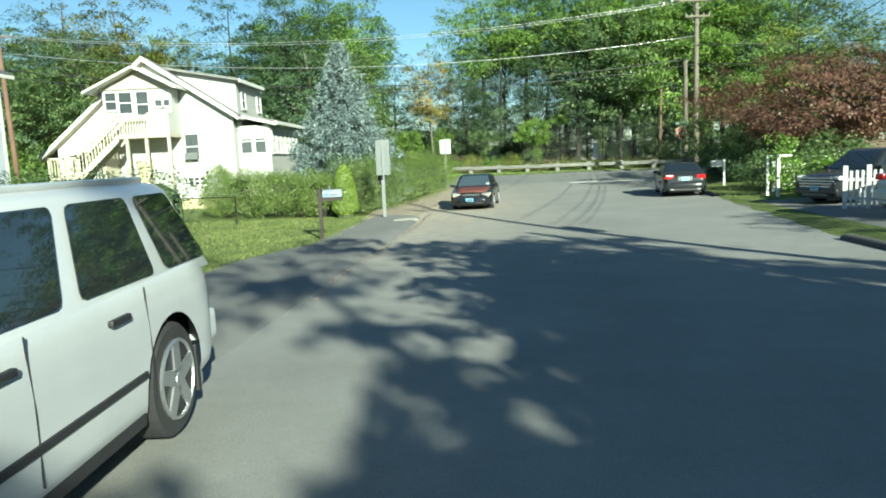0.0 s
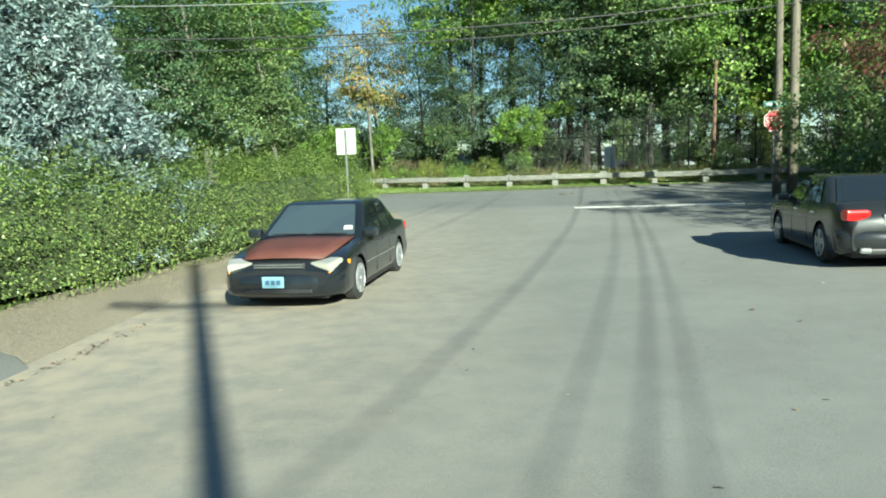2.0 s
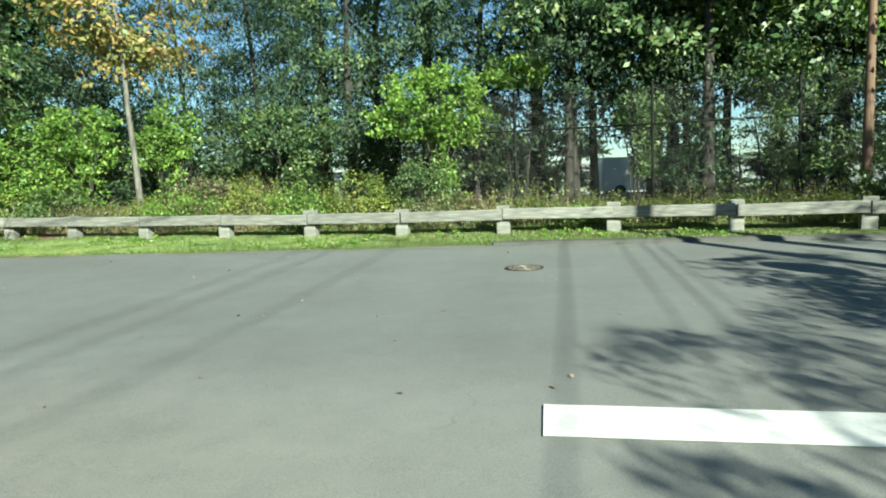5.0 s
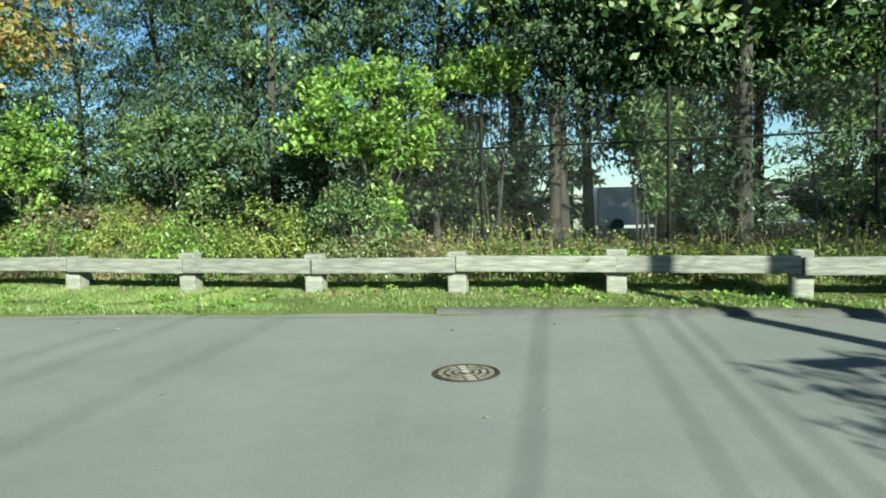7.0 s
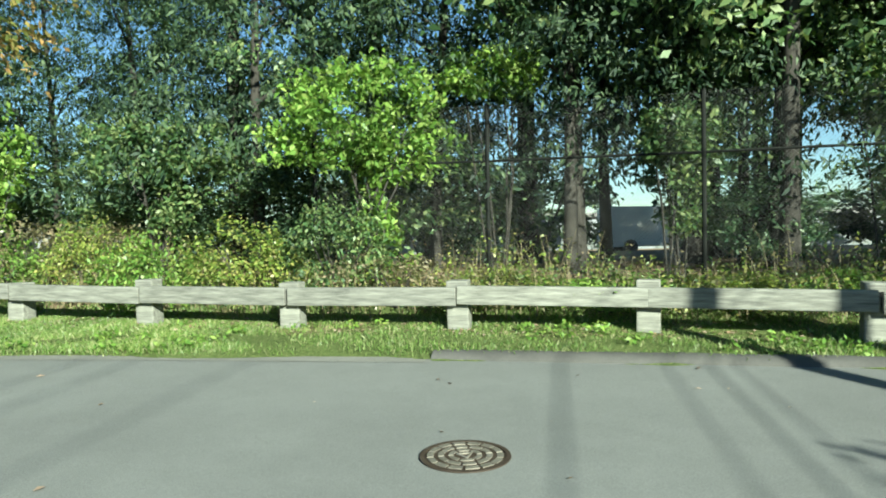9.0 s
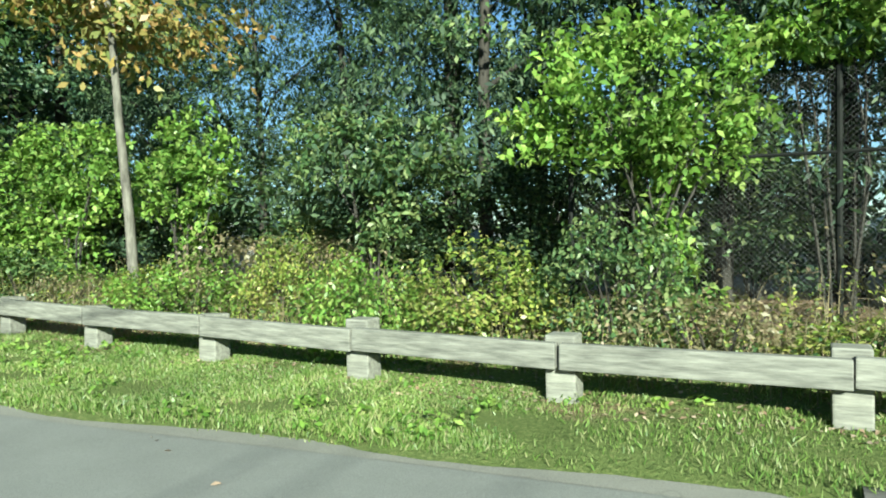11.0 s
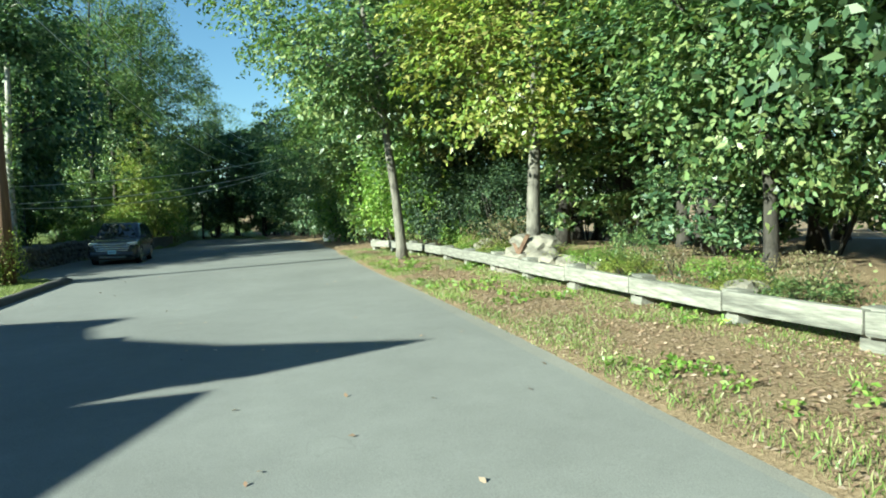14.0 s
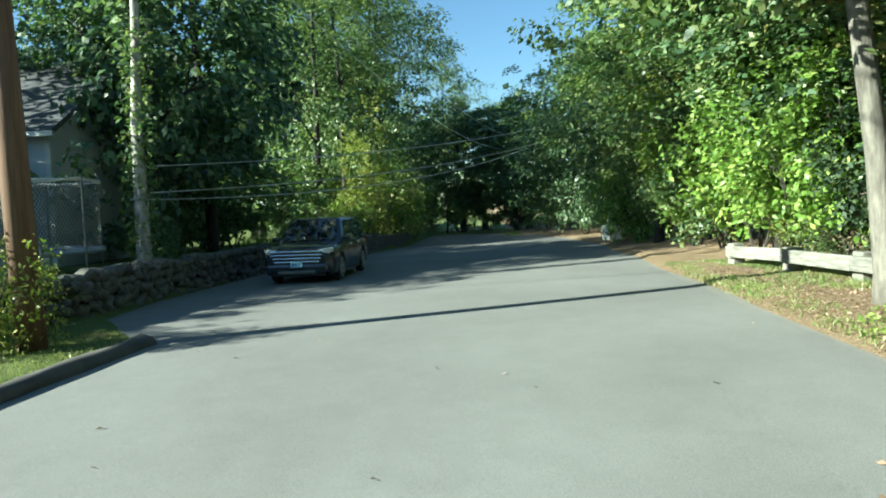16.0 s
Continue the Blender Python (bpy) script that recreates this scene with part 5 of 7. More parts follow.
    # wheels
    for wx in wheels[:2]:
        for s in (-1, 1):
            r = wheels[2]
            y0, y1 = s * (W / 2 - 0.21), s * (W / 2 - 0.015)
            bm = bmesh.new()
            tube(bm, [(wx, y0, r), (wx, y0 + (y1 - y0) * 0.12, r), (wx, y1 - (y1 - y0) * 0.12, r), (wx, y1, r)], [r * 0.93, r, r, r * 0.93], 28)
            w = part("wheel", bm, M_TYRE, e, "black tyre on an alloy wheel", smooth=False)
            part("rim", tubed([(wx, y1 - s * 0.05, r), (wx, y1 - s * 0.02, r), (wx, y1 + s * 0.004, r)], [r * 0.66, r * 0.68, r * 0.70], 24), M_BLACK, w)
            sp = bmesh.new()
            for kk in range(spokes):
                a = 2 * math.pi * kk / spokes + 0.3
                d, q = Vector((math.cos(a), 0, math.sin(a))), Vector((-math.sin(a), 0, math.cos(a)))
                c0 = Vector((wx, y1 + s * 0.006, r))
                ps = [c0 + q * 0.055, c0 + d * r * 0.66 + q * 0.045, c0 + d * r * 0.66 - q * 0.045, c0 - q * 0.055]
                f0 = [sp.verts.new(p) for p in ps]
                f1 = [sp.verts.new(p + Vector((0, s * 0.014, 0))) for p in ps]
                sp.faces.new(f0)
                sp.faces.new(f1[::-1])
                for j in range(4):
                    sp.faces.new((f0[j], f1[j], f1[(j + 1) % 4], f0[(j + 1) % 4]))
            ringm = [(wx + r * 0.68 * math.cos(2 * math.pi * j / 24), y1 + s * 0.012, r + r * 0.68 * math.sin(2 * math.pi * j / 24)) for j in range(25)]
            tube(sp, ringm, 0.014, 5, False)
            part("spoke", sp, rim, w)
            part("hub", tubed([(wx, y1, r), (wx, y1 + s * 0.026, r)], [0.065, 0.05], 12), rim, w)
    for s in (-1, 1):
        part("sill", boxed(wheels[0] + rw, wheels[1] - rw, min(s * W * 0.488, s * W * 0.44), max(s * W * 0.488, s * W * 0.44), clear - 0.03, clear + 0.07, bevel=0.015), sill, e)
    return e


def bit(e, name, mat, a, bevel=0.012, label="", turn=None, mid=None):
    p = part(name, boxed(*a, bevel=bevel), mat, e, label)
    if turn:
        c = Vector(((a[0] + a[1]) / 2, (a[2] + a[3]) / 2, (a[4] + a[5]) / 2))
        p.matrix_basis = Matrix.Translation(c) @ pose(0, 0, 0, *turn) @ Matrix.Translation(-c)
    return p


def plate(e, x, y, z, facing, w=0.31, h=0.155):
    p = bit(e, "number_plate", M_PLATE, (x - 0.008, x + 0.008, y - w / 2, y + w / 2, z - h / 2, z + h / 2), 0.004, "pale blue number plate")
    s = 0.011 * facing
    for k in (-0.08, 0.0, 0.08):
        part("bar", boxed(min(x + s * 0.7, x + s), max(x + s * 0.7, x + s), y + k - 0.028, y + k + 0.028, z - 0.035, z + 0.03), M_PLATE_INK, p)


def seam(e, x, side, z0, z1, lean=0.0):
    part("door_seam", tubed([(x, side, z0), (x + lean * 0.5, side * 1.003, (z0 + z1) / 2), (x + lean, side * 0.985, z1)], 0.005, 5), M_BLACK, e)


def door_things(e, W, handles, seams, zh, z0, z1, mirror, paint, metal=M_BLACK):
    for s in (-1, 1):
        for x in handles:
            bit(e, "door_handle", metal, (x - 0.11, x + 0.11, min(s * W * 0.492, s * (W * 0.492 + 0.035)), max(s * W * 0.492, s * (W * 0.492 + 0.035)), zh - 0.02, zh + 0.02), 0.012)
        for x in seams:
            seam(e, x, s * W * 0.4985, z0, z1)
        mx, mz = mirror
        m = bit(e, "wing_mirror", paint, (mx - 0.08, mx + 0.08, min(s * W * 0.47, s * (W * 0.5 + 0.16)), max(s * W * 0.47, s * (W * 0.5 + 0.16)), mz, mz + 0.13), 0.035)


# white sport utility wagon beside the start of the road
def white_wagon():
    L, W, H = 4.72, 1.86, 1.665
    x, y = -2.72, 3.20
    e = car("sport_utility_car", "white older sport utility wagon parked at the kerb", (x, y, rz(x, y)), -90.5, L, W, H,
            [(-2.36, 0.62), (-2.30, 1.04), (-1.9, 1.10), (0.75, 1.07), (0.95, 1.08), (2.0, 0.99), (2.3, 0.90), (2.36, 0.66)], (-2.24, 1.02, -1.92, 0.28, 1.06), M_PAINT_WHITE, (-1.36, 1.33, 0.375),
            clear=0.26, roof_in=0.22, windows=((0.025, 0.245, 0.06, 0.27), (0.30, 0.575, 0.315, 0.60), (0.63, 0.93, 0.655, 0.93)), rim=M_RIM)
    door_things(e, W, (-0.66, 0.38), (-1.02, 0.16, 1.12), 0.93, 0.36, 1.05, (0.84, 1.08), M_PAINT_WHITE, M_BLACK)
    for s in (-1, 1):
        bit(e, "side_moulding", M_BLACK, (-0.92, 1.1, min(s * 0.922, s * 0.945), max(s * 0.922, s * 0.945), 0.52, 0.565), 0.01, "dark rubbing strip")
        bit(e, "tail_light", M_TAIL, (-2.37, -2.28, min(s * 0.54, s * 0.71), max(s * 0.54, s * 0.71), 0.84, 1.08), 0.03, "red tail lens")
        bit(e, "headlight", M_LAMP, (2.12, 2.30, min(s * 0.55, s * 0.80), max(s * 0.55, s * 0.80), 0.68, 0.84), 0.03)
        bit(e, "roof_rail", M_PAINT_WHITE, (-1.75, 0.1, min(s * 0.60, s * 0.64), max(s * 0.60, s * 0.64), H - 0.01, H + 0.035), 0.015)
        bit(e, "mud_flap", M_BLACK, (-1.80, -1.74, min(s * 0.70, s * 0.91), max(s * 0.70, s * 0.91), 0.16, 0.50), 0.01)
    bit(e, "rear_bumper", M_PAINT_WHITE, (-2.42, -2.22, -0.84, 0.84, 0.40, 0.64), 0.05, "white rear bumper")
    bit(e, "grille", M_BLACK, (2.24, 2.35, -0.5, 0.5, 0.62, 0.84), 0.02)
    plate(e, -2.40, 0, 0.86, -1)


white_wagon()


def bumper(e, name, mat, X, half, z0, z1, sweep, label="", face=1):
    """A bumper skin wrapping round the corners, full in the middle."""
    bm = bmesh.new()
    prev = None
    for i in range(25):
        u = -1 + i / 12
        x = X - sweep * abs(u) ** 2.8
        y = half * math.sin(u * math.pi / 2) if abs(u) < 1 else half * u
        row = [bm.verts.new((face * px, y * w, z)) for px, w, z in ((x - 0.16, 0.97, z1 + 0.03), (x - 0.045, 0.99, z1), (x - 0.01, 1.0, z1 - 0.05), (x, 1.0, (z0 + z1) / 2), (x - 0.012, 0.995, z0 + 0.06), (x - 0.05, 0.98, z0), (x - 0.2, 0.95, z0 - 0.01))]
        if prev:
            for k in range(6):
                bm.faces.new((prev[k], prev[k + 1], row[k + 1], row[k]))
        prev = row
    bmesh.ops.recalc_face_normals(bm, faces=bm.faces)
    p = part(name, bm, mat, e, label, smooth=True)
    p.modifiers.new("thick", "SOLIDIFY").thickness = 0.012
    return p


# dark green saloon with a primed bonnet
def old_saloon():
    L, W, H = 4.74, 1.79, 1.43
    fx, fy, bx, by = 1.78, 30.45, 2.17, 33.25
    ang = math.degrees(math.atan2(fy - by, fx - bx))
    d = Vector((fx - bx, fy - by, 0)).normalized()
    left = Vector((-d.y, d.x, 0))
    c = Vector(((fx + bx) / 2, (fy + by) / 2, 0)) - left * (W / 2 - 0.08) + d * 0.06
    e = car("saloon_car", "old dark green saloon with a red primer bonnet", (c.x, c.y, rz(c.x, c.y)), ang, L, W, H,
            [(-2.37, 0.60), (-2.30, 0.90), (-1.75, 0.97), (-1.2, 0.93), (0.8, 0.90), (1.0, 0.90), (1.75, 0.79), (2.2, 0.68), (2.37, 0.52)], (-1.62, 1.02, -0.95, 0.22, 0.90), M_PAINT_GREEN, (-1.36, 1.36, 0.315),
            windows=((0.16, 0.26, 0.14, 0.20), (0.28, 0.52, 0.225, 0.53), (0.555, 0.90, 0.565, 0.93)), rim=M_RIM_DULL, spokes=7, screen=M_CARGLASS_OLD)
    # matt primed bonnet lying on the wings
    bm = bmesh.new()
    pts = [(0.97, 0.74, 0.925), (1.40, 0.73, 0.887), (1.80, 0.69, 0.818), (2.20, 0.58, 0.715)]
    prev = None
    for x, w, z in pts:
        row = [bm.verts.new((x - 0.03 * (k / 3) ** 2 * 2, w * k / 3, z + 0.028 * (1 - (k / 3) ** 2))) for k in range(-3, 4)]
        if prev:
            for k in range(6):
                bm.faces.new((prev[k], prev[k + 1], row[k + 1], row[k]))
        prev = row
    hood = part("bonnet", bm, M_PAINT_RED, e, "matt red primer bonnet", smooth=True)
    hood.modifiers.new("thick", "SOLIDIFY").thickness = 0.012
    for s in (-1, 1):
        lens = bit(e, "headlight", M_LAMP_OLD, (1.96, 2.29, min(s * 0.38, s * 0.82), max(s * 0.38, s * 0.82), 0.565, 0.70), 0.05, "clouded wraparound headlight", (0, 12, s * -20))
        part("amber_strip", boxed(2.0, 2.30, min(s * 0.45, s * 0.80), max(s * 0.45, s * 0.80), 0.568, 0.592, bevel=0.008), M_AMBER, lens, "amber strip in the lens")
        bit(e, "indicator", M_AMBER, (1.84, 2.08, min(s * 0.76, s * 0.872), max(s * 0.76, s * 0.872), 0.60, 0.68), 0.03, "amber indicator", (0, 0, s * -20))
        bit(e, "tail_light", M_TAIL, (-2.35, -2.22, min(s * 0.52, s * 0.84), max(s * 0.52, s * 0.84), 0.70, 0.88), 0.04, "red tail lens")
        bit(e, "wiper", M_BLACK, (0.98, 1.0, min(s * 0.05, s * 0.6), max(s * 0.05, s * 0.6), 0.955, 0.97), 0.004)
        bit(e, "side_moulding", M_CHROME, (-1.02, 1.0, min(s * 0.888, s * 0.903), max(s * 0.888, s * 0.903), 0.50, 0.53), 0.006, "thin bright side strip")
    bit(e, "grille", M_BLACK, (2.17, 2.335, -0.38, 0.38, 0.565, 0.685), 0.025, "black slatted grille")
    for k in range(3):
        bit(e, "grille_slat", M_STEEL, (2.24, 2.345, -0.35, 0.35, 0.585 + 0.033 * k, 0.597 + 0.033 * k), 0.003)
    bumper(e, "front_bumper", M_PAINT_GREEN, 2.42, 0.885, 0.22, 0.53, 0.42, "dark bumper")
    bit(e, "air_intake", M_BLACK, (2.30, 2.428, -0.50, 0.50, 0.27, 0.33), 0.015)
    bumper(e, "rear_bumper", M_PAINT_GREEN, 2.42, 0.885, 0.28, 0.56, 0.36, face=-1)
    bit(e, "inspection_sticker", M_SIGN_WHITE, (0.86, 0.88, 0.52, 0.66, 1.0, 1.07), 0.002, "", (0, -35, 0))
    plate(e, 2.435, -0.05, 0.43, 1)
    door_things(e, W, (-0.95, 0.06), (-0.62, 0.32, 1.0), 0.78, 0.28, 0.9, (0.84, 0.90), M_PAINT_GREEN)


old_saloon()


# dark grey saloon on the other side
def grey_saloon():
    L, W, H = 4.73, 1.83, 1.44
    x, y = 10.6, 33.1
    e = car("saloon_car", "dark grey metallic saloon parked along the kerb", (x, y, rz(x, y)), 79, L, W, H,
            [(-2.36, 0.62), (-2.30, 0.98), (-1.85, 1.05), (-1.2, 0.97), (0.8, 0.93), (1.0, 0.93), (1.8, 0.84), (2.2, 0.74), (2.36, 0.55)], (-1.66, 1.0, -1.0, 0.2, 0.95), M_PAINT_GREY, (-1.38, 1.36, 0.325),
            windows=((0.15, 0.27, 0.13, 0.21), (0.29, 0.53, 0.235, 0.54), (0.56, 0.90, 0.575, 0.93)), rim=M_RIM)
    for s in (-1, 1):
        bit(e, "tail_light", M_TAIL, (-2.36, -2.16, min(s * 0.47, s * 0.85), max(s * 0.47, s * 0.85), 0.76, 0.93), 0.045, "red tail lens", (0, 0, s * 12))
        bit(e, "exhaust_pipe", M_STEEL, (-2.45, -2.2, min(s * 0.47, s * 0.64), max(s * 0.47, s * 0.64), 0.26, 0.35), 0.035, "chrome tailpipe")
        bit(e, "headlight", M_LAMP, (2.05, 2.25, min(s * 0.45, s * 0.8), max(s * 0.45, s * 0.8), 0.60, 0.74), 0.04)
    bumper(e, "rear_bumper", M_PAINT_GREY, 2.44, 0.905, 0.29, 0.60, 0.34, "dark grey rear bumper", -1)
    bit(e, "diffuser", M_BLACK, (-2.44, -2.2, -0.55, 0.55, 0.24, 0.34), 0.03)
    bit(e, "boot_trim", M_STEEL, (-2.368, -2.3, -0.30, 0.30, 0.675, 0.86), 0.02, "bright surround of the plate")
    bit(e, "brake_light", M_TAIL, (-1.78, -1.7, -0.14, 0.14, 1.045, 1.065), 0.006)
    plate(e, -2.378, 0, 0.765, -1)
    door_things(e, W, (-0.98, 0.05), (-0.64, 0.32, 1.0), 0.82, 0.28, 0.94, (0.82, 0.93), M_PAINT_GREY, M_CHROME)


grey_saloon()


# dark sport utility car below the stone wall
def slate_suv(x, y, turn, paint, label, full=True):
    L, W, H = 4.88, 1.92, 1.72
    e = car("sport_utility_car", label, (x, y, rz(x, y)), turn, L, W, H,
            [(-2.44, 0.70), (-2.36, 1.08), (-1.9, 1.13), (0.8, 1.08), (1.05, 1.08), (1.9, 1.00), (2.25, 0.92), (2.44, 0.66)], (-2.30, 1.12, -1.75, 0.35, 1.07), paint, (-1.42, 1.40, 0.37),
            clear=0.24, roof_in=0.26, windows=((0.05, 0.235, 0.10, 0.255), (0.27, 0.53, 0.285, 0.55), (0.56, 0.90, 0.575, 0.93)), rim=M_RIM)
    for s in (-1, 1):
        bit(e, "headlight", M_LAMP, (2.05, 2.32, min(s * 0.52, s * 0.90), max(s * 0.52, s * 0.90), 0.82, 0.93), 0.04, "clear headlight", (0, 8, s * -22))
        bit(e, "fog_light", M_LAMP, (2.30, 2.40, min(s * 0.66, s * 0.76), max(s * 0.66, s * 0.76), 0.45, 0.53), 0.03)
        bit(e, "tail_light", M_TAIL, (-2.42, -2.25, min(s * 0.62, s * 0.92), max(s * 0.62, s * 0.92), 0.92, 1.08), 0.04, "red tail lens")
    bit(e, "grille", M_BLACK, (2.26, 2.42, -0.56, 0.56, 0.56, 0.92), 0.03, "black grille")
    for k in range(4):
        bit(e, "chrome_bar", M_CHROME, (2.37, 2.465, -0.60 - 0.04 * k, 0.60 + 0.04 * k, 0.58 + 0.088 * k, 0.628 + 0.088 * k), 0.014, "chrome grille bar")
    bit(e, "front_bumper", paint, (2.14, 2.46, -0.84, 0.84, 0.32, 0.56), 0.08, "dark bumper")
    bit(e, "skid_plate", M_ALU, (2.30, 2.475, -0.5, 0.5, 0.30, 0.38), 0.02)
    bit(e, "rear_bumper", paint, (-2.48, -2.2, -0.86, 0.86, 0.40, 0.70), 0.08)
    plate(e, 2.475, 0, 0.55, 1)
    door_things(e, W, (-0.80, 0.28), (-0.40, 0.52, 1.1), 0.95, 0.34, 1.07, (0.92, 1.08), paint, M_CHROME)


slate_suv(-41.0, 49.95, -2, M_PAINT_BLUE, "dark slate sport utility car parked below the stone wall")
slate_suv(13.2, 17.3, 4, M_PAINT_WHITE, "white sport utility car standing in the driveway")
slate_suv(13.9, 23.4, 198, M_PAINT_GREY, "black car standing nose out behind the picket fence")


# ---- the white house on the corner plot ----
def pane_window(e, x0, x1, z0, z1, y, facing="y", split=1, blind=0.0, name="window"):
    """A sash window set on a wall: frame, sill, panes, bars. facing y: on a wall looking to -y; x: on a wall looking to +x."""
    def b(a0, a1, d0, d1, c0, c1):
        return (a0, a1, y + d0, y + d1, c0, c1) if facing == "y" else (y - d1, y - d0, a0, a1, c0, c1)
    t = 0.06
    bm = bmesh.new()
    for a in ((x0 - t, x0, z0 - t, z1 + t), (x1, x1 + t, z0 - t, z1 + t), (x0, x1, z1, z1 + t), (x0, x1, z0 - t, z0)):
        box(bm, *b(a[0], a[1], -0.05, 0.01, a[2], a[3]))
    w = part(name, bm, M_TRIM, e, "white painted window frame")
    part("pane", boxed(*b(x0, x1, -0.012, 0.004, z0, z1)), M_PANE, w)
    part("sill", boxed(*b(x0 - 0.1, x1 + 0.1, -0.09, 0.0, z0 - t - 0.04, z0 - t)), M_TRIM, w)
    if blind:
        part("blind", boxed(*b(x0, x1, -0.016, -0.012, z1 - (z1 - z0) * blind, z1)), M_BLIND, w)
    part("sash_bar", boxed(*b(x0, x1, -0.03, -0.005, (z0 + z1) / 2 - 0.025, (z0 + z1) / 2 + 0.025)), M_TRIM, w)
    for k in range(1, split):
        xm = x0 + (x1 - x0) * k / split
        part("sash_bar", boxed(*b(xm - 0.03, xm + 0.03, -0.03, -0.005, z0, z1)), M_TRIM, w)
    return w


def roof_slab(e, a, b, y0, y1, thick, mat, label="", hip=None):
    """A sloping slab from line a to line b (x, z), running from y0 to y1, at its ridge to the hip."""
    bm = bmesh.new()
    n = Vector((-(b[1] - a[1]), 0, b[0] - a[0])).normalized()
    if n.z < 0:
        n = -n
    ring = []
    for y, u in ((y0, y0), (y1, y1 if hip is None else hip)):
        ring.append([bm.verts.new((a[0], u, a[1])), bm.verts.new((b[0], y, b[1])), bm.verts.new((b[0] + n.x * thick, y, b[1] + n.z * thick)), bm.verts.new((a[0] + n.x * thick, u, a[1] + n.z * thick))])
    bm.faces.new(ring[0])
    bm.faces.new(ring[1][::-1])
    for i in range(4):
        bm.faces.new((ring[0][i], ring[1][i], ring[1][(i + 1) % 4], ring[0][(i + 1) % 4]))
    return part("roof", bm, mat, e, label)


def prism(outline, y0, y1):
    bm = bmesh.new()
    a = [bm.verts.new((x, y0, z)) for x, z in outline]
    b = [bm.verts.new((x, y1, z)) for x, z in outline]
    bm.faces.new(a)
    bm.faces.new(b[::-1])
    for i in range(len(a)):
        bm.faces.new((a[i], b[i], b[(i + 1) % len(a)], a[(i + 1) % len(a)]))
    return bm


def white_house():
    e = thing("house", "white sided two-storey house with an outside stair and enclosed balcony", "house")
    Y, X1 = 37.6, -11.35
    part("wall", prism([(-20.8, 0.55), (X1, 0.55), (X1, 4.95), (-15.7, 7.8), (-20.8, 3.55)], Y, 37.8), M_WHITE_SIDING, e, "white painted siding")
    # unseen rear parts, sized for the shadow on the side street
    part("rear_wing", boxed(-16.2, X1 - 0.01, 37.8, 45.3, 0.55, 4.4), M_WHITE_SIDING, e, "white sided rear block cut to fit its shadow")
    part("side_wing", boxed(-20.6, -16.2, 37.8, 40.2, 0.55, 3.2), M_WHITE_SIDING, e)
    part("rear_roof", boxed(-16.4, X1 - 0.02, 37.8, 45.6, 4.4, 4.55), M_ROOF, e)
    part("foundation", boxed(-20.86, X1 + 0.06, Y - 0.04, 45.34, -0.3, 0.55), M_FOUND, e, "cream painted foundation")
    r1 = roof_slab(e, (-15.7, 7.86), (-11.0, 4.72), Y - 0.45, 39.0, 0.13, M_ROOF, "grey shingle roof", 37.85)
    r2 = roof_slab(e, (-15.7, 7.86), (-21.5, 3.0), Y - 0.45, 39.0, 0.13, M_ROOF, "grey shingle roof", 37.85)
    for a, b, r in (((-15.7, 7.80), (-10.98, 4.64), r1), ((-15.7, 7.80), (-21.55, 2.90), r2)):
        bm = bmesh.new()
        p = [(a[0], a[1] + 0.2), (b[0], b[1] + 0.2), (b[0], b[1] - 0.03), (a[0], a[1] - 0.03)]
        v0 = [bm.verts.new((x, Y - 0.50, z)) for x, z in p]
        v1 = [bm.verts.new((x, Y - 0.455, z)) for x, z in p]
        bm.faces.new(v0)
        bm.faces.new(v1[::-1])
        for i in range(4):
            bm.faces.new((v0[i], v1[i], v1[(i + 1) % 4], v0[(i + 1) % 4]))
        part("barge_board", bm, M_TRIM, r, "white barge board")
        part("soffit", prism([(a[0], a[1] - 0.05), (b[0], b[1] - 0.05), (b[0], b[1] - 0.02), (a[0], a[1] - 0.02)], Y - 0.45, Y), M_CREAM, r)
    part("gutter", boxed(-11.05, -10.9, Y - 0.45, 38.6, 4.62, 4.74), M_TRIM, r1)
    # shed dormer along the side
    d = part("dormer", boxed(-11.9, -11.2, 38.8, 43.1, 4.15, 6.62), M_WHITE_SIDING, e, "white sided shed dormer")
    # filled up to the roof, closing a gap that let sunlight through
    part("cheek", prism([(-14.6, 4.12), (-11.2, 4.12), (-11.2, 6.66), (-14.6, 7.31)], 38.1, 38.8), M_WHITE_SIDING, d)
    part("inner_wall", boxed(-13.6, -11.9, 38.8, 40.2, 4.15, 6.6), M_WHITE_SIDING, d)
    bm = bmesh.new()
    # unseen rear outline drawn to give the wanted shadow tip
    plan = [(-15.5, 37.7), (-10.85, 37.7), (-10.85, 42.9), (-11.7, 45.0), (-12.7, 41.6), (-14.2, 38.8), (-15.5, 37.95)]
    low = [bm.verts.new((x, y, 7.50 - (x + 15.5) * 0.19)) for x, y in plan]
    top = [bm.verts.new((x, y, 7.62 - (x + 15.5) * 0.19)) for x, y in plan]
    bm.faces.new(low[::-1])
    bm.faces.new(top)
    for i in range(len(plan)):
        bm.faces.new((low[i], low[(i + 1) % len(plan)], top[(i + 1) % len(plan)], top[i]))
    part("roof", bm, M_ROOF, d, "grey shingle roof")
    part("fascia", boxed(-10.90, -10.83, 37.68, 42.5, 6.54, 6.72), M_TRIM, d)
    for y in (39.3, 42.4):
        pane_window(e, y - 0.33, y + 0.33, 5.3, 6.15, -11.195, "x")
    # enclosed porch at the side
    # unseen far end lengthened for the house shadow
    p = part("porch", boxed(X1, -9.6, 38.3, 45.3, 0.5, 4.3), M_WHITE_SIDING, e, "white enclosed porch")
    roof_slab(p, (-11.7, 5.0), (-9.15, 4.38), 37.9, 45.8, 0.12, M_ROOF, "grey shingle porch roof")
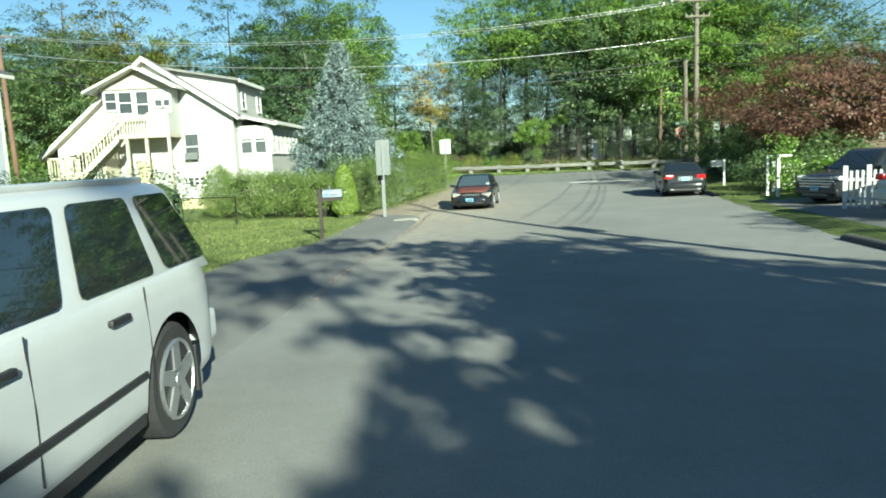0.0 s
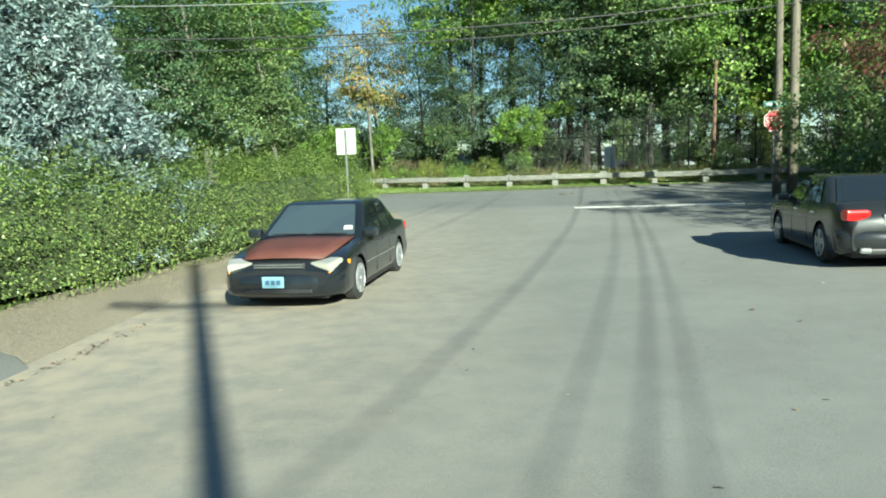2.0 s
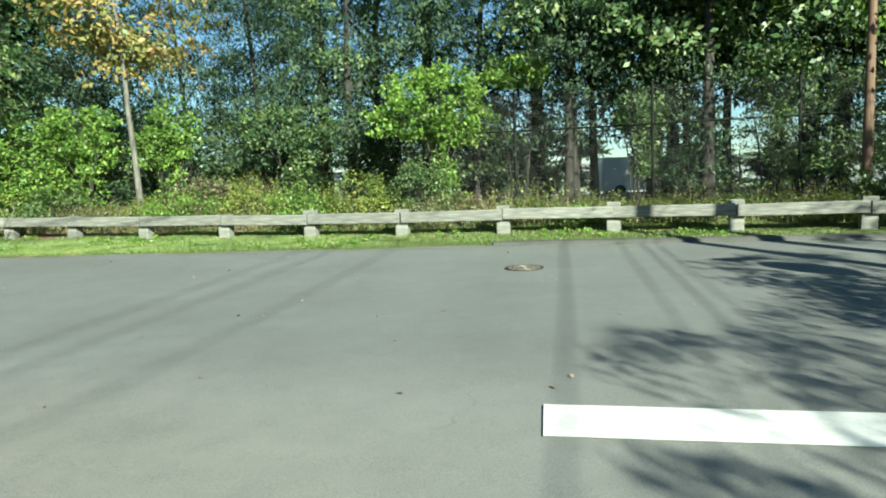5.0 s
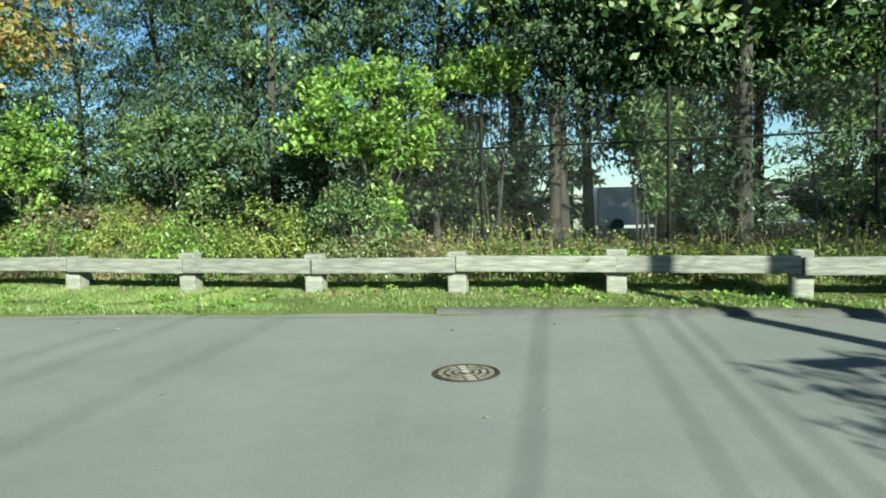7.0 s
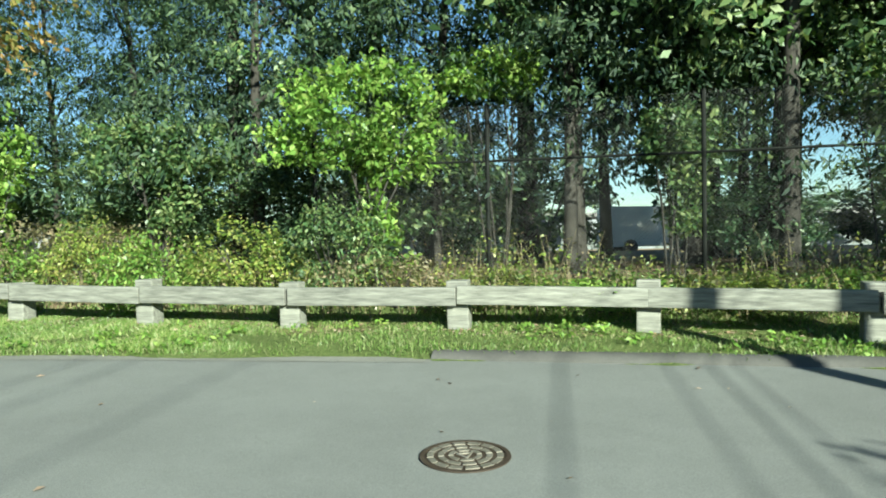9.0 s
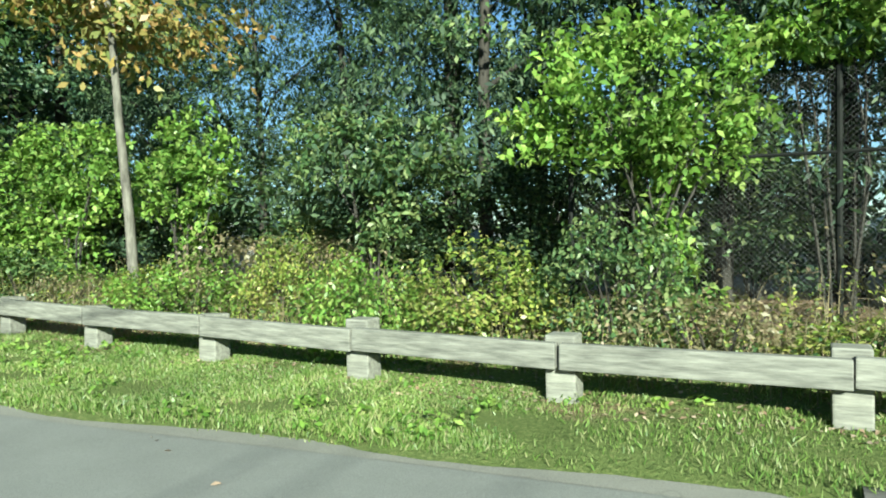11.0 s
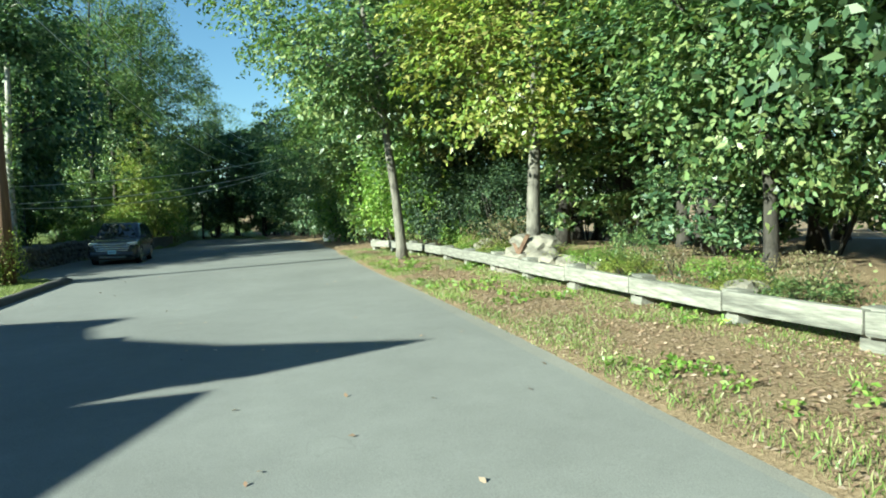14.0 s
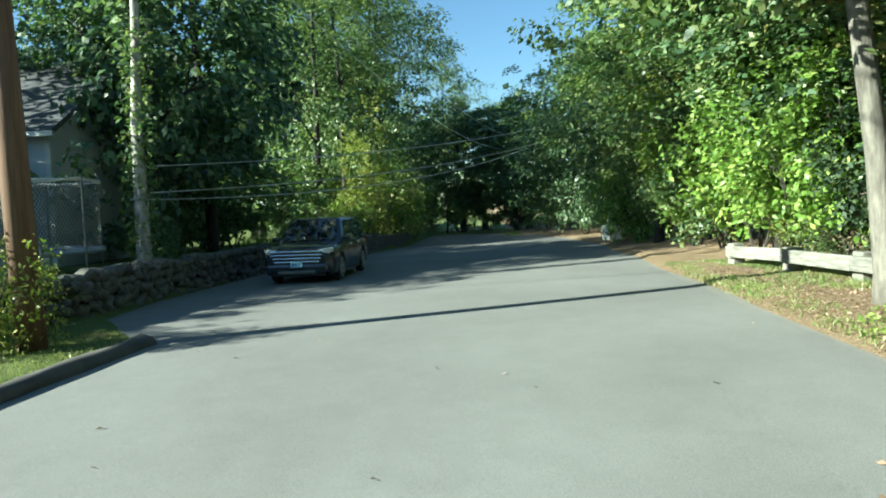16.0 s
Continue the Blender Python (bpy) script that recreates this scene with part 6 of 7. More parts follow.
    part("fascia", boxed(-9.20, -9.08, 37.88, 45.82, 4.30, 4.48), M_TRIM, p)
    part("eave_board", prism([(-11.6, 4.98), (-9.15, 4.38), (-9.15, 4.26), (-11.6, 4.86)], 37.84, 37.9), M_TRIM, p)
    part("step", boxed(-9.6, -8.4, 39.6, 41.4, -0.1, 0.45), M_STONE, p)
    for x0, x1 in ((-11.18, -10.62), (-10.42, -9.86)):
        pane_window(e, x0, x1, 2.85, 4.1, 38.295, "y", 1, 0.4)
    for y0, y1 in ((38.55, 39.35), (39.6, 40.4), (40.65, 41.45), (41.7, 42.5), (42.75, 43.55), (43.8, 44.6)):
        pane_window(e, y0, y1, 2.85, 4.1, -9.595, "x", 2, 0.3)
    # front wall openings
    pane_window(e, -13.95, -13.25, 2.65, 3.95, Y - 0.005)
    ac = part("air_conditioner", boxed(-13.93, -13.27, Y - 0.35, Y, 2.62, 2.98, bevel=0.02), M_ALU, e, "boxy window air conditioner")
    for k in range(6):
        part("louvre", boxed(-13.88, -13.32, Y - 0.357, Y - 0.35, 2.66 + 0.05 * k, 2.69 + 0.05 * k), M_STEEL, ac)
    pane_window(e, -13.95, -13.05, 1.28, 1.66, Y - 0.005, "y", 3)
    part("meter", boxed(-12.25, -12.1, Y - 0.12, Y, 1.9, 2.25, bevel=0.02), M_ALU, e)
    part("lamp", boxed(-12.95, -12.85, Y - 0.14, Y, 1.85, 2.0, bevel=0.02), M_BLACK, e, "black wall lamp")
    part("downpipe", tubed([(-11.45, Y - 0.06, 0.6), (-11.45, Y - 0.06, 4.6)], 0.04, 8), M_TRIM, e)
    pane_window(e, -20.1, -19.4, 2.2, 3.1, Y - 0.005)
    # balcony with a glazed room
    b = part("balcony_floor", boxed(-17.7, -14.1, 35.95, Y, 3.8, 3.98, bevel=0.01), M_CREAM, e, "cream painted balcony")
    part("parapet", boxed(-15.2, -14.1, 35.95, 36.03, 3.98, 5.05), M_WHITE_SIDING, b)
    part("parapet", boxed(-14.18, -14.1, 36.03, Y, 3.98, 5.05), M_WHITE_SIDING, b)
    for k in range(9):
        x = -16.4 + 0.145 * k
        part("baluster", boxed(x, x + 0.05, 35.98, 36.02, 3.98, 4.85), M_CREAM, b)
    part("handrail", boxed(-16.45, -15.2, 35.95, 36.05, 4.85, 4.95), M_CREAM, b)
    room = part("balcony_room", boxed(-17.65, -14.12, 36.6, Y, 3.98, 6.3), M_WHITE_SIDING, e, "glazed enclosed balcony room")
    for x0, x1, z0, blind in ((-17.5, -16.95, 5.3, 0), (-16.8, -16.15, 5.1, 0), (-15.9, -15.3, 4.9, 0), (-14.95, -14.6, 5.4, 0.6), (-14.5, -14.2, 5.4, 0.6)):
        pane_window(e, x0, x1, z0, 6.15, 36.595, "y", 1, blind)
    part("gable", prism([(-17.9, 6.3), (-13.9, 6.3), (-15.7, 7.2)], 36.5, Y), M_CREAM, room)
    roof_slab(room, (-15.7, 7.28), (-13.6, 6.18), 35.85, Y, 0.1, M_TRIM)
    roof_slab(room, (-15.7, 7.28), (-18.3, 6.1), 35.85, Y, 0.1, M_TRIM)
    for x in (-17.6, -16.35, -15.35, -14.2):
        part("post", boxed(x - 0.07, x + 0.07, 36.0, 36.14, 0.0, 3.8), M_CREAM, e, "cream timber post")
    door = part("door", boxed(-16.6, -15.75, Y - 0.05, Y, 0.6, 2.65, bevel=0.01), M_FOUND, e, "cream entrance door")
    part("door_handle", tubed([(-15.85, Y - 0.12, 1.6), (-15.85, Y - 0.05, 1.6)], 0.03, 8), M_CHROME, door)
    part("side_wall", boxed(-17.7, -17.55, 36.2, Y, 0.4, 3.8), M_CREAM, e)
    # outside stair in front, down to a landing
    for y in (35.15, 35.93):
        part("stringer", prism([(-16.35, 3.98), (-16.35, 3.62), (-18.5, 1.72), (-18.5, 2.05)], y, y + 0.06), M_CREAM, e, "cream painted outside stair")
        part("handrail", prism([(-16.35, 4.95), (-16.35, 4.84), (-18.5, 2.92), (-18.5, 3.03)], y - 0.02, y + 0.07), M_CREAM, e)
        for k in range(13):
            x = -16.45 - 0.165 * k
            z = 3.93 - (16.35 + x) * -0.9
            part("baluster", boxed(x - 0.02, x + 0.02, y + 0.01, y + 0.05, z - 0.02, z + 0.93), M_CREAM, e)
    for k in range(11):
        x, z = -16.4 - 0.19 * k, 3.80 - 0.172 * k
        part("tread", boxed(x - 0.22, x, 35.2, 35.95, z - 0.04, z), M_CREAM, e)
    part("landing", boxed(-20.0, -18.45, 35.1, 36.0, 1.83, 1.95), M_CREAM, e)
    for x in (-19.95, -19.2, -18.5):
        for y in (35.15, 35.95):
            part("post", boxed(x - 0.05, x + 0.05, y - 0.05, y + 0.05, 0, 2.95), M_CREAM, e)
    part("handrail", boxed(-20.0, -18.45, 35.1, 35.2, 2.86, 2.96), M_CREAM, e)
    for k in range(9):
        part("baluster", boxed(-19.85 + 0.15 * k, -19.81 + 0.15 * k, 35.13, 35.17, 1.95, 2.86), M_CREAM, e)
    roof_slab(e, (-17.7, 3.35), (-19.6, 3.0), 36.0, Y, 0.1, M_TRIM)
    part("chimney", boxed(-19.2, -18.6, 39.5, 40.1, 4.1, 5.6, bevel=0.02), M_FOUND, e)
    part("vent_pipe", tubed([(-19.2, 38.3, 4.7), (-19.2, 38.3, 5.5)], 0.07, 8), M_TRIM, e)
    e.matrix_basis = Matrix.Translation((0.004, 0.11, 0.075)) @ Matrix.Scale(0.963, 4)


white_house()


def grey_house(x0, x1, y0, y1, floor, eave, ridge, label, wins=()):
    e = thing("house", label, "house")
    part("wall", boxed(x0, x1, y0, y1, floor - 0.6, eave), M_GREY_SIDING, e, "pale grey siding")
    o, xm = 0.4, (x0 + x1) / 2
    for xe in (x1 + o, x0 - o):
        roof_slab(e, (xm, ridge), (xe, eave - 0.12), y0 - o, y1 + o, 0.14, M_DARK_ROOF, "dark grey shingle roof")
        part("gutter", boxed(xe - 0.05, xe + 0.06, y0 - o, y1 + o, eave - 0.16, eave - 0.02), M_TRIM, e)
    part("gable", prism([(x0, eave), (x1, eave), (xm, ridge)], y0, y1), M_GREY_SIDING, e)
    part("foundation", boxed(x0 - 0.03, x1 + 0.03, y0 - 0.03, y1 + 0.03, floor - 1.6, floor), M_ROCK, e)
    part("corner_board", boxed(x1 - 0.06, x1 + 0.025, y1 - 0.10, y1 + 0.025, floor, eave), M_TRIM, e)
    for a, b, z0, z1 in wins:
        pane_window(e, a, b, z0, z1, x1 + 0.005, "x", 2)
    return e


grey_house(-47.0, -39.0, 30.5, 43.2, 0.9, 4.55, 7.2, "pale grey sided house beyond the side lawn", wins=((39.9, 40.7, 2.4, 3.7), (36.6, 37.5, 2.4, 3.7), (33.2, 34.1, 2.4, 3.7)))
grey_house(-28.8, -18.4, 20.5, 29.5, 0.6, 6.3, 9.0, "pale grey two-storey house behind the dark hedge", wins=((22.0, 22.9, 2.2, 3.6), (25.6, 26.5, 2.2, 3.6), (22.0, 22.9, 4.6, 5.9), (25.6, 26.5, 4.6, 5.9)))


# ---- planting round the corner plot ----
def spruce(x, y, height, radius):
    rng = np.random.default_rng(77)
    e = thing("spruce_tree", "tall blue spruce with dense silvery needles", "tree", (x, y, gz(x, y)))
    part("trunk", tubed([(0, 0, -0.2), (0, 0, height * 0.5), (0, 0, height)], [0.2, 0.12, 0.02], 9), M_DARK_BARK, e)
    pts, limbs = [], bmesh.new()
    for k in range(30):
        f = k / 30
        z = 0.35 + (height - 0.4) * f
        r = radius * (1 - f) ** 0.85 * rng.uniform(0.88, 1.08) + 0.1
        nb = max(4, int(15 * (1 - f) + 4))
        for j in range(nb):
            a = 2 * math.pi * (j + rng.uniform(-0.3, 0.3)) / nb + k * 0.7
            rr = r * rng.uniform(0.72, 1.12)
            dr = Vector((math.cos(a), math.sin(a), 0))
            drop = -0.10 * rr
            tip = dr * rr + Vector((0, 0, z + drop + 0.10 * rr * rng.uniform(0.5, 1.6)))
            if rr > 0.6:
                tube(limbs, [(0, 0, z), dr * rr * 0.55 + Vector((0, 0, z + drop)), tip], [0.022, 0.014, 0.006], 4)
            nn = int(9 + 26 * rr / radius)
            s = rng.uniform(0.30, 1.0, nn) ** 0.7
            side = rng.normal(0, 0.16, nn) * (1.15 - s) * rr
            q = np.stack([np.cos(a) * rr * s - np.sin(a) * side, np.sin(a) * rr * s + np.cos(a) * side, z + drop * np.sin(s * 2.2) + 0.10 * rr * s ** 3 + rng.normal(0, 0.05, nn)], 1)
            pts.append(q)
    part("limb", limbs, M_DARK_BARK, e)
    c = np.concatenate(pts)
    c = np.repeat(c, 9, 0) + rng.normal(0, 0.085, (len(c) * 9, 3))
    ob = new("needle", leaf_mesh("needle", c, 0.125, rng, M_NEEDLE, 0.0, 0.38))
    ob.parent = e


spruce(-5.1, 34.6, 7.9, 3.15)
hedge([(-4.5, 28.6), (-3.9, 31.5), (-3.0, 35.0), (-2.0, 39.5), (-1.3, 43.0), (-0.85, 46.4)], 2.3, 1.92, M_LEAF_HEDGE, 51, "long shaggy green hedge beside the parked car", 900, 0.055, 0.24)
for x, y, w, h in ((-9.3, 29.9, 0.9, 0.95), (-8.2, 29.5, 1.05, 1.1), (-7.1, 29.2, 1.0, 1.0), (-6.1, 28.7, 1.0, 1.05), (-5.2, 28.5, 0.85, 0.95), (-9.9, 30.6, 0.7, 1.2), (-0.75, 46.5, 0.95, 0.95), (-1.05, 45.4, 0.9, 0.98)):
    shrub("hedge", x, y, 77 * x, h, w)
hedge([(-24.0, 23.4), (-16.0, 23.9), (-9.2, 24.4)], 2.2, 1.85, M_LEAF_DARK, 53, "dark clipped hedge beyond the white car", 130, 0.11)


def arborvitae(x, y, h, r):
    rng = np.random.default_rng(8)
    e = thing("arborvitae", "bright green conical arborvitae shrub at the hedge end", "shrub", (x, y, gz(x, y)))
    n = 15000
    t = rng.uniform(0, 1, n)
    rad = r * np.minimum(1, (t * 7) ** 0.5) * np.clip(1 - t, 0, 1) ** 0.38 * rng.uniform(0.80, 1.04, n)
    a = rng.uniform(0, 2 * math.pi, n)
    c = np.stack([rad * np.cos(a), rad * np.sin(a), 0.05 + t * h], 1)
    up = np.stack([np.cos(a), np.sin(a), np.full(n, 0.1)], 1) * 1.4
    # wide dark cone painted as the shaded inside of the shrub
    part("trunk", tubed([(0, 0, -0.1), (0, 0, h * 0.9)], [r * 0.62, 0.02], 8), M_CORE_SHADE, e)
    ob = new("foliage", leaf_mesh("foliage", c, 0.075, rng, M_LEAF_CEDAR, -1.2, 0.4, up))
    ob.parent = e


arborvitae(-4.15, 27.75, 2.0, 0.56)

# low wire fence along the lawn
fe = thing("wire_fence", "low dark wire fence behind the lawn", "fence")
fp = [(-22 + 2.0 * k, 26.2) for k in range(8)]
for x, y in fp:
    part("fence_post", tubed([(x, y, gz(x, y) - 0.1), (x, y, gz(x, y) + 1.05)], 0.025, 6), M_FENCE, fe)
for a, b in zip(fp, fp[1:]):
    part("rail", tubed([(*a, gz(*a) + 1.02), (*b, gz(*b) + 1.02)], 0.018, 5), M_FENCE, fe)

# ---- the garden on the east side ----
maple = tree_kind(31, 5.8, 5.6, 1.2, 460, 90, 0.12, M_LEAF_RED, M_DARK_BARK, 0.2, limbs=9, spray=0.6, hollow=0.35, droop=0.5, name="maple_tree", label="spreading dark red Japanese maple")
maple.matrix_basis = pose(17.9, 34.4, gz(17.9, 34.4))
# dark tree at (27, 36) is unseen, added to shade rail and wood
for k, x, y, s in (("dark", 27.0, 36.0, 0.82), ("bright", 21.5, 43.5, 0.82), ("thick", 25.0, 39.5, 0.75), ("low", 20.0, 40.6, 0.6), ("low", 17.0, 40.4, 0.42), ("thick", 27.0, 33.0, 0.8), ("thick", 23.5, 45.5, 0.7), ("bright", 27.5, 44.0, 0.85), ("thick", 31.0, 41.5, 0.9)):
    plant(k, x, y, 60 * x, s, s * 1.1)
# fine_big shrub is added on the sun's line to shade the stop sign
for k, x, y, s in (("dark", 15.1, 39.2, 0.85), ("fine_big", 15.95, 42.6, 1.2), ("dark", 14.9, 36.9, 0.7), ("green", 14.0, 31.3, 1.2), ("bright", 14.6, 28.8, 1.4), ("green", 15.8, 30.1, 1.6), ("bright", 16.6, 23.2, 1.3), ("dark", 18.4, 43.6, 1.1)):
    shrub(k, x, y, 50 * x, s, None, "leafy garden shrub beside the drive" if y < 33 else "dark shrub in the shade of the maple")


def banana(x, y, h, seed):
    rng = np.random.default_rng(seed)
    e = thing("banana_plant", "leafy banana plant with broad light green blades", "plant", (x, y, gz(x, y)))
    part("stem", tubed([(0, 0, -0.1), (0.05, 0, h * 0.5)], [0.09, 0.05], 8), M_LEAF_CEDAR, e)
    for k in range(9):
        a = 2 * math.pi * k / 9 + rng.uniform(-0.3, 0.3)
        L = h * rng.uniform(0.55, 0.8)
        up = rng.uniform(0.5, 1.1)
        v, f = [], []
        for i in range(7):
            t = i / 6
            w = 0.20 * math.sin(math.pi * min(1, t * 0.92 + 0.06)) + 0.01
            r, z = L * t * math.cos(up) * (1 + 0.2 * t), h * 0.5 + L * t * math.sin(up) - 0.55 * L * t * t
            for s in (-1, 0, 1):
                v.append((r * math.cos(a) - s * w * math.sin(a), r * math.sin(a) + s * w * math.cos(a), z + abs(s) * 0.05))
        for i in range(6):
            for j in (0, 1):
                q = i * 3 + j
                f.append((q, q + 1, q + 4, q + 3))
        obj_of("leaf", v, f, M_LEAF_BRIGHT, e, smooth=True)


banana(15.0, 23.0, 2.3, 1)
banana(14.2, 26.6, 1.7, 2)


def picket_fence(a, b, label, h=1.1):
    e = thing("picket_fence", label, "fence")
    A, B = Vector((*a, gz(*a))), Vector((*b, gz(*b)))
    d = B - A
    n = int(d.length / 0.13)
    ang = math.degrees(math.atan2(d.y, d.x))
    base = boxed(-0.035, 0.035, -0.012, 0.012, 0.06, h, bevel=0.0)
    first = part("picket", base, M_TRIM, e)
    for i in range(n + 1):
        p = A.lerp(B, i / n)
        ob = first if i == 0 else new("picket", first.data)
        ob.parent = e
        ob.matrix_basis = pose(p.x, p.y, p.z, 0, 0, ang)
    for z in (0.3, h - 0.25):
        p = part("rail", boxed(0, d.length, 0.012, 0.05, z - 0.04, z + 0.04), M_TRIM, e)
        p.matrix_basis = pose(*A, 0, 0, ang)
    for t in (0, 0.5, 1):
        p = A.lerp(B, t)
        q = part("post", boxed(-0.06, 0.06, -0.06, 0.06, -0.2, h + 0.15, bevel=0.01), M_TRIM, e)
        q.matrix_basis = pose(p.x, p.y, p.z, 0, 0, ang)


picket_fence((11.4, 20.6), (12.4, 20.0), "short white picket fence beside the drive")
picket_fence((13.4, 29.6), (17.5, 29.0), "white picket fence behind the shrubs")
ar = thing("garden_arch", "white garden arch overgrown with a green climber", "garden arch", (12.4, 27.0, gz(12.4, 27.0)))
for x, y in ((0, 0), (0.0, 0.9)):
    part("post", boxed(x - 0.05, x + 0.05, y - 0.05, y + 0.05, -0.2, 1.5, bevel=0.01), M_TRIM, ar)
for y in (0, 0.9):
    part("top_rail", boxed(-0.04, 0.5, y - 0.04, y + 0.04, 1.5, 1.57), M_TRIM, ar)
cl = new("climber", leaf_mesh("climber", clumps(np.random.default_rng(2), np.array([(0.35 + 0.25 * math.cos(k), 0.45 + 0.5 * math.sin(k * 1.7), 0.4 + 0.12 * k) for k in range(16)]), 0.45, 70), 0.12, np.random.default_rng(3), M_LEAF_BRIGHT))
cl.parent = ar
# unseen trees behind the start of the road, added for the shadows that lie across it
for x, y, turn, h, w in ((8.3, -4.6, 20, 0.90, 1.0), (10.6, -9.8, 80, 0.9, 1.15), (13.6, -14.8, 140, 0.92, 1.1), (8.9, -9.0, 200, 0.7, 1.1), (10.0, -15.0, 10, 0.8, 1.1), (8.4, -19.0, 260, 0.62, 1.0), (6.9, -13.6, 60, 0.74, 1.0), (-5.0, -16.0, 0, 0.7, 0.8)):
    plant("shade", x, y, turn, h, w)
tall = tree_kind(30, 15.5, 3.4, 11.2, 34, 26, 0.3, M_LEAF_DARK, M_DARK_BARK, 0.22, inner=30, label="tall tree with a high crown beside the start of the road")
tall.matrix_basis = pose(8.4, -17.0, gz(8.4, -17.0))
plant("green", 13.2, 8.8, 30, 0.36, 0.5, "small leafy tree by the drive")
plant("thick", -12.5, 8.0, 30, 0.6, 0.7)
plant("bright", -9.5, -6.0, 30, 0.8, 0.9)

# ---- the edge of the wood by the side street ----
t1 = tree_kind(61, 10.5, 3.3, 1.9, 330, 40, 0.165, M_LEAF, M_PALE_BARK, 0.15, -0.10, 8, inner=0, label="pale-trunked tree standing before the guard rail")
t1.matrix_basis = pose(-6.67, 60.5, gz(-6.67, 60.5), 0, 0, 20)
t2 = tree_kind(62, 10.5, 2.2, 3.4, 130, 34, 0.18, M_LEAF_ORANGE, M_PALE_BARK, 0.10, -0.075, 6, inner=0, label="slender pale trunk with orange autumn leaves")
t2.matrix_basis = pose(-1.45, 61.95, gz(-1.45, 61.95), 0, 0, 60)
t3 = tree_kind(63, 13.0, 3.8, 1.9, 340, 40, 0.18, M_LEAF_DARK, M_PALE_BARK, 0.24, -0.10, 9, inner=200, label="stout tree with a pale leaning trunk behind the rail")
t3.matrix_basis = pose(-11.15, 62.15, gz(-11.15, 62.15), 0, 0, 55)
t4 = tree_kind(64, 9.5, 3.0, 1.6, 280, 40, 0.165, M_LEAF_YELLOW, M_PALE_BARK, 0.19, 0.0, 8, inner=0, label="yellow-green tree growing beside the boulders")
t4.matrix_basis = pose(-23.5, 61.75, gz(-23.5, 61.75))
t5 = tree_kind(65, 12.5, 5.2, 2.4, 520, 40, 0.175, M_LEAF, M_PALE_BARK, 0.17, -0.13, 9, inner=260, label="leaning pale-trunked tree before the guard rail")
t5.matrix_basis = pose(-29.85, 59.9, gz(-29.85, 59.9), 0, 0, 80)
leafy = tree_kind(66, 8.0, 3.3, 0.6, 420, 40, 0.15, M_LEAF, M_DARK_BARK, 0.13, 0.0, 8, inner=0, label="bushy green tree hanging over the guard rail")
leafy.matrix_basis = pose(-17.3, 63.4, gz(-17.3, 63.4))
for x, y, s, w, k in ((-14.0, 64.0, 1.0, 1.1, "dark"), (-20.5, 64.5, 0.62, 1.2, "dark"), (-26.5, 64.0, 0.9, 1.2, "olive"), (-33.5, 63.5, 0.8, 1.25, "dark"), (-36.3, 62.6, 0.9, 1.0, "edge"), (-41.8, 62.2, 0.95, 1.05, "edge"), (-47.0, 61.2, 0.9, 1.0, "edge"), (-52.5, 61.5, 0.95, 1.0, "edge"),
                      (-40.5, 63.2, 0.95, 1.25, "green"), (-45.0, 63.0, 1.0, 1.2, "bright"), (-44.0, 62.0, 0.62, 1.0, "bright"), (-48.5, 64.2, 1.0, 1.2, "thick"), (-54.0, 63.6, 1.05, 1.25, "thick"), (-60.0, 63.5, 1.1, 1.2, "thick"),
                      (-66.0, 62.4, 1.1, 1.2, "thick"), (-73.0, 60.6, 1.1, 1.2, "thick"), (-80.0, 57.6, 1.1, 1.2, "thick"), (-86.0, 53.0, 1.15, 1.2, "thick"), (-90.5, 47.5, 1.15, 1.2, "thick"), (-94.0, 41.0, 1.2, 1.3, "thick"), (-84.5, 59.0, 1.1, 1.4, "far"), (-92.0, 55.0, 1.05, 1.5, "far"), (-98.0, 48.0, 1.1, 1.6, "far"), (-101.0, 40.0, 1.2, 1.6, "far"), (-98.0, 31.0, 1.4, 1.6, "far"), (-41.5, 66.5, 1.1, 1.2, "dark"), (-52, 68, 1.1, 1.2, "dark")):
    plant(k, x, y, 37 * x, s, w)
for x, y, s, k in ((-5.0, 62.9, 0.95, "tall"), (-8.6, 62.8, 0.85, "tall_green"), (-9.6, 63.8, 1.0, "tall_green"), (-6.8, 63.6, 1.05, "tall_green"), (-4.4, 64.6, 1.1, "tall_green"), (-12.8, 63.6, 0.75, "tall_green"),
                   (-32.6, 62.0, 1.05, "tall_dark"), (-34.6, 61.9, 1.25, "tall"), (-36.6, 61.9, 1.3, "tall"), (-38.6, 61.6, 1.4, "tall"), (-40.8, 61.5, 1.35, "tall_green"), (-43.0, 61.4, 1.4, "tall"), (-45.4, 61.5, 1.0, "tall_green"), (-31.0, 62.6, 0.8, "tall_dark"), (-29.2, 63.0, 0.9, "tall_dark"), (-27.4, 63.2, 0.8, "tall_dark"), (-47.4, 61.6, 1.0, "tall_green")):
    shrub(k, x, y, 41 * x, s)
for x, y, s, k in ((-13.2, 62.6, 0.8, "green"), (-15.2, 62.2, 0.7, "dry"), (0.4, 62.3, 1.3, "dry"), (1.8, 62.6, 1.2, "dry"), (-26.5, 62.2, 1.2, "dry"), (-18.6, 62.4, 0.6, "dry"), (-20.2, 62.5, 0.6, "green")):
    shrub(k, x, y, 41 * x, s, s * 0.8)


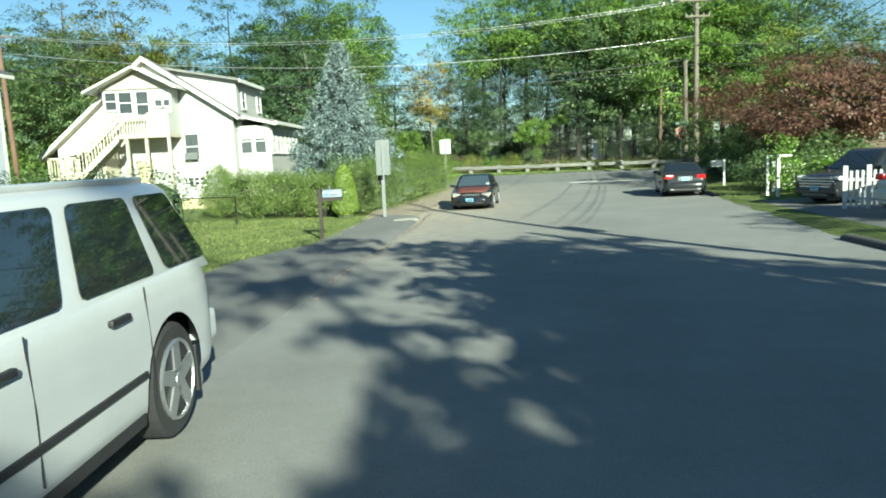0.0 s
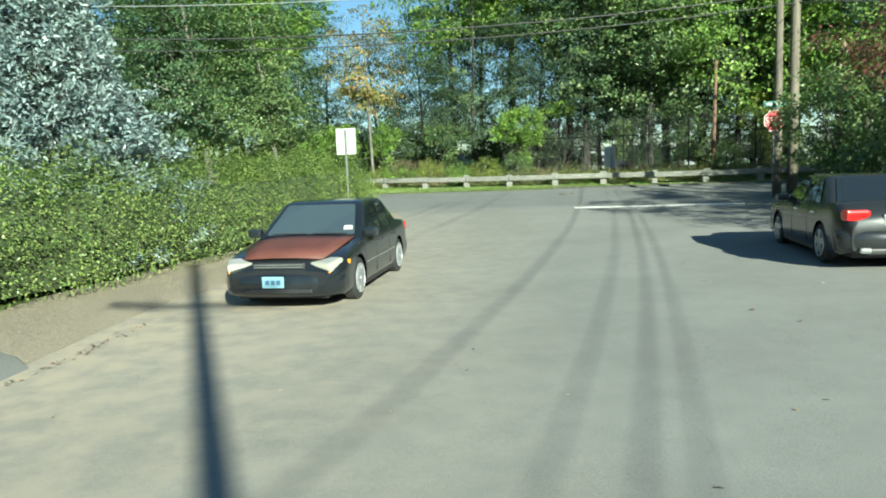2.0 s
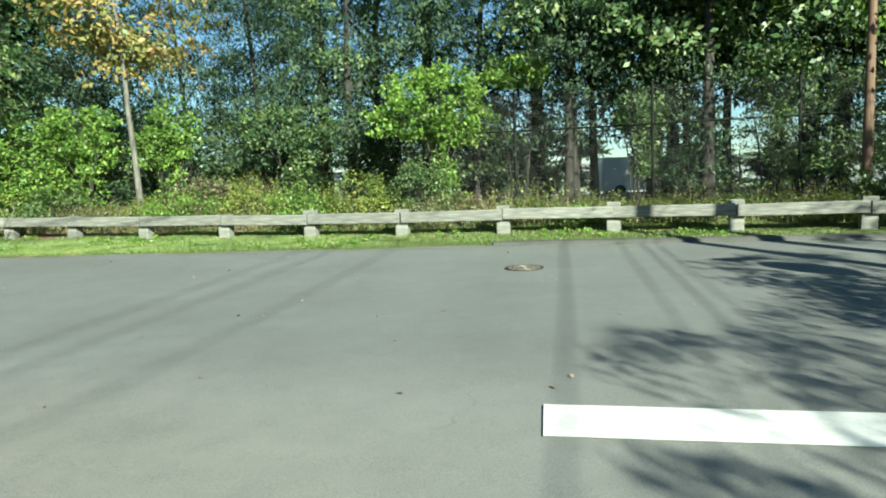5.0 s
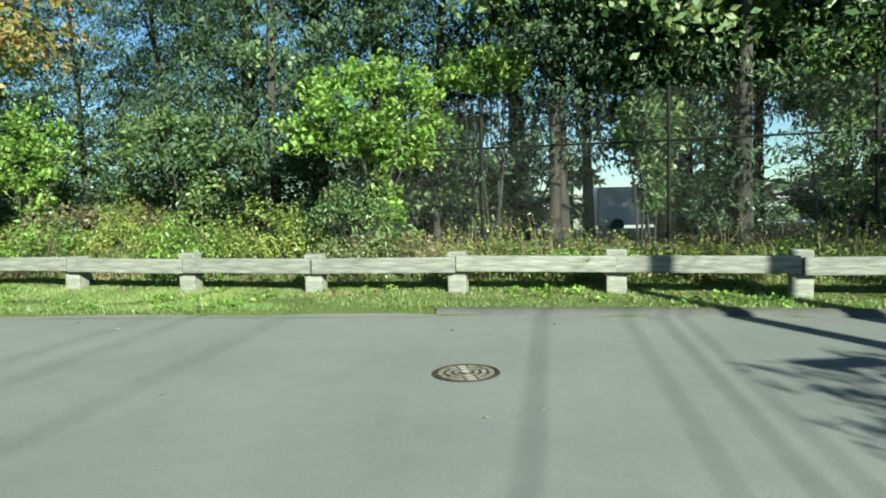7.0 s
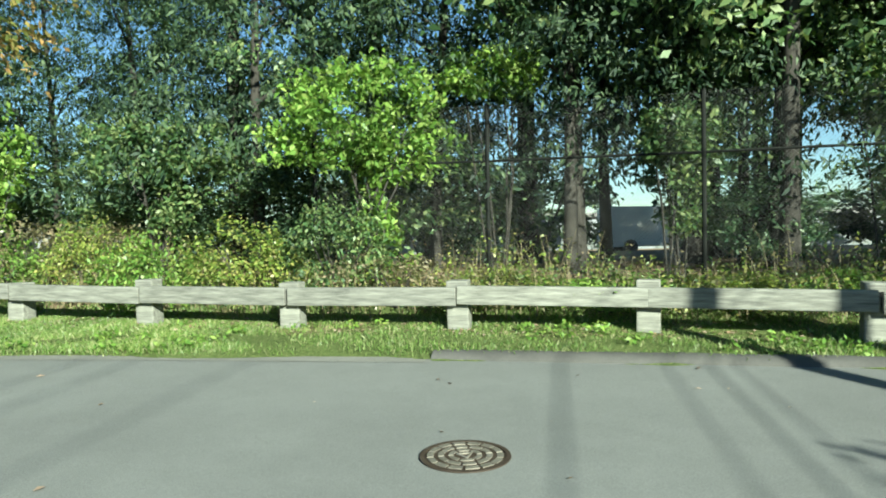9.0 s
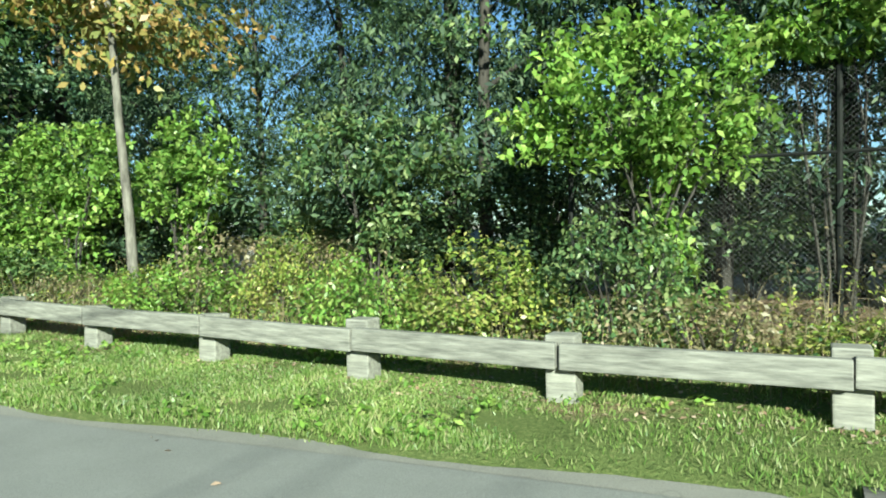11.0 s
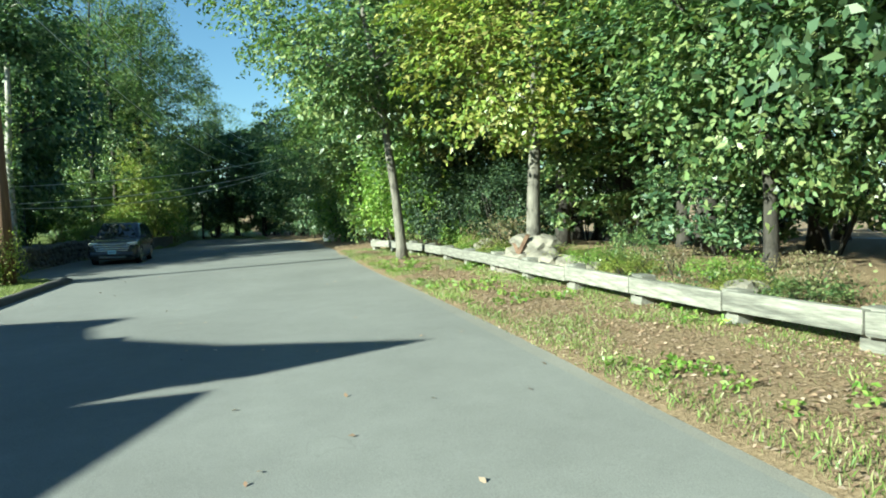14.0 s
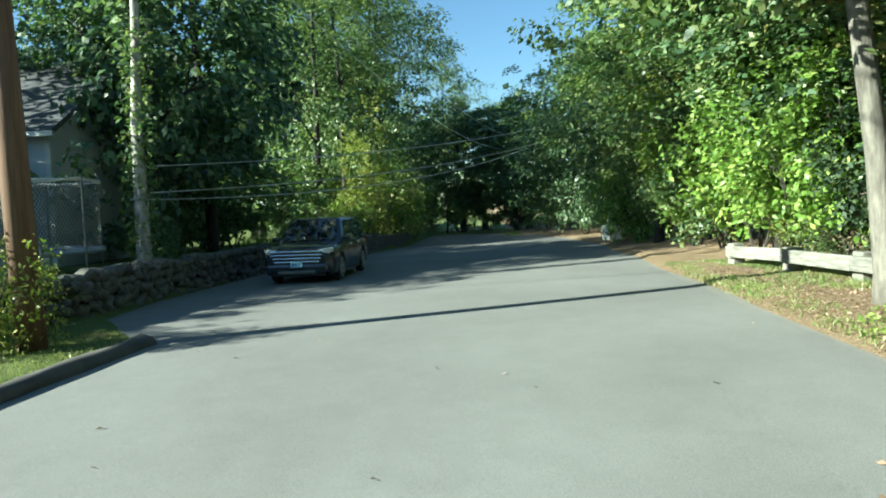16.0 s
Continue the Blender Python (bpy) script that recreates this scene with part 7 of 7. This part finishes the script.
def vine_mass(x, y, z, w, h, seed, leaf=M_LEAF_BRIGHT, tail=True, label="bright green vine hanging over the chain-link fence", stems=6, n=95):
    rng = np.random.default_rng(seed)
    e = thing("vine", label, "vine", (x, y, gz(x, y)))
    st = bmesh.new()
    for k in range(stems):
        a = rng.uniform(-1, 1)
        tube(st, [(a * 0.2, 0, -0.1), (a * 0.35 + rng.normal(0, 0.1), rng.normal(0, 0.1), z * 0.5), (a * w * 0.35, 0, z)], [0.025, 0.02, 0.01], 5)
    part("stem", st, M_DARK_BARK, e)
    cen = crown_centres(rng, n, w / 2, z - h * 0.5, z + h * 0.5, 0.45, 6, 0.35)
    cen[:, 1] *= 0.7
    if tail:
        cen = np.concatenate([cen, np.stack([rng.normal(0.2, 0.18, 26), rng.normal(0, 0.15, 26), rng.uniform(z - h * 1.25, z - h * 0.3, 26)], 1)])
    ob = new("foliage", leaf_mesh("foliage", clumps(rng, cen, 0.26, 30, 0.8), 0.125, rng, leaf, 0.5))
    ob.parent = e


vine_mass(-6.6, 60.3, 3.3, 2.3, 1.7, 41, M_LEAF, False, "low leafy spray on the verge tree", 1, 130)
vine_mass(-10.7, 61.7, 3.3, 2.6, 1.6, 42, M_LEAF_DARK, False, "low leafy spray on the stout tree", 1)
vine_mass(7.15, 60.35, 2.75, 3.1, 2.1, 5, n=190)
vine_mass(-0.9, 62.6, 2.3, 2.0, 2.2, 13, M_LEAF_BRIGHT, label="leafy vine beside the slender pale trunk")
vine_mass(9.6, 61.0, 3.7, 1.9, 0.9, 6, tail=False, label="spray of light leaves above the fence")
vine_mass(2.9, 62.2, 2.5, 2.6, 1.5, 7, M_LEAF)
vine_mass(-3.4, 62.6, 2.6, 2.4, 1.8, 9)
vine_mass(15.6, 59.0, 3.0, 2.2, 2.2, 10, M_LEAF)
vine_mass(19.6, 57.2, 2.6, 2.8, 2.4, 11, M_LEAF_YELLOW)
vine_mass(12.6, 60.2, 2.3, 1.4, 1.2, 12, M_LEAF)


M_BOULDER = plain("pale weathered boulder", (0.19, 0.175, 0.145), 0.9, 0, 0.3, 2.5, 20.0)


# boulders with broken timber beside the yellow-green tree
def boulder(x, y, z, r, seed, label="pale boulder heaped behind the guard rail", mat=M_BOULDER):
    bm = bmesh.new()
    bmesh.ops.create_icosphere(bm, subdivisions=3, radius=r)
    o = Vector((seed * 3.1, seed * 1.7, seed))
    for v in bm.verts:
        n = v.co.normalized()
        m = max(abs(n.x), abs(n.y), abs(n.z))
        v.co = v.co * (0.62 + 0.38 / m * 0.75) * (1 + 0.4 * noise.noise(n * 1.5 + o) + 0.14 * noise.noise(n * 4 + o))
        v.co.z *= 0.72
    ob = tagged(part("boulder", bm, mat, None), label, "boulder", "boulders behind the rail")
    ob.matrix_basis = pose(x, y, z)


for k, (x, y, dz, r) in enumerate(((-22.7, 61.25, 0.15, 0.66), (-21.9, 61.4, 0.12, 0.55), (-23.4, 61.2, 0.1, 0.5), (-22.3, 61.4, 0.55, 0.42), (-22.9, 61.3, 0.6, 0.38), (-24.0, 61.35, 0.12, 0.36), (-21.2, 61.6, 0.12, 0.36), (-20.6, 61.7, 0.08, 0.28), (-27.6, 62.0, 0.2, 0.42), (-15.9, 61.7, 0.1, 0.3))):
    boulder(x, y, gz(x, y) + dz, r, k + 1)
lg = thing("broken_timber", "two crossed brown boards lying on the boulders", "timber", (-22.45, 60.85, gz(-22.45, 60.85) - 0.25))
for a, b in (((-0.35, 0, 0.35), (0.3, 0.15, 1.15)), ((0.4, 0.0, 0.45), (-0.4, 0.12, 0.95))):
    part("board", tubed([a, b], 0.06, 4), M_POLE_RED, lg)
log = thing("log", "short cut brown log lying on the leaf litter", "log")
lz = gz(-7.75, 60.13) + 0.085
part("bark", tubed([(-7.75, 60.13, lz), (-8.0, 60.7, lz + 0.02), (-8.2, 61.1, lz + 0.01)], [0.095, 0.088, 0.08], 10), M_LOG, log, "red-brown rotting bark")
part("cut_end", tubed([(-7.737, 60.10, lz), (-7.752, 60.135, lz)], 0.07, 10), M_STALK, log, "pale sawn end")
br = tagged(part("fallen_branch", tubed([(-4.9, 60.1, gz(-4.9, 60.1) + 0.03), (-4.75, 60.6, gz(-4.9, 60.1) + 0.35), (-4.5, 60.85, gz(-4.9, 60.1) + 0.85), (-4.62, 60.95, gz(-4.9, 60.1) + 1.15)], [0.024, 0.02, 0.014, 0.006], 6), M_PALE_BARK), "grey broken branch leaning on the rail", "branch")

over = tree_kind(67, 14.0, 5.4, 3.0, 420, 38, 0.2, M_LEAF, M_DARK_BARK, 0.19, -0.12, 9, inner=300, label="broad tree leaning over the side street")
over.matrix_basis = pose(-38.6, 62.2, gz(-38.6, 62.2), 0, 0, 85)
plant("bright", -26.5, 66.0, 0, 1.25, 1.15)
plant("olive", -30.0, 66.3, 0, 1.2, 1.15)
plant("olive", -35.5, 68.0, 90, 1.25, 1.3)
plant("olive", -32.5, 64.6, 200, 0.95, 1.0)
plant("slim", -84.8, 51.6, 20, 1.5, 0.9)
plant("green", -95.0, 53.0, 40, 1.05, 1.3)
plant("thick", -93.0, 60.0, 80, 1.1, 1.1)
plant("green", -73.0, 46.6, 100, 1.45, 1.1)

# ---- the far side beyond the wood: pale sheds and parked vans ----
sh = thing("warehouse", "long pale low warehouse beyond the wood", "warehouse")
part("wall", boxed(-60, 60, 118, 132, -2.5, 3.4), M_SHED, sh)
part("roof", boxed(-60.5, 60.5, 117.5, 132.5, 3.4, 3.8), M_ROOF, sh)
for k in range(12):
    part("shutter", boxed(-50 + 9 * k, -46 + 9 * k, 117.9, 118.0, -2.3, 1.4), M_ALU, sh)


def van(x, y, turn, label):
    z = gz(x, y)
    e = thing("van", label, "van", (x, y, z), turn, "parked vans")
    bm = prism([(-2.6, 0.35), (2.5, 0.35), (2.65, 0.9), (2.2, 1.25), (1.55, 2.05), (1.2, 2.2), (-2.55, 2.2)], -0.95, 0.95)
    bmesh.ops.bevel(bm, geom=bm.edges[:], offset=0.06, segments=2, affect="EDGES")
    part("body", bm, M_PAINT_WHITE, e)
    part("windscreen", prism([(2.215, 1.25), (1.6, 2.02), (1.58, 2.0), (2.19, 1.23)], -0.8, 0.8), M_CARGLASS, e)
    for s in (-1, 1):
        part("side_window", boxed(0.9, 1.6, min(s * 0.94, s * 0.96), max(s * 0.94, s * 0.96), 1.3, 1.9), M_CARGLASS, e)
        for wx in (-1.6, 1.6):
            part("wheel", tubed([(wx, s * 0.75, 0.34), (wx, s * 0.97, 0.34)], 0.34, 18), M_TYRE, e)


sheet("parking_lot", list(np.arange(-60, 60.1, 4.0)), list(np.arange(74, 94.1, 2.0)), lambda x, y: ground_z(x, y) + 0.03, M_LOT, label="pale sunlit asphalt lot beyond the wood", category="parking lot")
for x, y, t in ((11.5, 80, 5), (5.0, 82, -4), (-4.0, 78, 3), (-7.5, 76.5, 0), (19.0, 81, 5), (-13.0, 79, 2), (-19.5, 80, 0), (0.5, 84, 90)):
    van(x, y, t, "white van parked in the lot beyond the wood")
for i, x in enumerate(np.arange(-70, 60, 6.5)):
    plant("far", x, 97 + 5 * ((i * 7) % 3), 53 * i, 0.36 + 0.12 * ((i * 5) % 4), 1.0, "distant tree beyond the parking lot")

# ---- the west end: stone wall, garden, trees ----
def stone_wall():
    e = thing("stone_wall", "dry stone retaining wall of grey field stones", "wall")
    rng = np.random.default_rng(90)
    line = np.array(WALL_LINE, float)
    s = np.r_[0, np.cumsum(np.hypot(*np.diff(line, axis=0).T))]
    t = np.linspace(0, s[-1], 60)
    p = np.stack([np.interp(t, s, line[:, 0]), np.interp(t, s, line[:, 1])], 1)
    v, f = [], []
    for x, y in p:
        z = rz(x, y)
        v += [(x, y - 0.02, z - 0.2), (x, y - 0.02, z + 0.78), (x, y - 0.5, z + 0.78), (x, y - 0.5, z - 0.2)]
    for i in range(len(p) - 1):
        f += [(4 * i + j, 4 * i + (j + 1) % 4, 4 * i + 4 + (j + 1) % 4, 4 * i + 4 + j) for j in range(4)]
    obj_of("core", v, f, M_TAR, e)
    shapes = []
    for k in range(7):
        bm = bmesh.new()
        bmesh.ops.create_icosphere(bm, subdivisions=2, radius=0.5)
        o = Vector((k * 5.3, k, 0))
        for w in bm.verts:
            m = max(abs(w.co.x), abs(w.co.y), abs(w.co.z))
            w.co = w.co * (0.45 / m * 0.55 + 0.45) * (1 + 0.22 * noise.noise(w.co * 2.2 + o))
        me = bpy.data.meshes.new("stone")
        bm.to_mesh(me)
        bm.free()
        me.materials.append(M_ROCK)
        shapes.append(me)
    for row in range(5):
        q = rng.uniform(0, 0.3)
        while q < min(s[-1], 25.0):
            w = rng.uniform(0.18, 0.55) * (0.8 if row > 2 else 1.0)
            x, y = np.interp(q, s, line[:, 0]), np.interp(q, s, line[:, 1])
            ob = new("stone", shapes[rng.integers(7)])
            ob.parent = e
            hgt = rng.uniform(0.17, 0.29)
            ob.matrix_basis = pose(x, y + rng.uniform(-0.04, 0.05), rz(x, y) + 0.05 + row * 0.185 + rng.uniform(-0.05, 0.05), rng.uniform(-18, 18), rng.uniform(-28, 28), rng.uniform(-25, 25)) @ Matrix.Diagonal((w * 1.1, rng.uniform(0.28, 0.4), hgt * 1.1, 1))
            q += w * 0.88


stone_wall()
shrub("yellow", -29.35, 48.1, 10, 1.4, 0.9, "yellow-green garden bush at the foot of the pole")
for x, y, s in ((-30.9, 46.1, 0.72), (-31.8, 45.6, 0.8), (-30.0, 45.4, 0.7), (-29.2, 44.9, 0.6), (-32.6, 46.4, 0.6)):
    shrub("green", x, y, 70 * x, s, s * 1.1, "low green garden plant beside the lawn")


def trampoline(x, y, r=1.42):
    z = gz(x, y)
    e = thing("trampoline", "round trampoline with a grey safety net", "trampoline", (x, y, z))
    ring = [(r * math.cos(a), r * math.sin(a), 0.5) for a in np.linspace(0, 2 * math.pi, 25)]
    part("frame", tubed(ring, 0.035, 6), M_STEEL, e)
    part("mat", tubed([(0, 0, 0.47), (0, 0, 0.485)], r * 0.92, 24), M_BLACK, e)
    part("pad", tubed([(r * 1.02 * math.cos(a), r * 1.02 * math.sin(a), 0.54) for a in np.linspace(0, 2 * math.pi, 25)], 0.07, 6), M_BOX_BLUE, e, "pale blue edge pad")
    part("net_band", tubed([(r * math.cos(a), r * math.sin(a), 2.06) for a in np.linspace(0, 2 * math.pi, 25)], 0.03, 6), M_TRIM, e, "white band along the top of the net")
    for k in range(6):
        a = 2 * math.pi * k / 6 + 0.3
        part("pole", tubed([(r * 1.05 * math.cos(a), r * 1.05 * math.sin(a), 0), (r * 1.05 * math.cos(a), r * 1.05 * math.sin(a), 2.12)], 0.025, 6), M_STEEL, e)
    part("top_ring", tubed([(r * 1.03 * math.cos(a), r * 1.03 * math.sin(a), 2.05 + 0.05 * math.sin(6 * a)) for a in np.linspace(0, 2 * math.pi, 37)], 0.02, 5), M_TRIM, e)
    v, f = [], []
    for s in (1, -1):
        for k in range(130):
            a0 = 2 * math.pi * k / 130
            for i in range(7):
                a = a0 + s * 0.10 * i
                h = 0.55 + 1.48 * i / 6
                v += [(r * math.cos(a), r * math.sin(a), h), (r * math.cos(a + 0.012), r * math.sin(a + 0.012), h)]
            b = len(v) - 14
            f += [(b + 2 * i, b + 2 * i + 1, b + 2 * i + 3, b + 2 * i + 2) for i in range(6)]
    obj_of("net", v, f, M_ALU, e, "grey safety net")


trampoline(-35.4, 44.85)
birch = tree_kind(71, 11.5, 2.0, 6.0, 110, 36, 0.2, M_LEAF_DARK, M_BIRCH, 0.17, 0.03, 5, label="pale-trunked tree wound with ivy above the stone wall")
birch.matrix_basis = pose(-36.3, 46.95, gz(-36.3, 46.95), 0, 0, 180)
iv = new("ivy", leaf_mesh("ivy", clumps(np.random.default_rng(4), np.array([(0.15 * math.cos(k * 2.1) + 0.03 * (0.5 + k * 0.14), 0.15 * math.sin(k * 2.1), 0.5 + k * 0.14) for k in range(38)]), 0.32, 34, 0.9), 0.14, np.random.default_rng(5), M_LEAF))
iv.parent = birch
# Trees from x -47 to -27 south of y 39: unseen, added for shade.
for k, x, y, s, w in (("thick", -41.5, 44.8, 1.15, 1.0), ("thick", -46.5, 44.6, 1.25, 1.1), ("thick", -50.5, 42.6, 0.7, 0.75), ("dark", -44.5, 41.0, 1.1, 1.2), ("thick", -33.0, 36.0, 0.8, 0.8), ("thick", -29.6, 36.4, 0.6, 0.7), ("thick", -27.0, 38.0, 0.5, 0.6), ("thick", -37.0, 37.2, 1.05, 0.95),
                      ("green", -60.0, 45.6, 1.25, 1.25), ("green", -69.0, 47.6, 1.4, 1.45), ("green", -62.5, 46.6, 1.35, 1.1), ("thick", -70.0, 43.5, 1.2, 1.2), ("thick", -73.5, 38.0, 1.2, 1.2), ("far", -77.0, 30.0, 1.3, 1.3), ("far", -64.0, 38.0, 0.6, 1.0),
                      ("dark", -38.0, 26.0, 0.85, 1.0), ("thick", -41.5, 25.5, 1.25, 1.2), ("thick", -46.5, 27.0, 0.75, 1.0), ("thick", -35.0, 31.5, 0.85, 1.0), ("thick", -50.5, 36.0, 0.6, 0.9), ("far", -73.0, 41.0, 1.6, 1.4), ("far", -78.0, 36.0, 1.7, 1.6), ("far", -80.0, 44.0, 1.4, 1.3), ("dark", -30.0, 29.5, 0.6, 0.8)):
    plant(k, x, y, 29 * x, s, w)
for k, x, y, s in (("yellow", -57.5, 48.4, 2.4), ("yellow", -59.5, 48.9, 3.0), ("bright", -61.5, 49.4, 2.8), ("green", -64.0, 49.2, 3.2), ("bright", -55.3, 48.0, 1.7), ("yellow", -53.0, 47.4, 1.1), ("bright", -51.0, 47.3, 0.9), ("yellow", -49.0, 46.9, 0.8), ("bright", -47.0, 46.7, 0.7), ("bright", -45.2, 46.6, 0.6),
                   ("dry", -66.0, 50.2, 1.5), ("green", -38.6, 46.2, 0.7), ("bright", -49.6, 61.2, 2.6), ("bright", -51.0, 61.6, 2.9), ("dark", -54.0, 61.2, 1.6), ("dark", -57.5, 61.0, 1.5), ("dark", -61, 60.6, 1.6), ("green", -44.6, 44.0, 1.3), ("green", -40.3, 45.2, 1.0)):
    shrub(k, x, y, 31 * x, s, s * 0.75, "bright ivy and vines along the roadside" if k == "bright" else "")
for x, y, z, w, h, sd in ((-57.6, 48.3, 3.4, 3.0, 5.6, 31), (-60.3, 48.7, 4.3, 2.8, 7.2, 32), (-66.8, 49.4, 3.4, 2.4, 5.4, 33), (-63.4, 48.9, 2.4, 3.0, 3.8, 34), (-51.0, 60.7, 2.6, 2.2, 4.4, 35)):
    vine_mass(x, y, z, w, h, sd, M_LEAF_YELLOW if x > -61 else M_LEAF_BRIGHT, label="bright green vine climbing a roadside tree", tail=False)
for i, (x, y) in enumerate(((-42, 42.6), (-45, 42.2), (-48, 42.6), (-51.5, 43.6), (-54, 42), (-58, 44), (-62, 44.5), (-66, 45.2), (-70, 45), (-73, 41.5), (-76, 37), (-40, 40), (-37.5, 37.5), (-88, 52.5), (-91, 49), (-85, 55.5),
                            (-93, 44.5), (-95, 38.5), (-81, 58.2), (-77, 60), (-72, 61.4), (-68, 61.8), (-63, 62.0), (-89, 47.5), (-96, 33))):
    shrub(("dark", "big")[i % 2], x, y, 47 * i, 1.25, 1.5, "dark undergrowth at the end of the street")
cb = tagged(part("concrete_block", boxed(-0.45, 0.45, -0.3, 0.3, -0.1, 0.65, bevel=0.04), M_TRIM), "white painted concrete block at the roadside", "concrete block")
cb.matrix_basis = pose(-52.6, 60.5, gz(-52.6, 60.5), 0, 0, 12)


# ---- grass blades, litter ----
def grass(name, n, xr, yr, accept, height, seed, label, mat=M_GRASS):
    rng = np.random.default_rng(seed)
    x, y = rng.uniform(*xr, n), rng.uniform(*yr, n)
    k = accept(x, y, rng)
    x, y = x[k], y[k]
    z = ground_z(x, y)
    m = len(x)
    a = rng.uniform(0, 2 * math.pi, m)
    h = height * rng.uniform(0.4, 1.25, m) * (0.7 + 0.6 * np.array([noise.noise(Vector((u * 0.8, v * 0.8, 0))) for u, v in zip(x, y)]))
    h = np.maximum(h, 0.02)
    w = 0.0035 + 0.004 * rng.uniform(0, 1, m)
    lean = rng.normal(0, 0.45, (m, 2)) * h[:, None]
    c, s = np.cos(a) * w, np.sin(a) * w
    p = np.stack([np.stack([x - c, y - s, z - 0.01], 1), np.stack([x + c, y + s, z - 0.01], 1),
                  np.stack([x + c * 0.6 + lean[:, 0] * 0.5, y + s * 0.6 + lean[:, 1] * 0.5, z + h * 0.6], 1), np.stack([x + lean[:, 0], y + lean[:, 1], z + h], 1)], 1).reshape(-1, 3)
    me = bpy.data.meshes.new(name)
    me.vertices.add(4 * m)
    me.vertices.foreach_set("co", p.ravel())
    me.loops.add(4 * m)
    me.loops.foreach_set("vertex_index", np.arange(4 * m, dtype=np.int32))
    me.polygons.add(m)
    me.polygons.foreach_set("loop_start", np.arange(0, 4 * m, 4, dtype=np.int32))
    me.polygons.foreach_set("loop_total", np.full(m, 4, dtype=np.int32))
    me.update()
    me.materials.append(mat)
    return tagged(new(name, me), label, "grass", kind="stuff")


def on_verge(x, y, rng):
    d = signed_distance(x, y, ROAD_EDGE)
    rail = along_y(POSTS, np.clip(x, -36.8, 30))
    thin = np.array([noise.noise(Vector((u * 0.9, v * 1.3, 5.0))) for u, v in zip(x, y)]) + rng.normal(0, 0.15, len(x)) < -0.22
    strips = np.minimum(d - 0.75, rail - y - 0.7)
    bare = thin | (x + 3.5 * np.array([noise.noise(Vector((u * 0.25, v * 0.5, 9.0))) for u, v in zip(x, y)]) + rng.normal(0, 0.5, len(x)) < -6.0) & (strips + 0.9 * np.array([noise.noise(Vector((u * 0.35, v * 0.7, 3.0))) for u, v in zip(x, y)]) + rng.normal(0, 0.2, len(x)) > 0)
    return (d > 0.03 + rng.uniform(0, 0.12, len(x))) & (y < rail + 1.2) & (y > 50) & ~bare


def on_lawn(x, y, rng):
    return (signed_distance(x, y, ROAD_EDGE) > 0.2) & (x < -3.2 - np.clip((18.5 - y) * 0.5, 0, 1.2))


def on_side_lawn(x, y, rng):
    return signed_distance(x, y, ROAD_EDGE) > 0.12


grass("verge_grass", 330000, (-38, 15), (54.5, 62.6), on_verge, 0.075, 1, "uneven green grass and weeds on the verge")
grass("near_verge_grass", 150000, (-9, 6), (55.8, 60.6), on_verge, 0.06, 11, "short worn grass of the verge")
grass("lawn_grass", 45000, (-15, -3), (13, 28), on_lawn, 0.06, 2, "mown lawn grass", M_LAWN)
grass("side_lawn_grass", 40000, (-31, -8), (44, 49.8), on_side_lawn, 0.055, 3, "mown lawn grass along the side street", M_LAWN)
grass("corner_grass", 9000, (11, 17), (26, 44), on_side_lawn, 0.09, 4, "rough grass in the shade of the maple")


def litter(n, xr, yr, accept, seed, size, label, mat=M_LITTER, lift=0.015, surface=ground_z):
    rng = np.random.default_rng(seed)
    x, y = rng.uniform(*xr, n), rng.uniform(*yr, n)
    k = accept(x, y, rng)
    x, y = x[k], y[k]
    c = np.stack([x, y, surface(x, y) + lift], 1)
    ob = new("leaf_litter", leaf_mesh("leaf_litter", c, size, rng, mat, 0.0, 0.6, np.tile((0, 0, 3.0), (len(x), 1))))
    return tagged(ob, label, "leaf litter", kind="stuff")


litter(34000, (-36, -6), (57.8, 62.5), lambda x, y, r: (signed_distance(x, y, ROAD_EDGE) > 0.05) & (r.uniform(0, 1, len(x)) < 0.8), 6, 0.05, "dry fallen leaves on the trodden verge")
litter(16000, (-6, 20), (55, 63.5), lambda x, y, r: y > along_y(POSTS, x) - 0.6, 7, 0.06, "dry fallen leaves below the fence")
litter(9000, (-3.2, -0.4), (10, 29), lambda x, y, r: np.abs(signed_distance(x, y, ROAD_EDGE) + 0.36) < 0.03 + 0.12 * r.uniform(0, 1, len(x)) ** 2, 8, 0.05, "dry leaves gathered along the footway edge", lift=0.018, surface=road_z)
litter(260, (-30, 12), (46, 58), lambda x, y, r: signed_distance(x, y, ROAD_EDGE) < -0.1, 9, 0.06, "a few leaves and scraps on the road", lift=0.012, surface=road_z)
litter(120, (-1, 9), (8, 44), lambda x, y, r: signed_distance(x, y, ROAD_EDGE) < -0.1, 10, 0.06, "a few leaves and scraps on the road", lift=0.012, surface=road_z)


# broad-leaved weeds in the verge
wr = np.random.default_rng(17)
wx, wy = wr.uniform(-30, 13, 1500), wr.uniform(55, 61.5, 1500)
wk = (signed_distance(wx, wy, ROAD_EDGE) > 0.15) & (wy < along_y(POSTS, wx) + 0.5) & (np.array([noise.noise(Vector((u * 0.5, v * 0.5, 8.0))) for u, v in zip(wx, wy)]) > 0.05)
wc = np.stack([wx[wk], wy[wk], ground_z(wx[wk], wy[wk]) + 0.06], 1)
tagged(new("verge_weed", leaf_mesh("verge_weed", clumps(wr, wc, 0.13, 16, 0.5), 0.07, wr, M_LEAF_BRIGHT)), "low broad-leaved weeds in the verge grass", "weeds", kind="stuff")
for proto in (*KINDS.values(), *BUSHES.values()):
    remove(proto)
